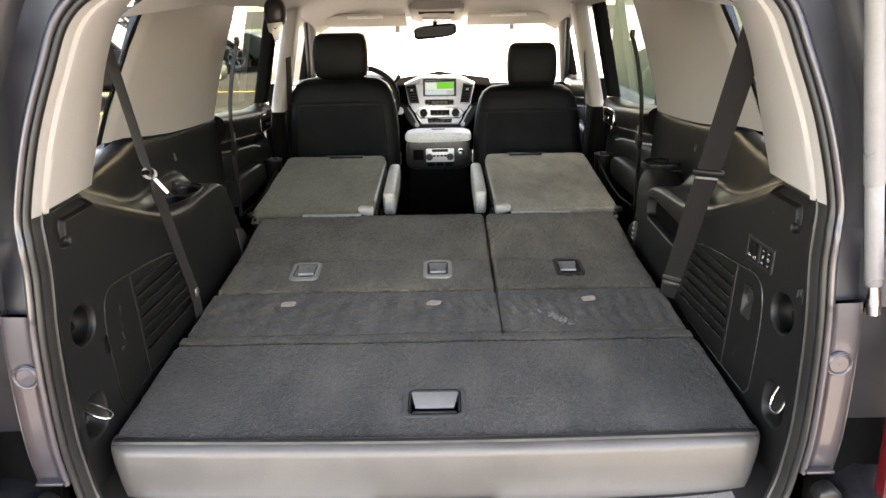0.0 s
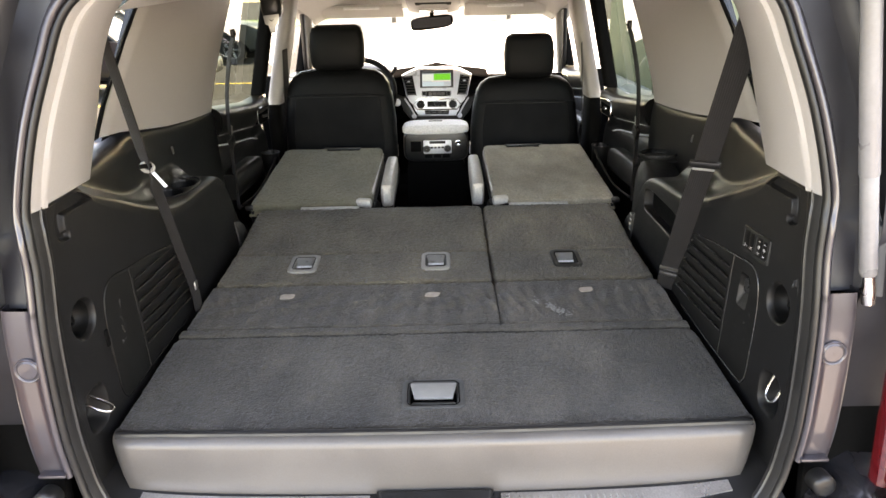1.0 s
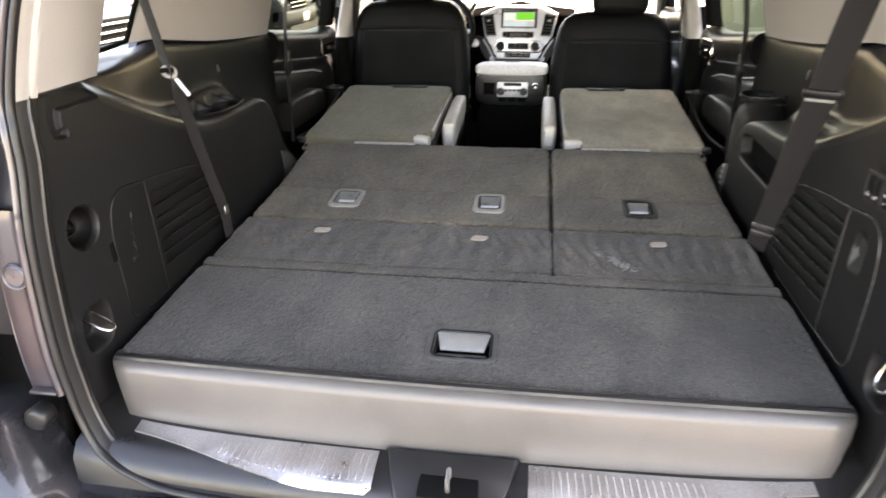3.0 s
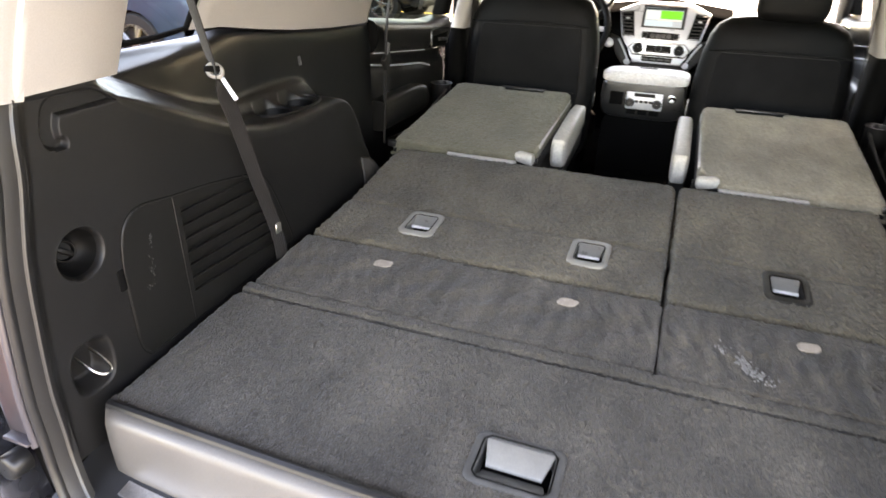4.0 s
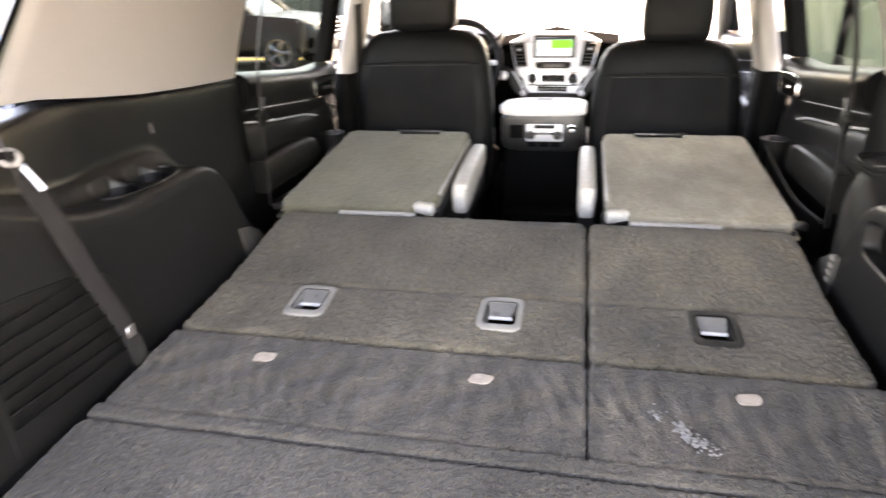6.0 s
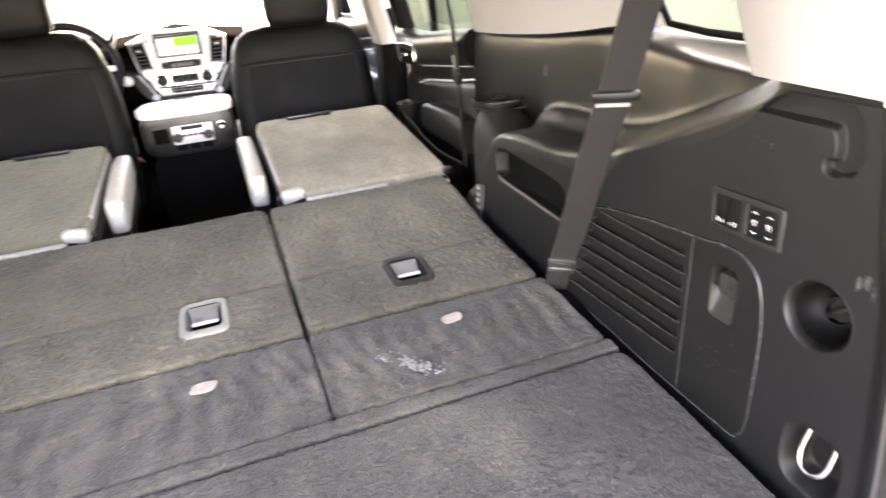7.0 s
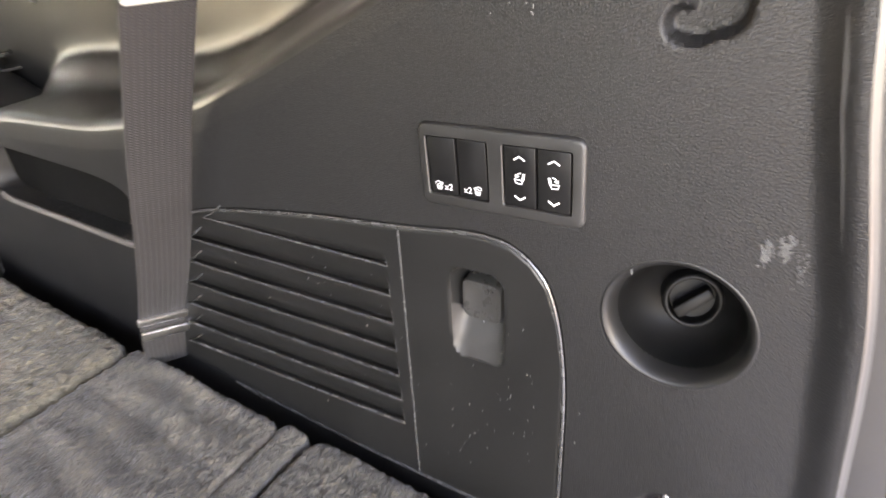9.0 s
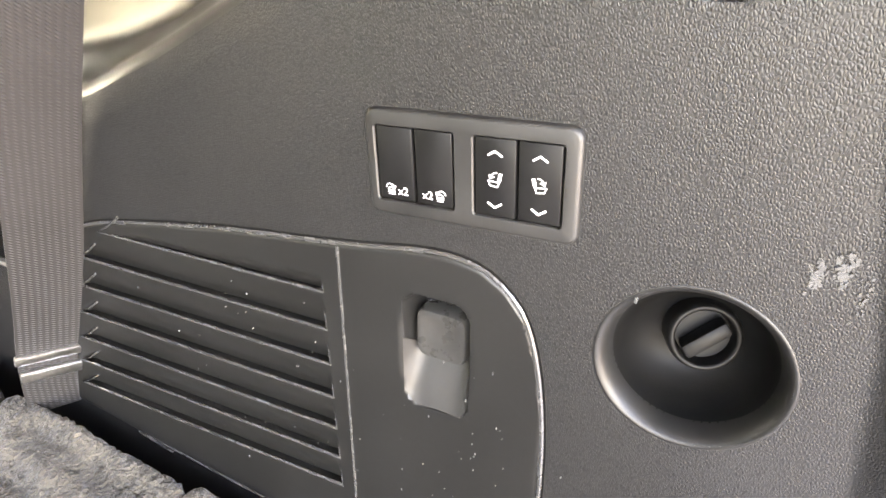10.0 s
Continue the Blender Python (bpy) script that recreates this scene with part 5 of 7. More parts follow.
# ---------------- load floor and folded seats ----------------
def carpet(name, box, parent, material, corners=0.02, edge=0.012, thick=0.03, step=0.004, holes=(), shape=None, seed=1, jitter=0.0010, h0=0.0, cut=None, fray=0.0, label=""):
    """A carpeted board on the load floor: a fibrous top with rolled edges and short sides."""
    x0, x1, y0, y1 = box
    nx, ny = int((x1 - x0) / step) + 1, int((y1 - y0) / step) + 1
    X, Y = np.meshgrid(np.linspace(x0, x1, nx), np.linspace(y0, y1, ny), indexing="ij")
    rc = corners
    qx, qy = np.abs(X - (x0 + x1) / 2) - (x1 - x0) / 2 + rc, np.abs(Y - (y0 + y1) / 2) - (y1 - y0) / 2 + rc
    inside = -(np.minimum(np.maximum(qx, qy), 0) + np.hypot(np.maximum(qx, 0), np.maximum(qy, 0)) - rc)
    if cut:
        inside = np.minimum(inside, cut(X, Y))
    rng = np.random.RandomState(seed)
    if fray:
        tufts = rng.normal(0, 1, X.shape)
        inside = inside - fray * np.abs(tufts + np.roll(tufts, 1, 0) + np.roll(tufts, 1, 1))
    H = -edge * (1 - np.sqrt(np.clip(1 - (1 - np.clip(inside / edge, 0, 1)) ** 2, 0, 1)))
    H = np.where(inside < -0.0005, -thick, H)
    soft = np.array([[noise.noise(Vector((x * 7, y * 7, seed))) for y in Y[0, ::8]] for x in X[::8, 0]])
    soft = np.repeat(np.repeat(soft, 8, 0), 8, 1)[:nx, :ny]
    for _ in range(2):
        soft = (soft + np.roll(soft, 4, 0) + np.roll(soft, -4, 0) + np.roll(soft, 4, 1) + np.roll(soft, -4, 1)) / 5
    H = H + 0.0026 * soft + rng.normal(0, jitter, H.shape) * (inside > -0.0005)
    X = X + rng.normal(0, step * 0.16, X.shape)
    Y = Y + rng.normal(0, step * 0.16, Y.shape)
    if shape:
        H = H + shape(X, Y)
    Z = 0.88 + RISE * Y + H + h0
    verts = np.stack([X, Y, Z], -1).reshape(-1, 3)

    def keep(i, j):
        x, y = x0 + (i + 0.5) * (x1 - x0) / (nx - 1), y0 + (j + 0.5) * (y1 - y0) / (ny - 1)
        return not any(a < x < b and c < y < d for a, b, c, d in holes)

    faces = grid_faces(nx, ny, keep)
    rim = [i * ny for i in range(nx)] + [(nx - 1) * ny + j for j in range(1, ny)] + [i * ny + ny - 1 for i in range(nx - 2, -1, -1)] + [j for j in range(ny - 2, 0, -1)]
    k = len(verts)
    low = [(verts[i][0], verts[i][1], 0.88 + RISE * verts[i][1] - thick + h0) for i in rim]
    verts = list(map(tuple, verts)) + low
    m = len(rim)
    faces += [(rim[i], rim[(i + 1) % m], k + (i + 1) % m, k + i) for i in range(m)]
    ob = sheet(name, verts, faces, material, parent, label, sharp=80)
    return ob


def ring_frame(name, c, outer, inner, material, parent, label="", high=0.005, r=0.008):
    """A flat rounded frame on the load floor round an opening, with a rolled rim."""
    def loop(hx, hy, rad, h):
        out = []
        for sx, sy, a0 in ((1, 1, 0), (-1, 1, 90), (-1, -1, 180), (1, -1, 270)):
            for a in np.linspace(a0, a0 + 90, 6):
                out.append(deck(c[0] + sx * (hx - rad) + rad * math.cos(radians(a)), c[1] + sy * (hy - rad) + rad * math.sin(radians(a)), h))
        return out
    (ox, oy), (ix, iy) = outer, inner
    loops = [loop(ox, oy, r * 1.5, -0.004), loop(ox, oy, r * 1.5, high * 0.6), loop(ox - 0.003, oy - 0.003, r * 1.3, high), loop(ix + 0.003, iy + 0.003, r, high), loop(ix, iy, r * 0.8, high * 0.5), loop(ix - 0.003, iy - 0.003, r * 0.7, -0.022)]
    bm = bmesh.new()
    rows = [[bm.verts.new(p) for p in l] for l in loops]
    n = len(rows[0])
    for a, b in zip(rows, rows[1:]):
        for i in range(n):
            bm.faces.new((a[i], a[(i + 1) % n], b[(i + 1) % n], b[i]))
    return part(name, bm, material, parent, label)


def floor_panel():
    base = thing("load_floor_panel", (0, 0.17, 0.87), "dark grey carpeted load floor panel with a recessed pull handle", "floor panel")
    hx, hy = (-0.001, 0.1015)
    carpet("carpet_top", (-0.634, 0.634, 0.000, 0.334), base, M_CARPET, corners=0.025, holes=((hx - 0.060, hx + 0.060, hy - 0.042, hy + 0.042),), seed=3, step=0.0036)
    f = ring_frame("handle_frame", (hx, hy), (0.066, 0.047), (0.052, 0.036), M_SURROUND, base, "dark grey handle surround", 0.004, 0.010)
    part("surround_line", tube([deck(hx + a, hy + b, 0.0038) for a, b in ((-0.045, 0.0385), (0.045, 0.0385), (0.054, 0.030), (0.054, -0.030), (0.045, -0.0385), (-0.045, -0.0385), (-0.054, -0.030), (-0.054, 0.030))], 0.0014, 6, closed=True), M_DULL, f)
    part("handle_well", rbox(deck(hx, hy, -0.024), (0.112, 0.08, 0.004), 0.001, 1, DECK_TURN), M_DULL, f)
    bm = prism([deck(hx - 0.0505, hy + 0.0345, 0.0030), deck(hx + 0.0505, hy + 0.0345, 0.0030), deck(hx + 0.040, hy - 0.010, -0.0010), deck(hx - 0.040, hy - 0.010, -0.0010)], (0, 0, -0.006), 0.0022)
    part("pull_handle", bm, M_LATCH, f, "grey plastic flap handle")
    part("finger_slope", prism([deck(hx - 0.043, hy - 0.013, -0.0090), deck(hx + 0.043, hy - 0.013, -0.0090), deck(hx + 0.049, hy - 0.034, 0.0010), deck(hx - 0.049, hy - 0.034, 0.0010)], (0, 0, -0.004), 0.001), M_SURROUND, f, "dark grey finger slope")
    carpet("carpet_strip", (-0.628, 0.628, 0.3362, 0.3660), base, M_CARPET, corners=0.006, edge=0.003, thick=0.03, seed=17, label="carpet strip bridging to the folded seats")
    return base


def seat_latch(c, parent, material=None):
    """A release latch: rounded surround, black well, sloping paddle with a bright bar along its lip."""
    f = ring_frame("latch_frame", c, (0.043, 0.056), (0.0285, 0.037), material or M_BEZEL, parent, "grey plastic latch surround", 0.005, 0.013)
    x, y = c
    part("well_line", tube([deck(x + a, y + b, 0.0042) for a, b in ((-0.024, 0.0385), (0.024, 0.0385), (0.0295, 0.033), (0.0295, -0.033), (0.024, -0.0385), (-0.024, -0.0385), (-0.0295, -0.033), (-0.0295, 0.033))], 0.0012, 6, closed=True), M_DULL, f)
    part("latch_well", rbox(deck(x, y, -0.030), (0.062, 0.082, 0.004), 0.001, 1, DECK_TURN), M_DULL, f)
    bm = prism([deck(x - 0.0275, y + 0.0360, 0.0035), deck(x + 0.0275, y + 0.0360, 0.0035), deck(x + 0.0225, y + 0.0000, -0.0075), deck(x - 0.0225, y + 0.0000, -0.0075)], (0, 0, -0.004), 0.0012)
    part("latch_paddle", bm, M_PADDLE, f, "grey release paddle")
    part("latch_bar", rbox(deck(x, y - 0.0040, -0.0060), (0.0470, 0.0062, 0.0060), 0.0018, 2, DECK_TURN), M_BAR, f, "bright latch bar")


def folded_bench(x0, x1, latches, labels, label, seed):
    base = thing("folded_seat_back", (x0 / 2 + x1 / 2, 0.73, 0.88), label, "folded seat", "folded rear bench")

    def crease(X, Y):
        return -0.004 * np.exp(-(((Y - 0.775) / 0.007) ** 2)) + 0.018 * smooth(0.775, 1.06, Y) - 0.008 * smooth(1.08, 1.118, Y)

    carpet("carpet_back", (x0, x1, 0.582, 1.118), base, M_CARPET2, corners=0.028, edge=0.014, thick=0.07, holes=[(a - 0.036, a + 0.036, 0.659, 0.757) for a in latches], shape=crease, seed=seed, fray=0.0016, jitter=0.0013)

    def wave(X, Y):
        return (0.0022 * np.sin(X * 46 + 4 * np.sin(Y * 20)) + 0.0018 * np.sin(X * 175 + 30 * Y + 2.5 * np.sin(Y * 23 + X * 9))) * smooth(0.37, 0.45, Y) * smooth(0.585, 0.5, Y)

    carpet("carpet_flap", (x0, x1, 0.3665, 0.5795), base, M_FLAP, corners=0.012, edge=0.0045, thick=0.04, shape=wave, seed=seed + 1)
    for a in latches:
        seat_latch((a, 0.708), base, M_LATCH if a < 0.2 else M_BEZEL)
    rng_ = random.Random(21)
    for a, y, turn in labels:
        m = pose(*deck(a, y, 0.0022), 4, 0, turn)
        rim = []
        for k in range(20):
            q = k * math.tau / 20
            r = 1 / (abs(math.cos(q)) ** 4 + abs(math.sin(q)) ** 4) ** 0.25 * rng_.uniform(0.92, 1.03)
            rim.append(m @ Vector((0.0195 * r * math.cos(q) + 0.003 * math.sin(q), 0.0130 * r * math.sin(q), 0.0006 * rng_.random() + 0.0015 * max(0, math.cos(q - a * 9)) ** 4)))
        part("cloth_label", prism(rim, (0, 0, 0.0012), 0.0004, 1), M_LABEL, base, "pale cloth label with frayed corners")
    part("seat_shell", rbox(deck((x0 + x1) / 2, 0.86, -0.12), (x1 - x0 - 0.02, 0.50, 0.12), 0.03, 3, DECK_TURN), M_DULL, base)
    for a, b in (((-0.484, -0.274),) if x0 < 0 else ((0.266, 0.478),)):
        part("hinge_strip", rbox(deck((a + b) / 2, 1.134, 0.004), (b - a, 0.016, 0.010), 0.004, 2, DECK_TURN), M_ARM, base, "pale plastic hinge cover")
    return base


def chalk_stain():
    rng = random.Random(5)
    bm = bmesh.new()
    for i in range(130):
        t = rng.random()
        x, y = 0.268 + 0.075 * t + rng.gauss(0, 0.006), 0.470 - 0.070 * t + rng.gauss(0, 0.007)
        r = rng.uniform(0.0008, 0.0034) * (1.25 if 0.25 < t < 0.85 else 0.8)
        n = rng.randint(4, 6)
        k = rng.random() * 6
        prism([deck(x + r * rng.uniform(0.5, 1.3) * math.cos(k + j * math.tau / n), y + r * rng.uniform(0.5, 1.3) * math.sin(k + j * math.tau / n), 0.0012) for j in range(n)], (0, 0, 0.0012), 0, 1, bm)
    ob = part("chalk_stain", bm, M_CHALK, None, smooth=False)
    return tagged(ob, "dried white chalky stain on the dark carpet", "stain", kind="stuff")


floor_panel()
folded_bench(-0.622, 0.1645, (-0.390, 0.003), ((-0.398, 0.514, 2), (-0.006, 0.509, -6)), "folded wide rear seat back covered in grey-brown carpet with two latches", 11)
folded_bench(0.1685, 0.622, (0.391,), ((0.410, 0.519, 8),), "folded narrow rear seat back covered in grey-brown carpet with one latch", 21)
chalk_stain()
bm_ = rbox((0, 0.56, 0.80), (1.27, 1.08, 0.05), 0.01, 2, pose(0, 0, 0, 4))
structure(part("floor", bm_, M_DULL, None), "black underfloor below the folded seats", "floor")


def bucket_seat(s):
    """A second-row seat folded flat: carpeted back, cushion under it, arm rest at its inner side."""
    base = thing("folded_bucket_seat", (s * 0.45 - 0.011, 1.45, 0.55), "second-row seat folded flat, carpeted back, with a vinyl arm rest", "folded seat", "second-row seats")
    mid = -0.011
    x0, x1 = sorted((mid + s * 0.226, mid + s * 0.672))

    def cut(X, Y):
        a = np.abs(X - mid)
        inner = (a - 0.218) * 0.8 + (Y - 1.165) * 0.6 - 0.055
        notch = np.maximum(0.335 - a, 1.775 - Y)
        outer = (0.675 - a) * 0.8 + (Y - 1.165) * 0.6 - 0.012
        return np.minimum(np.minimum(inner, outer), np.maximum(notch, a - 0.50 + 0.02))

    top = 0.014
    # The right seat takes the carpet coloured paler for the light on it.
    carpet("carpet_back", (x0, x1, 1.168, 1.805), base, M_CARPET3_SHADED if s < 0 else M_CARPET3_LIT, corners=0.035, edge=0.014, thick=0.040, seed=31 + s, shape=lambda X, Y: -0.003 * smooth(1.22, 1.168, Y) + 0.026 * (Y - 1.45), cut=cut, h0=top)
    part("back_shell", loft([(deck(mid + s * 0.45, y, top - 0.058), (0.215 + 0.012 * k, 0, 0), (0, 0, 0.038), 5) for y, k in ((1.172, 0.2), (1.2, 1), (1.5, 1.0), (1.78, 1), (1.815, 0.2))], 28), M_SEAT, base)
    part("cushion", pillow((mid + s * 0.45, 1.50, 0.76), (0.22, 0.28, 0.10), 5), M_SEAT, base)
    part("seat_riser", rbox((mid + s * 0.45, 1.52, 0.62), (0.34, 0.42, 0.16), 0.02), M_DULL, base)
    arm = [(deck(mid + s * 0.1765, y, -0.022 + dz), (0.0245 * w, 0, 0), (0, 0, 0.048 * h), 4.5) for y, w, h, dz in ((1.302, 0.60, 0.60, 0), (1.311, 0.92, 0.9, 0), (1.335, 1, 1, 0), (1.45, 1, 0.98, 0.004), (1.60, 1, 0.9, 0.006), (1.675, 0.92, 0.75, 0.006), (1.695, 0.55, 0.4, 0.006))]
    part("arm_rest", loft(arm, 24), M_ARM, base, "taupe vinyl arm rest")
    part("arm_side", loft([(deck(mid + s * 0.178, y, -0.078), (0.021, 0, 0), (0, 0, 0.040), 4) for y in (1.32, 1.4, 1.6, 1.66)], 20), M_PLASTIC, base)
    part("hinge_cap", loft([(deck(mid + s * (0.222 + 0.058 * t), 1.186 + 0.01 * t, top - 0.016), (0, 0.017 * k, 0), (0, 0, 0.018 * k), 3) for t, k in ((0, 0.5), (0.08, 0.95), (0.3, 1), (0.8, 1), (1, 0.7))], 16), M_ARM, base, "pale hinge cap")
    part("hinge_pin", disc(deck(mid + s * 0.218, 1.186, top - 0.016), (-s, 0, 0), 0.007, 0.006, 12, 0.001), M_PLASTIC, base)
    part("front_lip", rbox(deck(mid + s * 0.415, 1.818, top - 0.001), (0.17, 0.012, 0.016), 0.004, 2, DECK_TURN), M_PLASTIC, base)
    part("side_lever", rbox(deck(mid + s * 0.672, 1.188, top - 0.022), (0.034, 0.026, 0.020), 0.006), M_PLASTIC, base)
    part("edge_piping", tube([deck(mid + s * 0.229, y, top - 0.012) for y in np.linspace(1.28, 1.77, 14)], 0.0055, 8), M_ARM, base, "pale piping along the inner edge")


def front_seat(s, y, dz, hw, cx, wide, head_x, head_dz):
    base = thing("front_seat", (s * 0.435, y, 0.56), "black cloth front seat with a raised head rest", "car seat", "front seats")
    secs = []
    for z, w, d, yy in ((0.70, 0.215, 0.07, -0.02), (0.78, 0.25, 0.085, -0.01), (0.95, 0.257, 0.085, 0.0), (1.10, 0.254, 0.080, 0.015), (1.20, 0.243, 0.075, 0.03), (1.27, 0.226, 0.066, 0.04), (1.305, 0.205, 0.056, 0.046), (1.328, 0.170, 0.042, 0.052), (1.337, 0.11, 0.022, 0.056)):
        secs.append(((cx, y + 0.075 + yy, z + dz), (w * wide, 0, 0), (0, d, 0), 3.6))
    part("backrest", loft(secs, 40), M_LEATHER, base, "black leather-edged backrest")
    # cloth back panel with a stitched yoke
    pts = []
    for i in range(25):
        a = math.tau * i / 24
        pts.append((math.copysign(abs(math.cos(a)) ** 0.5, math.cos(a)), math.copysign(abs(math.sin(a)) ** 0.5, math.sin(a))))
    pan = [((cx, y + yo, z + dz), (w, 0, 0), (0, 0.008, 0), 4) for z, yo, w in ((0.80, -0.018, 0.19), (0.82, -0.018, 0.205), (0.95, -0.0115, 0.213), (1.10, 0.0085, 0.210), (1.20, 0.0285, 0.200), (1.218, 0.033, 0.19))]
    part("back_panel", loft(pan, 30), M_SEAT, base, "black cloth back panel")
    part("pocket_edge", tube(bent([(cx - 0.20, y - 0.024, 0.985 + dz), (cx - 0.1, y - 0.028, 0.975 + dz), (cx + 0.1, y - 0.028, 0.975 + dz), (cx + 0.20, y - 0.024, 0.985 + dz)], 16), 0.004, 8), M_SEAT, base)
    part("yoke_seam", tube(bent([(cx - 0.232, y + 0.018, 1.225 + dz), (cx - 0.1, y + 0.010, 1.232 + dz), (cx + 0.1, y + 0.010, 1.232 + dz), (cx + 0.232, y + 0.018, 1.225 + dz)], 16), 0.0028, 8), M_LEATHER, base)
    part("seat_cushion", pillow((cx, y + 0.34, 0.74 + dz), (0.25, 0.28, 0.10), 4), M_LEATHER, base)
    part("seat_base", rbox((cx, y + 0.28, 0.62), (0.42, 0.45, 0.16), 0.02), M_DULL, base)
    part("side_shield", loft([((cx + s * 0.262, yy, 0.80 + dz), (0.012, 0, 0), (0, 0, zz), 3) for yy, zz in ((y - 0.02, 0.03), (y + 0.05, 0.06), (y + 0.40, 0.05), (y + 0.5, 0.02))], 14), M_SILVER, base, "grey plastic side shield")
    part("belt_buckle", rbox((cx - s * 0.262, y + 0.10, 0.955), (0.014, 0.026, 0.062), 0.004, 2), M_SILVER, base, "pale belt buckle beside the seat")
    head = part("head_rest", loft([((head_x, y + 0.115 + 0.012 * k, z + head_dz), (hw * w, 0, 0), (0, d, 0), 4.2) for z, w, d, k in ((1.338, 0.70, 0.025, 0), (1.350, 0.93, 0.045, 0), (1.375, 1.0, 0.055, 0), (1.45, 1.02, 0.058, 0.5), (1.505, 0.97, 0.052, 1), (1.528, 0.90, 0.042, 1.2), (1.540, 0.72, 0.022, 1.4))], 32), M_LEATHER, base, "black leather head rest")
    for a in (-0.05, 0.05):
        part("post", tube([(head_x + a, y + 0.115, 1.30 + head_dz), (head_x + a, y + 0.115, 1.38 + head_dz)], 0.006, 10), M_CHROME, head)


bucket_seat(-1)
bucket_seat(1)
front_seat(-1, 1.955, 0.014, 0.126, -0.456, 1.05, -0.452, 0.008)
front_seat(1, 1.985, -0.038, 0.117, 0.436, 1.035, 0.455, -0.050)


# ---------------- belts ----------------
def cargo_belt(s):
    base = thing("seat_belt", (s * 0.63, 0.48, 0.93), "charcoal webbing seat belt beside the load floor " + ("with a stopper bar" if s > 0 else "with a bright tongue"), "seat belt", "seat belts")
    if s > 0:
        line = bent([(0.617, 0.235, 1.640), (0.619, 0.262, 1.575), (0.621, 0.318, 1.44), (0.622, 0.375, 1.297), (0.625, 0.43, 1.18), (0.629, 0.485, 1.05), (0.632, 0.525, 0.965), (0.636, 0.545, 0.905)], 40)
        sides = [Vector((0.88, -0.47, 0))] * 40
        part("webbing", strap(line, sides, 0.0485), M_BELT, base)
        m = Matrix((Vector((0.88, -0.47, 0)), Vector((0.47, 0.88, 0)), Vector((0, 0, 1)))).transposed().to_4x4() @ pose(0, 0, 0, 22)
        part("stopper_bar", rbox((0.6215, 0.372, 1.300), (0.068, 0.012, 0.016), 0.005, 2, m), M_PLASTIC, base, "black plastic stopper bar")
        part("stitched_fold", rbox((0.6218, 0.377, 1.286), (0.049, 0.0055, 0.006), 0.002, 1, m), M_LATCH, base)
        part("anchor_plate", rbox((0.631, 0.519, 0.975), (0.053, 0.006, 0.010), 0.002, 2, m @ pose(0, 0, 0, 0, 8)), M_STEEL, base, "steel anchor plate")
        part("anchor_clip", rbox((0.632, 0.525, 0.955), (0.050, 0.006, 0.012), 0.002, 2, m @ pose(0, 0, 0, 0, 8)), M_STEEL, base)
    else:
        line = bent([(-0.612, 0.235, 1.640), (-0.614, 0.262, 1.585), (-0.617, 0.300, 1.46), (-0.620, 0.340, 1.330), (-0.620, 0.375, 1.24), (-0.620, 0.42, 1.10), (-0.622, 0.462, 0.985), (-0.63, 0.485, 0.905)], 44)
        sides = []
        for p in line:
            t = float(smooth(1.36, 1.27, np.array(p.z)))
            a = radians(155 - 82 * t)
            sides.append(Vector((math.cos(a), math.sin(a), 0)))
        part("webbing", strap(line, sides, 0.029), M_BELT, base)
        m = pose(0, 0, 0, -18, 0, 30)
        q = Matrix.Translation((-0.618, 0.338, 1.330)) @ m @ pose(0, 0, 0, 0, 25)
        tongue = part("tongue", tube([q @ Vector((0.0125 * math.cos(a), 0, 0.0095 * math.sin(a))) for a in np.linspace(0, math.tau, 25)[:-1]], 0.0042, 10, closed=True), M_LATCH, base, "pale grey belt tongue loop")
        part("tongue_blade", rbox((-0.604, 0.352, 1.298), (0.009, 0.0030, 0.044), 0.0015, 1, m @ pose(0, 0, 0, 0, -30)), M_STEEL, base)
        part("tongue_slot", rbox((-0.6195, 0.3335, 1.334), (0.026, 0.003, 0.010), 0.001, 1, m), M_DULL, tongue)
        part("anchor_rivet", rbox((-0.6155, 0.462, 0.985), (0.004, 0.018, 0.022), 0.0015, 1), M_STEEL, base)
    part("loop_guide", rbox((s * 0.612, 0.232, 1.648), (0.06, 0.02, 0.03), 0.008, 2, pose(0, 0, 0, 0, 0, s * -20)), M_BEIGE, base)


def door_belt(s):
    base = thing("seat_belt", (s * 0.75, 1.29, 1.0), "black second-row seat belt hanging in front of the pillar", "seat belt", "seat belts")
    line = bent([(s * 0.700, 1.345, 1.56), (s * 0.725, 1.335, 1.48), (s * 0.745, 1.30, 1.34), (s * 0.75, 1.285, 1.20), (s * 0.75, 1.27, 1.05), (s * 0.745, 1.25, 0.93)], 26)
    part("webbing", strap(line, [Vector((s * 0.55, 0.83, 0))] * 26, 0.044), M_BELT, base)
    part("tongue", rbox((s * 0.745, 1.28, 1.185), (0.016, 0.05, 0.040), 0.005, 2, pose(0, 0, 0, 25)), M_PLASTIC, base, "black belt tongue")
    part("tongue_blade", rbox((s * 0.742, 1.285, 1.215), (0.004, 0.016, 0.05), 0.001, 1, pose(0, 0, 0, -20)), M_STEEL, base)
    part("guide", rbox((s * 0.705, 1.345, 1.555), (0.012, 0.034, 0.030), 0.005), M_PLASTIC, base)


def front_belt(s):
    base = thing("seat_belt", (s * 0.71, 2.03, 1.42), "black front seat belt at the door pillar", "seat belt", "seat belts")
    line = bent([(s * 0.685, 2.01, 1.45), (s * 0.70, 2.03, 1.30), (s * 0.715, 2.05, 1.1), (s * 0.72, 2.06, 0.85)], 16)
    part("webbing", strap(line, [Vector((0.3, 1, 0))] * 16, 0.046), M_BELT, base)


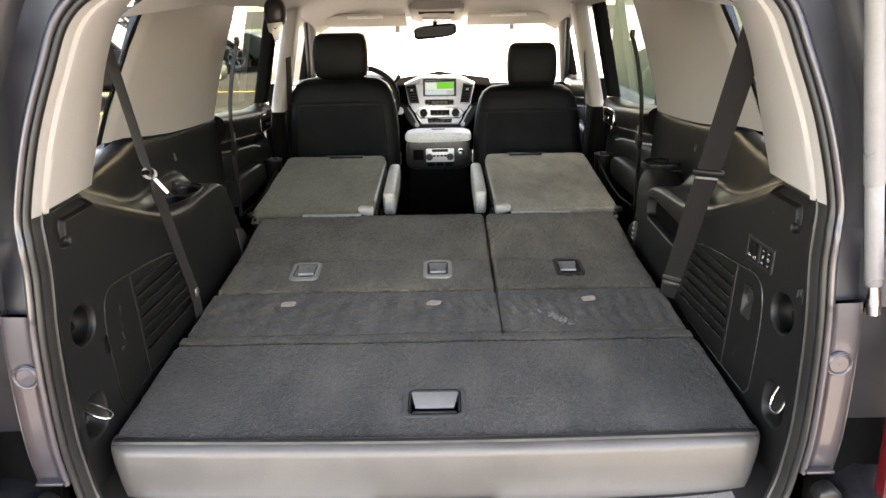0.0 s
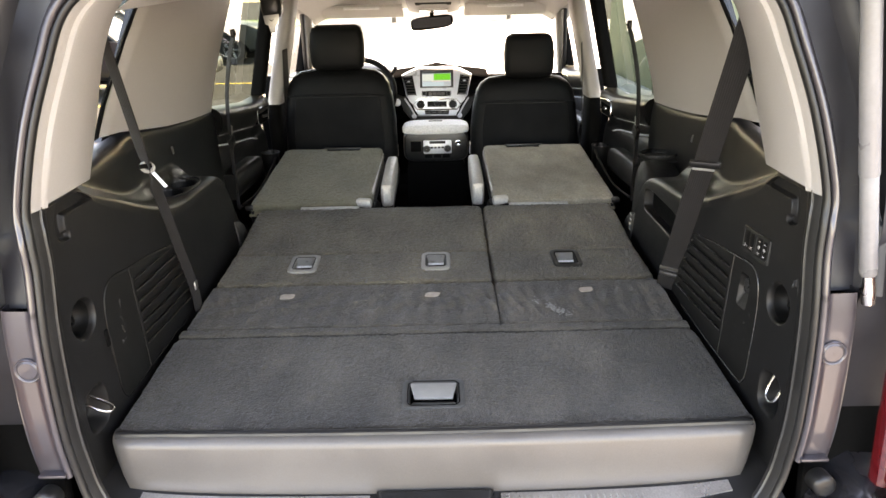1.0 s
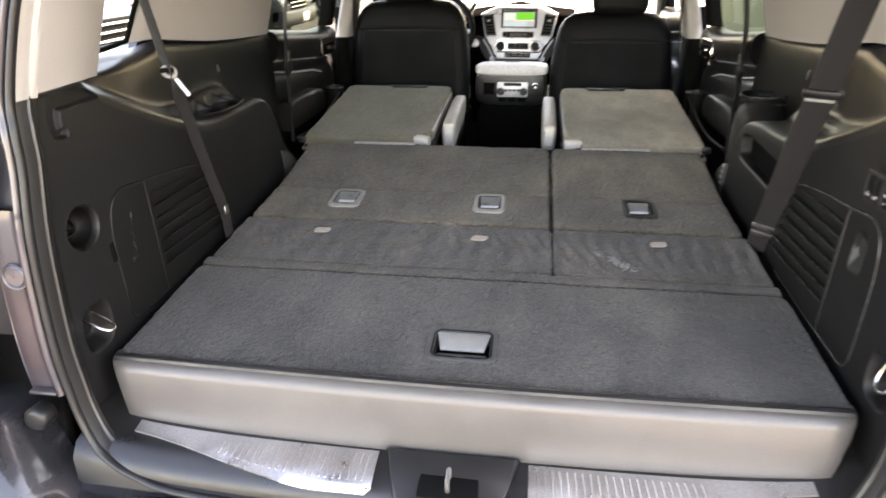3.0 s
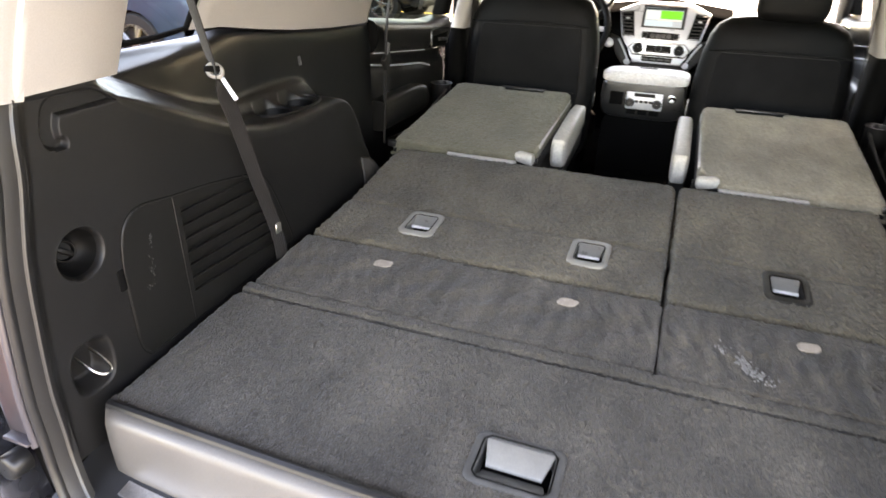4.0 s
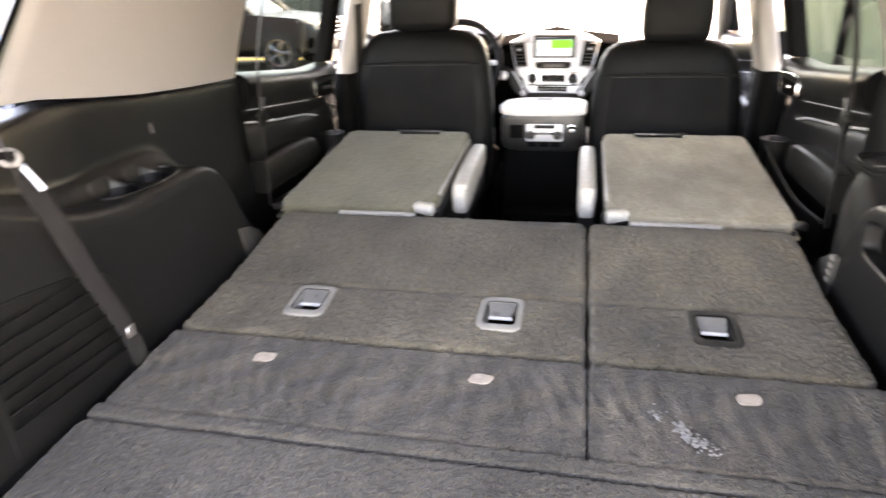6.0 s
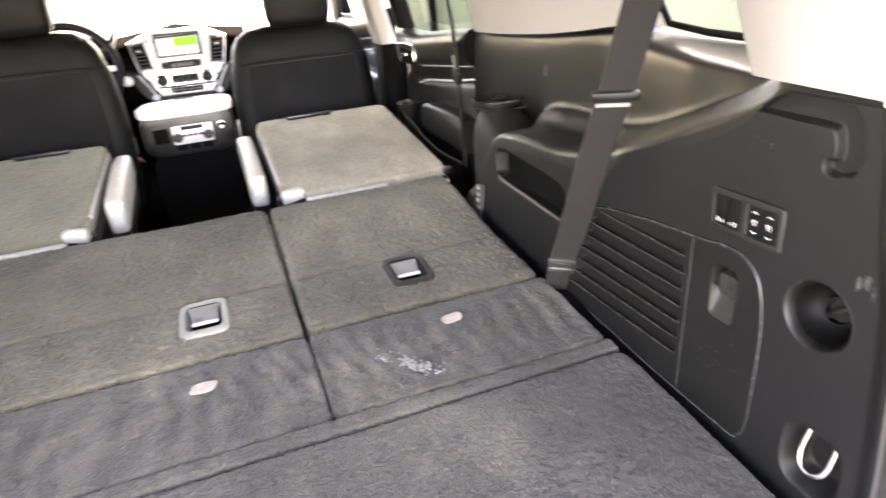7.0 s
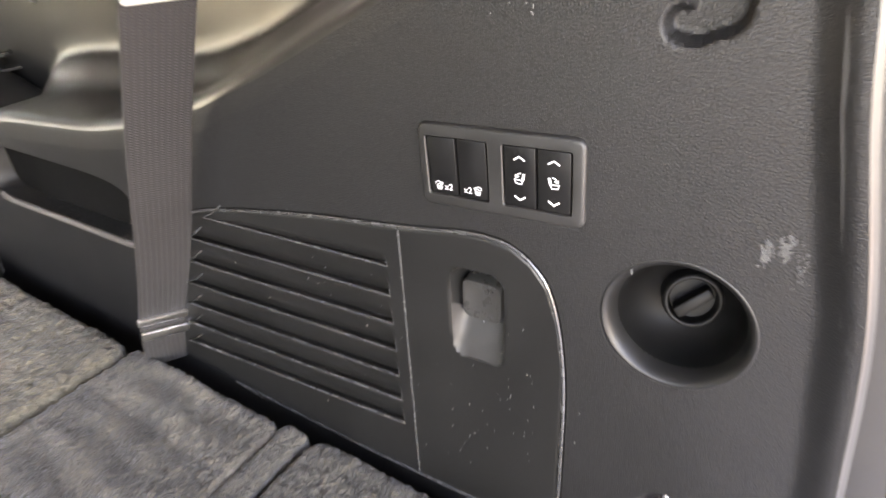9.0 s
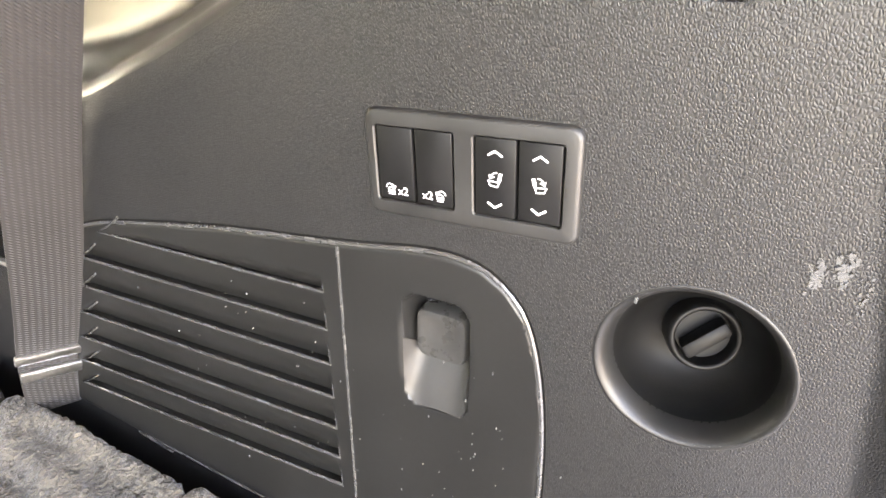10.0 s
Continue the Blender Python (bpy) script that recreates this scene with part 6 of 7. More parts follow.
def roof_belt():
    base = thing("roof_belt", (-0.56, 1.30, 1.60), "black roof belt buckle with a bright tongue hanging from the headliner", "seat belt", "seat belts")
    c = Vector((-0.545, 1.30, 1.648))
    part("housing", pillow(c, (0.036, 0.032, 0.045), 3.2, 20), M_PLASTIC, base)
    part("webbing", strap(bent([c + Vector((0, 0, 0.08)), c, c + Vector((0.003, 0, -0.04))], 8), [Vector((1, 0.3, 0))] * 8, 0.044), M_BELT, base)
    ton = part("tongue", prism([c + Vector((a, -0.030, b)) for a, b in ((-0.026, -0.035), (0.028, -0.03), (0.024, -0.062), (0.014, -0.066), (0.010, -0.090), (-0.006, -0.090), (-0.010, -0.066), (-0.022, -0.062))], (0, 0.003, 0), 0.001), M_STEEL, base, "bright metal tongue")
    part("tongue_hole", prism([c + Vector((a, -0.0302, b)) for a, b in ((-0.008, -0.046), (0.001, -0.054), (0.010, -0.046), (0.001, -0.050))], (0, -0.0006, 0)), M_DULL, ton)


for s_ in (1, -1):
    cargo_belt(s_)
    door_belt(s_)
    front_belt(s_)
roof_belt()


# ---------------- doors ----------------
def side_door(s, y0, y1, label, n):
    """An inner door skin: rolled pad under the glass, swept groove, bolster and an open pocket with a cup."""
    base = thing("door_" + str(n), (s * 0.82, (y0 + y1) / 2, 0.6), label, "car door", "car doors", "structure")
    L = y1 - y0
    k = L / 0.703

    def rise(y):
        """The pad's lines climb towards the rear."""
        return 0.115 * max(0.0, y0 + 0.46 * k - y)

    prof = ((0.60, 0.800), (0.70, 0.797), (0.85, 0.792), (0.98, 0.790), (1.05, 0.792), (1.085, 0.797), (1.098, 0.806), (1.106, 0.812), (1.122, 0.813), (1.140, 0.808), (1.152, 0.796),
            (1.160, 0.781), (1.172, 0.771), (1.195, 0.764), (1.222, 0.762), (1.240, 0.767), (1.250, 0.778), (1.255, 0.795), (1.258, 0.835))
    verts = []
    for y in np.linspace(y0, y1, 26):
        end = 0.020 * float(smooth(y1 - 0.05, y1, np.array(y)))
        for z, x in prof:
            verts.append((s * min(x + end, 0.835), y, z + rise(y) * float(smooth(0.98, 1.10, np.array(z)))))
    sheet("inner_panel", verts, grid_faces(26, len(prof)), M_DOOR, base)
    part("door_end", prism([Vector(v) for v in verts[:len(prof)]] + [Vector((s * 0.85, y0, 1.258 + rise(y0))), Vector((s * 0.85, y0, 0.60))], (0, -0.004, 0)), M_DULL, base, "black shut face of the door", smooth=False)
    for dz, r in ((0.0, 0.0016), (0.010, 0.0012)):
        part("pad_seam", tube([(s * (0.786 - 0.4 * dz), y, 1.154 + dz + rise(y)) for y in np.linspace(y0 + 0.01, y1 - 0.27 * k, 16)], r, 6), M_SILVER, base, "thin bright line under the pad")
    sweep = bent([(s * 0.806, y0, 1.118 + rise(y0)), (s * 0.806, y0 + 0.18 * k, 1.108 + rise(y0 + 0.18 * k)), (s * 0.804, y0 + 0.32 * k, 1.122), (s * 0.802, y0 + 0.44 * k, 1.106), (s * 0.800, y0 + 0.53 * k, 1.082)], 22)
    part("accent_line", tube(sweep, 0.0034, 8), M_SILVER, base, "thin bright accent strip")
    part("arm_pad", loft([((s * 0.772, y0 + a * k, z), (0.036 * w, 0, 0), (0, 0, 0.052 * h), 3.2) for a, z, w, h in ((0.0, 1.012, 0.9, 0.95), (0.10, 1.014, 1, 1), (0.30, 1.008, 1, 1), (0.36, 1.002, 0.92, 0.85), (0.40, 0.99, 0.6, 0.45))], 24), M_DOOR, base, "padded arm rest")
    lip = bent([(s * 0.735, y0, 0.940), (s * 0.728, y0 + 0.15 * k, 0.934), (s * 0.722, y0 + 0.27 * k, 0.950), (s * 0.720, y0 + 0.37 * k, 0.972), (s * 0.722, y0 + 0.47 * k, 0.990), (s * 0.728, y0 + 0.545 * k, 1.012), (s * 0.745, y0 + 0.575 * k, 1.016)], 26)
    verts = [(p.x + s * 0.03 * (1 - t), p.y, 0.70 + (p.z - 0.70) * t) for p in lip for t in np.linspace(0, 1, 6)]
    pocket = sheet("map_pocket", verts, grid_faces(26, 6), M_DOOR, base)
    part("pocket_lip", tube(lip, 0.0055, 8), M_GREYPL, pocket, "pale pocket lip")
    part("door_cup", lathe((s * 0.752, y0 + 0.53 * k, 0.955), (0, 0, 1), [(0.034, -0.06), (0.040, 0.060), (0.043, 0.066), (0.038, 0.066), (0.034, 0.0), (0.001, 0.0)], 20), M_PLASTIC, base)
    hy, hz = y0 + 0.535 * k, 1.190
    ring = [(s * 0.7625, hy + a, hz + b) for a, b in ((-0.085, 0.032), (-0.02, 0.034), (0.088, 0.025), (0.093, 0.015), (0.075, -0.030), (0.06, -0.036), (-0.075, -0.030), (-0.088, -0.020), (-0.090, 0.024))]
    part("handle_cup", prism([(p[0] + s * 0.001, p[1], p[2]) for p in ring], (s * 0.02, 0, 0)), M_DULL, base)
    bez = part("handle_bezel", tube(ring, 0.0038 if s > 0 else 0.0022, 8, closed=True), M_CHROME, base, "chrome handle surround")
    part("door_handle", rbox((s * 0.7585, hy + 0.018, hz - 0.008), (0.008, 0.085, 0.012), 0.004, 2, pose(0, 0, 0, -6)), M_CHROME if s > 0 else M_GREYPL, bez, "door release handle")
    part("window_frame", loft([((s * (0.812 - 0.095 * t), y1 - 0.035 + 0.05 * t, 1.26 + 0.44 * t), (s * 0.028, 0, 0), (0, 0.042, 0), 4) for t in np.linspace(0, 1, 5)], 14), M_DULL, base, "black window frame")


side_door(-1, 1.262, 1.965, "black rear side door with a chrome handle, shut", 1)
side_door(1, 1.262, 1.965, "black rear side door with a chrome handle and padded arm rest, shut", 2)
side_door(-1, 2.19, 2.93, "black front side door, shut", 3)
side_door(1, 2.19, 2.93, "black front side door, shut", 4)


# ---------------- console, dashboard, mirror, visors ----------------
def console():
    base = thing("centre_console", (0, 2.3, 0.55), "centre console with a grey padded lid, coloured paler for sunlight, and rear climate panel", "console")
    part("lower_box", loft([((0, y, 0.73), (0.150, 0, 0), (0, 0, 0.18), 6) for y in (2.085, 2.10, 2.4, 2.62)], 28), M_DULL, base)
    part("rear_body", loft([((0, y, z), (w, 0, 0), (0, 0, h), 5) for y, z, w, h in ((2.048, 0.972, 0.140, 0.062), (2.053, 0.972, 0.155, 0.075), (2.07, 0.974, 0.162, 0.082), (2.3, 0.95, 0.164, 0.070), (2.52, 0.92, 0.160, 0.060))], 32), M_PLASTIC, base)
    part("lid", loft([((0, y, z), (w, 0, 0), (0, 0, h), 4.5) for y, z, w, h in ((2.040, 1.055, 0.145, 0.012), (2.046, 1.056, 0.158, 0.022), (2.07, 1.056, 0.164, 0.027), (2.25, 1.036, 0.165, 0.028), (2.42, 1.008, 0.160, 0.028), (2.48, 0.998, 0.150, 0.022), (2.50, 0.996, 0.13, 0.012))], 32), M_CONSOLE, base, "grey vinyl console lid, coloured paler for sunlight")
    part("lid_latch", rbox((0.0, 2.20, 1.068), (0.07, 0.05, 0.008), 0.003, 2, pose(0, 0, 0, -7)), M_BEZEL, base)
    y = 2.049
    pan = part("climate_panel", rbox((0.008, y, 0.969), (0.140, 0.010, 0.068), 0.006), M_SILVER, base, "silver rear climate panel")
    part("display", rbox((0.008, y - 0.004, 0.993), (0.080, 0.006, 0.014), 0.002), M_BUTTON, pan)
    for a in (-0.045, 0.058):
        k = part("knob", lathe((a, y - 0.004, 0.962), (0, -1, 0), [(0.0155, 0), (0.0155, 0.008), (0.013, 0.012), (0.001, 0.012)], 20), M_PLASTIC, pan)
        part("knob_ring", lathe((a, y - 0.004, 0.962), (0, -1, 0), [(0.018, 0), (0.018, 0.004), (0.0158, 0.0055)], 20), M_CHROME, k)
    for i in range(4):
        part("button", rbox((-0.020 + 0.018 * i, y - 0.004, 0.967), (0.014, 0.006, 0.010), 0.002), M_BUTTON, pan)
    for i in range(3):
        part("socket_cover", rbox((-0.037 + 0.044 * i, y - 0.001, 0.924), (0.036, 0.008, 0.018), 0.002), M_DULL, base)
    part("outlet_door", rbox((-0.099, y - 0.0015, 0.973), (0.052, 0.008, 0.052), 0.005), M_DULL, base)
    part("jack_ring", lathe((0.110, y + 0.002, 0.985), (0, -1, 0), [(0.0165, 0), (0.0165, 0.006), (0.013, 0.007), (0.010, 0.005), (0.001, 0.003)], 20), M_CHROME, base, "chromed socket ring")
    part("tunnel", rbox((0, 2.35, 0.60), (0.30, 0.7, 0.12), 0.03), M_DULL, base)


def dashboard():
    base = thing("dashboard", (0, 2.85, 0.9), "black dashboard with a silver centre stack and a lit map screen", "dashboard")
    secs = []
    for x in np.linspace(-0.80, 0.80, 33):
        a = abs(x)
        hump = 0.045 * math.exp(-(((x + 0.43) / 0.17) ** 2))
        secs.append(((x, 2.92 - 0.03 * a, 1.085), (0, 0.165, 0), (0, 0, 0.125 + hump), 3.5))
    part("dash_body", loft(secs, 24), M_DASH, base)
    tilt = pose(0, 0, 0, -14)
    part("top_pad", loft([((0.008 + 0.30 * t, 2.845 - 0.02 * abs(t), 1.272 - 0.042 * abs(t) ** 0.8), (0, 0.085, 0.012), (0, 0.004, 0.012), 3) for t in np.linspace(-1, 1, 17)], 16), M_DASH, base, "black padded dashboard top")

    def on(x, z, out=0.0):
        """A point of the stack's face; the face leans forward."""
        return Vector((x, 2.705 + (z - 1.14) * 0.25 - out, z))

    stack = [on(x, z) for x, z in ((-0.196, 1.238), (-0.132, 1.262), (-0.096, 1.276), (0.114, 1.274), (0.150, 1.262), (0.213, 1.237), (0.186, 1.118), (0.162, 1.100), (0.150, 1.074), (0.128, 1.044), (0.118, 1.008),
                                   (-0.106, 1.010), (-0.113, 1.044), (-0.135, 1.076), (-0.147, 1.100), (-0.171, 1.120))]
    st = part("dash_centre", prism(stack, (0, 0.09, 0), 0.008, 3), M_SILVER, base, "silver plastic centre fascia")
    part("screen_frame", prism([on(x, z, 0.004) for x, z in ((-0.088, 1.266), (0.106, 1.264), (0.105, 1.166), (-0.089, 1.167))], (0, 0.02, 0), 0.004), M_PLASTIC, st)
    scr = part("screen", prism([on(x, z, 0.0055) for x, z in ((-0.076, 1.256), (0.092, 1.254), (0.091, 1.174), (-0.077, 1.175))], (0, 0.004, 0)), glow("screen_glow_blue", (0.50, 0.70, 0.90), GLOW * 0.7), st, "lit map screen")
    for nm, x0, x1, z0, z1, col, k in (("map_field", -0.008, 0.089, 1.209, 1.244, (0.10, 0.72, 0.06), 0.9), ("map_field", -0.074, -0.009, 1.205, 1.242, (0.62, 0.86, 0.95), 0.9), ("map_field", -0.074, 0.05, 1.177, 1.200, (0.45, 0.72, 0.95), 0.9), ("map_road", -0.02, 0.088, 1.202, 1.206, (0.9, 0.9, 0.85), 0.9), ("status_bar", -0.0755, 0.0905, 1.246, 1.2545, (0.03, 0.06, 0.08), 0.4)):
        part(nm, prism([on(x, z, 0.0065) for x, z in ((x0, z1), (x1, z1), (x1, z0), (x0, z0))], (0, 0.0006, 0)), glow("glow_" + nm, col, GLOW * k), scr)
    part("switch_band", prism([on(x, z, 0.002) for x, z in ((-0.078, 1.151), (0.089, 1.149), (0.094, 1.134), (0.087, 1.117), (-0.076, 1.119), (-0.083, 1.135))], (0, 0.02, 0), 0.004), M_BUTTON, st)
    for i in range(4):
        part("button", rbox(on(-0.029 + 0.024 * i, 1.134, 0.004), (0.021, 0.010, 0.018), 0.003, 2, tilt), M_SATIN, st)
    part("hex_rim", tube([on(x, z, 0.002) for x, z in ((-0.130, 1.077), (-0.104, 1.105), (0.120, 1.103), (0.147, 1.074), (0.125, 1.046), (-0.109, 1.048))], 0.0045, 8, closed=True), M_CHROME, st, "bright rim round the climate controls")
    part("control_band", prism([on(x, z, 0.002) for x, z in ((-0.050, 1.092), (0.064, 1.091), (0.064, 1.059), (-0.050, 1.060))], (0, 0.02, 0), 0.003), M_BUTTON, st)
    for x, z, r in ((-0.065, 1.135, 0.0125), (0.076, 1.133, 0.0125), (-0.087, 1.076, 0.0215), (0.100, 1.074, 0.0215), (0.007, 1.077, 0.014)):
        k = part("knob", lathe(on(x, z, 0.0), (0, -1, 0.25), [(r, 0), (r, 0.014), (r * 0.8, 0.02), (0.001, 0.02)], 20), M_BUTTON, st)
        part("knob_ring", lathe(on(x, z, 0.0), (0, -1, 0.25), [(r * 1.18, 0), (r * 1.16, 0.006), (r * 1.02, 0.008)], 20), M_CHROME, k)
    for i in range(3):
        part("switch_cap", rbox(on(-0.028 + 0.035 * i, 1.064, 0.006), (0.026, 0.008, 0.007), 0.002, 1, tilt), M_SATIN, st)
    part("disc_slot", prism([on(x, z, 0.003) for x, z in ((-0.066, 1.042), (0.078, 1.040), (0.074, 1.018), (-0.062, 1.020))], (0, 0.02, 0), 0.003), M_BUTTON, st)
    for i in range(4):
        part("lower_switch", rbox(on(-0.045 + 0.034 * i, 1.030, 0.005), (0.028, 0.006, 0.008), 0.002, 1, tilt), M_SATIN, st)
    part("lower_panel", prism([on(x, z, -0.006) for x, z in ((-0.105, 1.012), (0.118, 1.010), (0.16, 0.965), (0.13, 0.925), (-0.12, 0.925), (-0.15, 0.965))], (0, 0.06, 0), 0.006), M_GREYPL, base)
    for s, x in ((-1, 0.0), (1, 0.012)):
        part("knee_wing", prism([on(x + s * a, z, 0.012) for a, z in ((0.222, 1.125), (0.182, 1.112), (0.150, 1.066), (0.116, 1.004), (0.138, 0.984), (0.185, 1.04))], (0, 0.07, 0), 0.006), M_BEZEL, base, "dark grey knee panel")
        part("wing_trim", tube([on(x + s * a, z, 0.014) for a, z in ((0.180, 1.112), (0.148, 1.064), (0.116, 1.006))], 0.0045, 8), M_SILVER, base, "silver edge strip")
        c = x + s * 0.127
        part("heater_dial", lathe(on(c, 1.012, 0.010), (0, -1, 0.3), [(0.014, 0), (0.014, 0.010), (0.010, 0.013), (0.001, 0.013)], 16), M_SILVER, base)
    for s, m_ in ((-1, -0.150), (1, 0.165)):
        v = part("air_vent", prism([on(m_ + s * a, z, 0.003) for a, z in ((-0.016, 1.236), (0.038, 1.230), (0.013, 1.128), (-0.036, 1.129))], (0, 0.05, 0), 0.006), M_DULL, base, "black air vent")
        part("vent_trim", tube([on(m_ + s * a, z, 0.006) for a, z in ((-0.017, 1.238), (0.040, 1.232), (0.014, 1.126), (-0.037, 1.127))], 0.0026, 8, closed=True), M_BEZEL, v)
        for i in range(7):
            q = (i + 0.5) / 7
            part("vent_slat", rbox(on(m_ + s * (-0.012 + 0.023 * q), 1.130 + 0.104 * q, 0.008), (0.044, 0.006, 0.0045), 0.001, 1), M_GREYPL, v)
        part("vent_tab", rbox(on(m_ + s * 0.004, 1.205, 0.014), (0.016, 0.006, 0.007), 0.002, 1), M_SILVER, v)
    part("shelf", prism([(x, y, 0.93) for x, y in ((-0.14, 2.58), (0.14, 2.58), (0.15, 2.74), (-0.15, 2.74))], (0, 0, 0.03), 0.008), M_SILVER, base, "silver tray below the stack")
    part("shelf_slot", rbox((0.0, 2.62, 0.963), (0.16, 0.05, 0.006), 0.002), M_DULL, base)
    part("cluster_hood", loft([((-0.43, y, 1.235), (w, 0, 0), (0, 0, h), 3) for y, w, h in ((2.68, 0.17, 0.05), (2.72, 0.185, 0.062), (2.85, 0.19, 0.06), (2.95, 0.18, 0.03))], 24), M_LEATHER, base, "black instrument hood")
    for x in (-0.50, -0.36):
        part("gauge", lathe((x, 2.683, 1.232), (0, -1, 0.15), [(0.042, 0), (0.042, 0.006), (0.036, 0.007), (0.034, 0.003), (0.001, 0.003)], 24), M_SILVER, base)


def steering_wheel():
    c = Vector((-0.415, 2.565, 1.165))
    base = thing("steering_wheel", c, "black leather steering wheel with silver spokes", "steering wheel")
    m = pose(*c, 68)
    part("rim", tube([m @ Vector((0.187 * math.cos(a), 0.187 * math.sin(a), 0)) for a in np.linspace(0, math.tau, 49)[:-1]], 0.0155, 12, closed=True), M_LEATHER, base)
    part("hub", pillow(m @ Vector((0, -0.01, -0.02)), (0.075, 0.062, 0.03), 3, 24, 9, m.to_3x3().to_4x4()), M_LEATHER, base)
    for a in (0, 180, 250, 290):
        d = Vector((math.cos(radians(a)), math.sin(radians(a)), 0))
        part("spoke", tube([m @ (d * 0.06), m @ (d * 0.178)], 0.014, 8, flat=0.5), M_SILVER, base, "silver spoke")
    part("column", tube([m @ Vector((0, 0, -0.03)), m @ Vector((0, 0, -0.16))], 0.045, 16), M_DULL, base)
    part("shift_lever", tube([(-0.30, 2.64, 1.21), (-0.235, 2.60, 1.27), (-0.215, 2.585, 1.30)], [0.007, 0.008, 0.012], 10), M_PLASTIC, base, "black shift stalk")
    part("ignition", lathe((-0.225, 2.69, 1.09), (0, -1, 0.2), [(0.022, 0), (0.022, 0.01), (0.014, 0.015), (0.001, 0.015)], 18), M_SILVER, base)


def roof_fittings():
    mir = thing("rear_view_mirror", (-0.012, 2.83, 1.518), "black rear-view mirror on the windscreen", "mirror")
    part("mirror_shell", loft([((-0.012, y, 1.520), (w, 0, 0.012 * w / 0.12), (0, 0, h), 4) for y, w, h in ((2.805, 0.118, 0.033), (2.810, 0.123, 0.037), (2.83, 0.118, 0.034), (2.85, 0.06, 0.02))], 28), M_DULL, mir)
    part("mirror_glass", prism([(-0.012 + a, 2.8035, 1.520 + b) for a, b in ((-0.108, -0.030), (0.104, -0.020), (0.112, 0.0), (0.108, 0.034), (-0.104, 0.022), (-0.114, 0.0))], (0, 0.002, 0)), M_MIRROR, mir)
    part("mirror_stem", tube([(-0.012, 2.85, 1.528), (-0.012, 2.86, 1.572)], 0.012, 10), M_DULL, mir)
    for s in (-1, 1):
        v = thing("sun_visor", (s * 0.40, 2.80, 1.60), "beige folded sun visor with a vanity lamp strip, coloured white for its light", "sun visor", "sun visors")
        part("visor_pad", loft([((s * (0.175 + 0.46 * t), 2.785, 1.588), (0, 0.070, -0.030), (0, 0.006, 0.014), 3) for t in (0, 0.03, 0.5, 0.95, 1)], 18), M_HEADLINER, v)
        # White colour stands in for the lit vanity lamp; the strip does not glow.
        part("vanity_strip", rbox((s * 0.40, 2.708, 1.606), (0.20, 0.02, 0.012), 0.003, 2, pose(0, 0, 0, -16)), M_MARK, v)
        h = thing("grab_handle", (s * 0.70, 2.62, 1.62), "beige roof grab handle", "grab handle", "grab handles")
        part("handle_bar", tube(bent([(s * 0.70, 2.52, 1.66), (s * 0.672, 2.54, 1.63), (s * 0.668, 2.62, 1.62), (s * 0.675, 2.70, 1.61), (s * 0.705, 2.72, 1.63)], 18), 0.010, 10), M_BEIGE, h)
    con = thing("overhead_console", (0, 2.65, 1.63), "grey overhead console with reading lamps", "overhead console")
    part("console_body", loft([((0, y, z), (w, 0, 0), (0, 0, 0.022), 5) for y, z, w in ((2.52, 1.665, 0.13), (2.54, 1.655, 0.148), (2.72, 1.625, 0.148), (2.80, 1.600, 0.145), (2.82, 1.595, 0.125))], 26), M_BEIGE, con)
    part("dark_recess", rbox((0, 2.60, 1.628), (0.20, 0.10, 0.01), 0.004, 2, pose(0, 0, 0, -9)), M_DULL, con)
    part("lamp_lens", rbox((0, 2.76, 1.590), (0.16, 0.06, 0.012), 0.004, 2, pose(0, 0, 0, -14)), M_CLEARLENS, con, "clear reading lamp lens")


console()
dashboard()
steering_wheel()
roof_fittings()

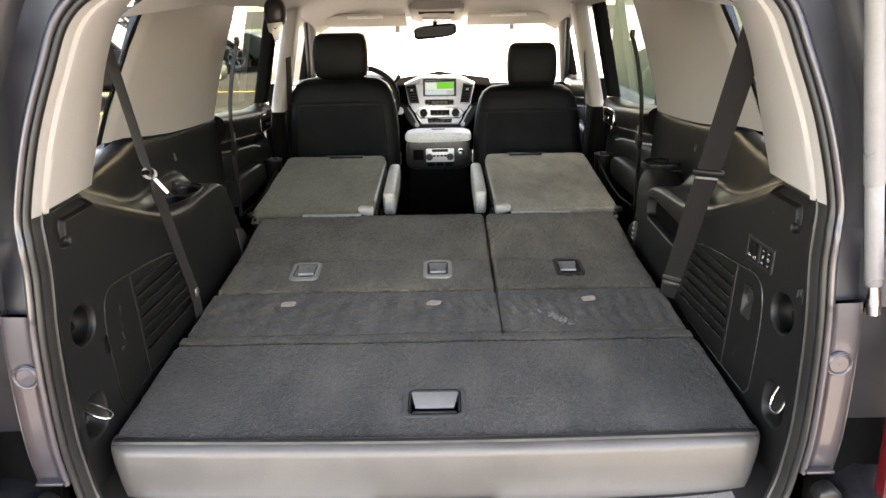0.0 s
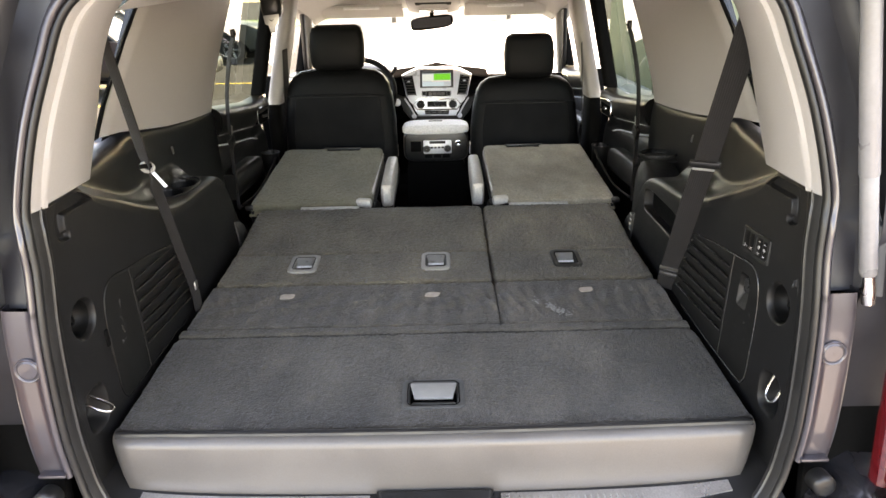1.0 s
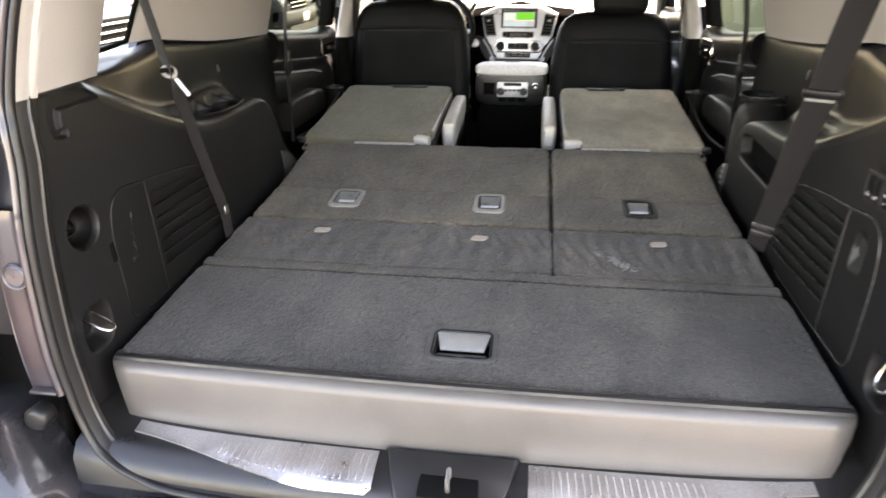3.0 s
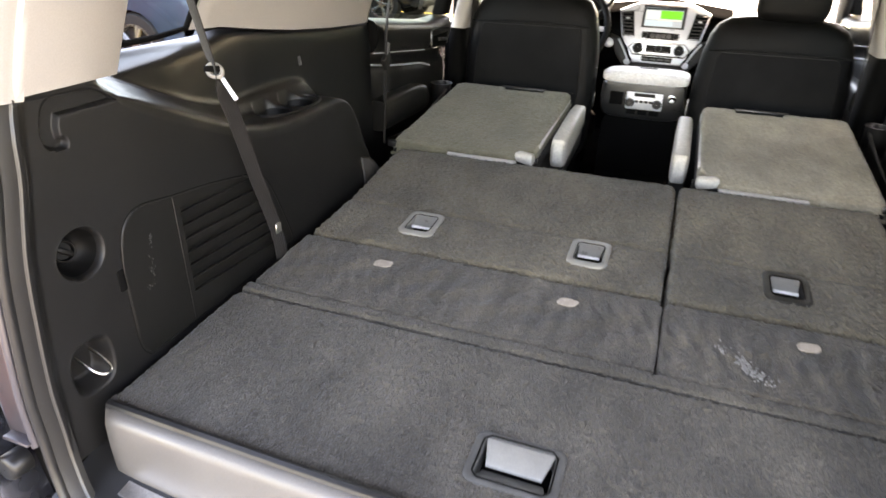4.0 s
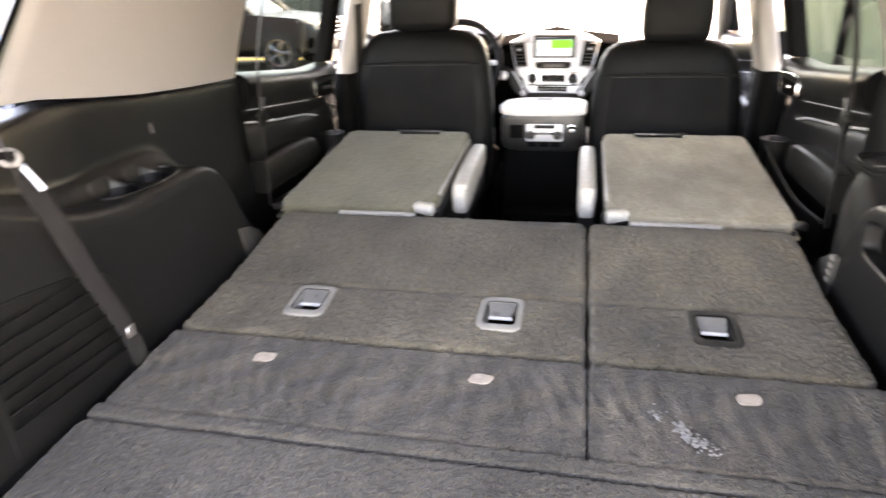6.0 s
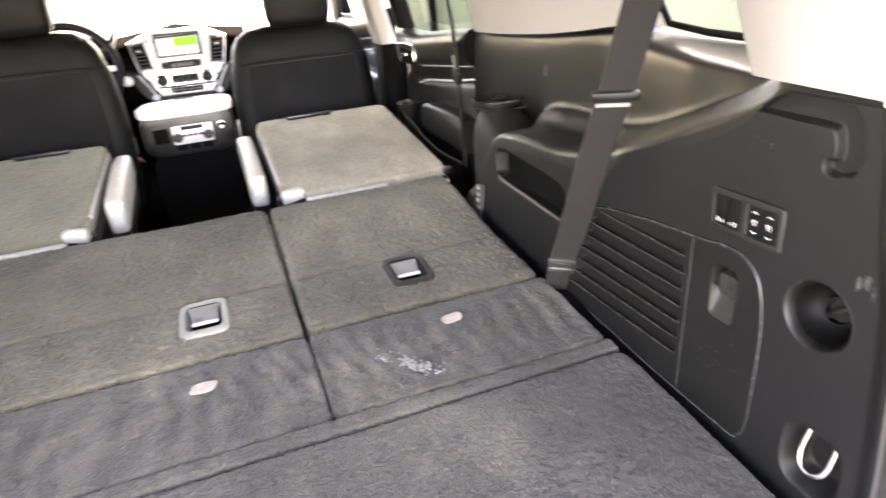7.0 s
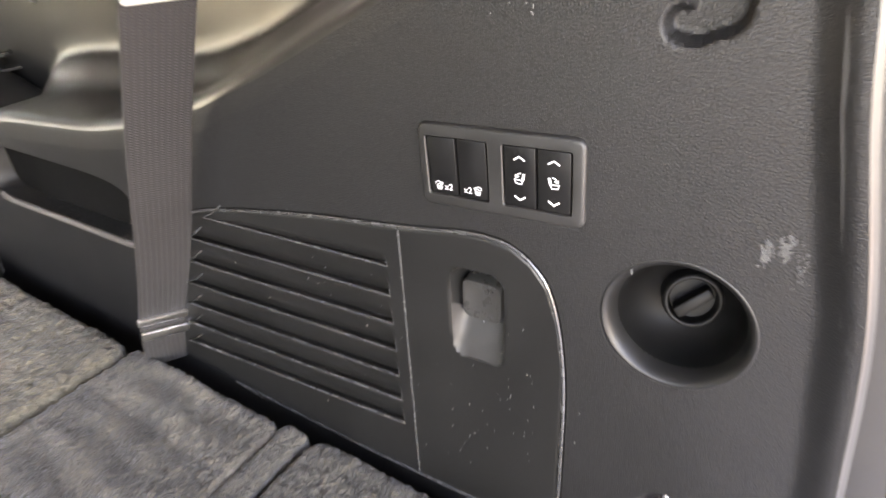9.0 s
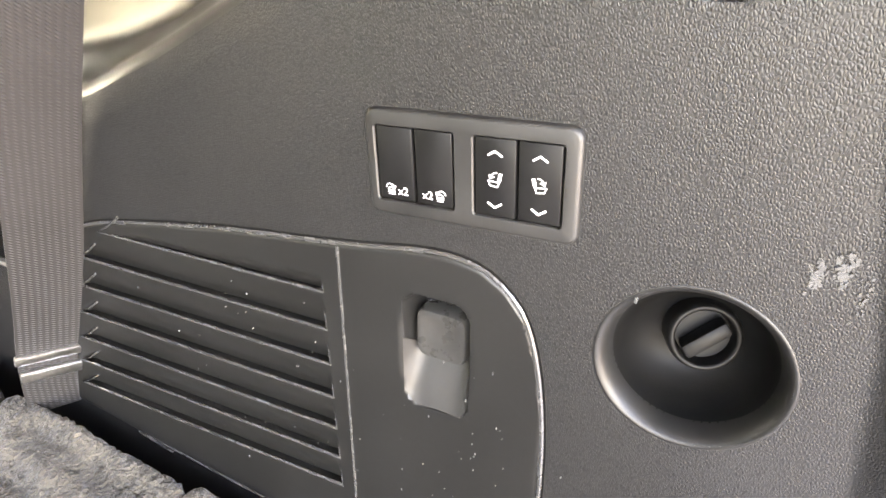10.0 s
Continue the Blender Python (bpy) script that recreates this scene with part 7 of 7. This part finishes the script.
# ---------------- outside ----------------
def ground():
    g = part("ground", prism([(-400, -400, 0), (400, -400, 0), (400, 400, 0), (-400, 400, 0)], (0, 0, -0.1)), M_ASPHALT, None, smooth=False)
    structure(g, "worn grey asphalt of a car park", "ground")
    # Pale ground added as a reflector that brightens the cabin through the windscreen.
    p = part("pavement", rbox((13.6, 23, 0.02), (32.8, 35, 0.06), 0.01), M_PAVE, None)
    structure(p, "pale concrete forecourt added ahead of the car to bounce light into the cabin", "pavement")
    # Added reflector: its grey sets how much light comes in from the rear.
    q = part("concrete_pad", rbox((0.2, -6.0, 0.012), (6.4, 22.0, 0.03), 0.005), M_PAD, None)
    structure(q, "grey concrete pad added under and behind the car to bounce light into the load space", "pavement")
    b = thing("building", (3.2, 4, 0), "green-grey stucco building wall beside the parked car", "building", kind="structure")
    # Unseen upper wall and piers, carried to 11 m to keep sun off the car.
    part("wall", rbox((3.6, 3.7, 5.5), (0.4, 3.8, 11.0), 0.02), M_WALL, b)
    part("garden_wall", rbox((3.6, 8.8, 2.0), (0.4, 6.4, 4.0), 0.02), M_WALL, b)
    part("plinth", rbox((3.36, 6.9, 0.10), (0.10, 10.2, 0.20), 0.02), M_KERB, b, "grey concrete plinth")
    for y in (2.05, 5.35):
        part("pier", rbox((3.3, y, 5.5), (0.35, 0.5, 11.0), 0.03), M_WALL, b)
    part("downpipe", tube([(3.3, 8.6, 0.2), (3.3, 8.6, 3.9)], 0.06, 12), M_DULL, b, "dark downpipe")
    for y in (3.6,):
        w = part("window", rbox((3.39, y, 1.9), (0.08, 1.2, 1.3), 0.01), M_DARKGLASS, b)
        part("window_frame", tube([(3.35, y + a, 1.9 + c) for a, c in ((-0.6, -0.65), (0.6, -0.65), (0.6, 0.65), (-0.6, 0.65))], 0.035, 4, closed=True), M_KERB, w)
    k = part("kerb", rbox((2.55, 6.9, 0.07), (0.15, 10.2, 0.14), 0.03), M_KERB, None)
    structure(k, "pale concrete kerb along the building", "kerb")
    for y in (4.45, 7.2, 9.95, 12.7):
        l = part("bay_line", rbox((-6.3, y, 0.004), (4.6, 0.10, 0.004), 0.001, 1), M_YELLOW, None)
        tagged(l, "worn yellow parking bay line on the asphalt", "road marking", "bay lines")
    lawn = part("lawn", rbox((-16, 24, 0.04), (14, 60, 0.08), 0.02), M_GRASS, None)
    structure(lawn, "strip of mown lawn behind the parked cars", "lawn")


def leaf_cloud(centres, count, size, seed):
    rng = random.Random(seed)
    verts, faces = [], []
    for _ in range(count):
        c, r = rng.choice(centres)
        d = Vector((rng.gauss(0, 1), rng.gauss(0, 1), rng.gauss(0, 0.8))).normalized() * r * rng.random() ** 0.4
        p = Vector(c) + d
        a = Vector((rng.gauss(0, 1), rng.gauss(0, 1), rng.gauss(0, 1))).normalized()
        b = a.orthogonal().normalized()
        h = size * rng.uniform(0.6, 1.3)
        k = len(verts)
        verts += [p - a * h, p + b * h * 0.5, p + a * h, p - b * h * 0.5]
        faces.append((k, k + 1, k + 2, k + 3))
    return verts, faces


def tree(x, y, h, seed):
    rng = random.Random(seed)
    base = thing("tree", (x, y, 0), "leafy green tree beyond the car park", "tree", "trees")
    bm = tube([(x, y, 0), (x + 0.1, y, h * 0.25), (x - 0.05, y + 0.1, h * 0.5), (x, y, h * 0.8)], [0.16, 0.13, 0.09, 0.03], 10)
    centres = []
    for i in range(9):
        a = rng.random() * math.tau
        r = rng.uniform(0.8, 1.9)
        z = h * rng.uniform(0.42, 0.9)
        e = (x + r * math.cos(a), y + r * math.sin(a), z)
        tube([(x, y, z * 0.7), ((x + e[0]) / 2, (y + e[1]) / 2, z * 0.87), e], [0.06, 0.04, 0.015], 6, bm)
        centres.append((e, rng.uniform(0.7, 1.2)))
    part("trunk", bm, M_BARK, base)
    v, f = leaf_cloud(centres, 2600, 0.09, seed)
    sheet("crown", v, f, M_LEAF, base)


def hedge(a, b, h, seed, label):
    rng = random.Random(seed)
    a, b = Vector(a), Vector(b)
    centres = []
    for _ in range(110):
        p = a.lerp(b, rng.random())
        centres.append(((p.x + rng.uniform(-0.4, 0.4), p.y + rng.uniform(-0.4, 0.4), rng.uniform(0.2, h)), 0.5))
    v, f = leaf_cloud(centres, 11000, 0.08, seed)
    tagged(sheet("hedge", v, f, M_LEAF, None), label, "hedge", kind="stuff")


def parked_car(x, y, label, paint, kind="suv", grille="slats", scale=1.0):
    """A car parked with its nose towards +x at x; y is its middle."""
    base = thing("parked_car", (x - 2.3, y, 0), label, "car", "parked cars")
    W = 0.95 * scale

    def at(a, b, z):
        return Vector((x - a * scale, y + b, z * scale))

    def side(outline, b0, b1, mat_, name, r=0.05, lab=""):
        return part(name, prism([at(a, b0, z) for a, z in outline], (0, b1 - b0, 0), r, 3), mat_, base, lab)

    low = [(0.05, 0.42), (0.42, 0.30)]
    for c in (0.92, 3.75):
        low += [(c - 0.46 * math.cos(t), 0.36 + 0.46 * math.sin(t)) for t in np.linspace(0, math.pi, 9)]
    low += [(4.55, 0.34), (4.65, 0.6), (4.66, 0.95), (4.55, 1.12), (1.55, 1.12), (1.30, 1.10), (0.45, 1.02), (0.12, 0.93), (0.0, 0.75)]
    side(low, -W, W, paint, "body", 0.07)
    part("underbody", rbox(at(2.3, 0, 0.55), (4.2 * scale, 2 * W - 0.25, 0.5), 0.05), M_DULL, base)
    if kind == "pickup":
        roof = [(1.50, 1.10), (2.05, 1.66), (2.25, 1.74), (2.95, 1.74), (3.15, 1.66), (3.25, 1.10)]
    else:
        roof = [(1.45, 1.10), (2.05, 1.66), (2.3, 1.76), (4.0, 1.76), (4.35, 1.66), (4.60, 1.10)]
    side(roof, -W * 0.86, W * 0.86, M_DARKGLASS, "greenhouse", 0.10, "dark car windows")
    top = [(a, z) for a, z in roof if z > 1.5]
    side([(top[0][0] - 0.05, 1.64)] + [(a, z + 0.03) for a, z in top[1:-1]] + [(top[-1][0] + 0.05, 1.64), (top[-1][0], 1.70), (top[0][0], 1.70)][:1], -W * 0.84, W * 0.84, paint, "roof", 0.03)
    for sgn in (-1, 1):
        part("front_pillar", tube([at(roof[0][0], sgn * W * 0.87, 1.10), at(roof[1][0], sgn * W * 0.83, 1.68)], 0.045, 8), paint, base)
        for a in (2.75, 3.55) if kind == "suv" else (2.7,):
            part("side_pillar", tube([at(a, sgn * W * 0.88, 1.10), at(a + 0.1, sgn * W * 0.84, 1.72)], 0.05, 8), paint, base)
        part("outside_mirror", pillow(at(1.75, sgn * (W + 0.12), 1.15), (0.08, 0.11, 0.08), 3.5, 16, 7), paint, base)
        for c in (0.92, 3.75):
            hub = at(c, sgn * (W - 0.10), 0.36)
            ax = (0, sgn, 0)
            wh = part("wheel", lathe(hub, ax, [(0.22, -0.12), (0.34, -0.12), (0.365, -0.08), (0.365, 0.06), (0.34, 0.10), (0.25, 0.105), (0.24, 0.06), (0.001, 0.05)], 28), M_TYRE, base, "black tyre")
            bm = lathe(hub, ax, [(0.245, 0.07), (0.25, 0.104), (0.225, 0.10), (0.215, 0.07)], 28)
            for i in range(5):
                t = i * math.tau / 5
                for off in (-0.10, 0.10):
                    tube([hub + Vector((0, sgn * 0.095, 0)) + Vector((math.cos(t), 0, math.sin(t))) * 0.05, hub + Vector((0, sgn * 0.09, 0)) + Vector((math.cos(t + off), 0, math.sin(t + off))) * 0.225], 0.020, 6, bm)
            disc(hub + Vector((0, sgn * 0.07, 0)), ax, 0.06, 0.035, 16, 0.008, bm)
            part("rim", bm, M_ALLOY, wh, "alloy wheel rim")
        part("headlamp", rbox(at(0.13, sgn * W * 0.76, 0.86), (0.20, 0.34, 0.17), 0.05, 3), M_CLEARLENS, base, "clear headlamp")
    fr = part("grille", rbox(at(0.035, 0, 0.80), (0.08, W * 1.02, 0.26), 0.03), M_DULL, base)
    n = 7 if grille == "slats" else 19 if grille == "fine" else 3
    for i in range(n):
        if grille == "slats":
            part("grille_slat", rbox(at(-0.01, (i - 3) * W * 0.135, 0.80), (0.03, W * 0.05, 0.24), 0.012), M_CHROME, fr)
        elif grille == "fine":
            part("grille_slat", rbox(at(-0.01, (i - 9) * W * 0.05, 0.80), (0.03, W * 0.022, 0.24), 0.006), M_CHROME, fr)
        else:
            part("grille_bar", rbox(at(-0.01, 0, 0.71 + 0.085 * i), (0.03, W * 1.0, 0.03), 0.01), M_CHROME, fr)
    part("front_bumper", loft([(at(0.0 + 0.10 * abs(t) ** 3, t * W, 0.50), (0.14, 0, 0), (0, 0, 0.14), 4) for t in np.linspace(-1, 1, 9)], 18), paint if kind == "suv" else M_CHROME, base, "front bumper")
    part("number_plate", rbox(at(-0.15, 0, 0.50), (0.012, 0.31, 0.155), 0.004), M_MARK, base, "plain white number plate")
    return base


ground()
parked_car(-4.85, 3.0, "dark red sport utility car parked nose out, hood in glare", car_paint("red_car_paint", (0.12, 0.014, 0.018)), "suv", "fine")
parked_car(-4.55, 5.85, "dark blue sport utility car parked nose out", car_paint("blue_car_paint", (0.022, 0.050, 0.085)), "suv", "bars")
parked_car(-5.6, 7.75, "dark red sport utility car with a slatted grille, parked", car_paint("maroon_car_paint", (0.12, 0.012, 0.014)), "suv")
parked_car(-4.55, 11.7, "black sport utility car with alloy wheels, parked", car_paint("black_car_paint", (0.014, 0.015, 0.016)), "suv", "bars", 0.9)
parked_car(-4.85, 18.2, "dark grey sport utility car parked farther off", car_paint("grey_car_paint", (0.035, 0.042, 0.040)), "suv", "bars")
parked_car(-9.8, 14.0, "silver pickup parked behind the other cars", car_paint("silver_car_paint", (0.45, 0.46, 0.46)), "pickup", "bars")
hedge((-24, 30, 0), (-9.5, 30, 0), 1.6, 3, "clipped green hedge at the edge of the car park")
hedge((-12.5, 5, 0), (-13.5, 27, 0), 2.6, 5, "tall green hedge behind the parked cars")
for i_, (x_, y_, h_) in enumerate(((-14, 27, 7.0), (-9, 36, 8.0), (-3, 44, 8.0), (5, 46, 7.5), (11, 40, 7.0), (-20, 34, 8.0), (-14.5, 9, 6.5), (-15, 15, 7.0), (-13.5, 20, 6.0))):
    tree(x_, y_, h_, 40 + i_)
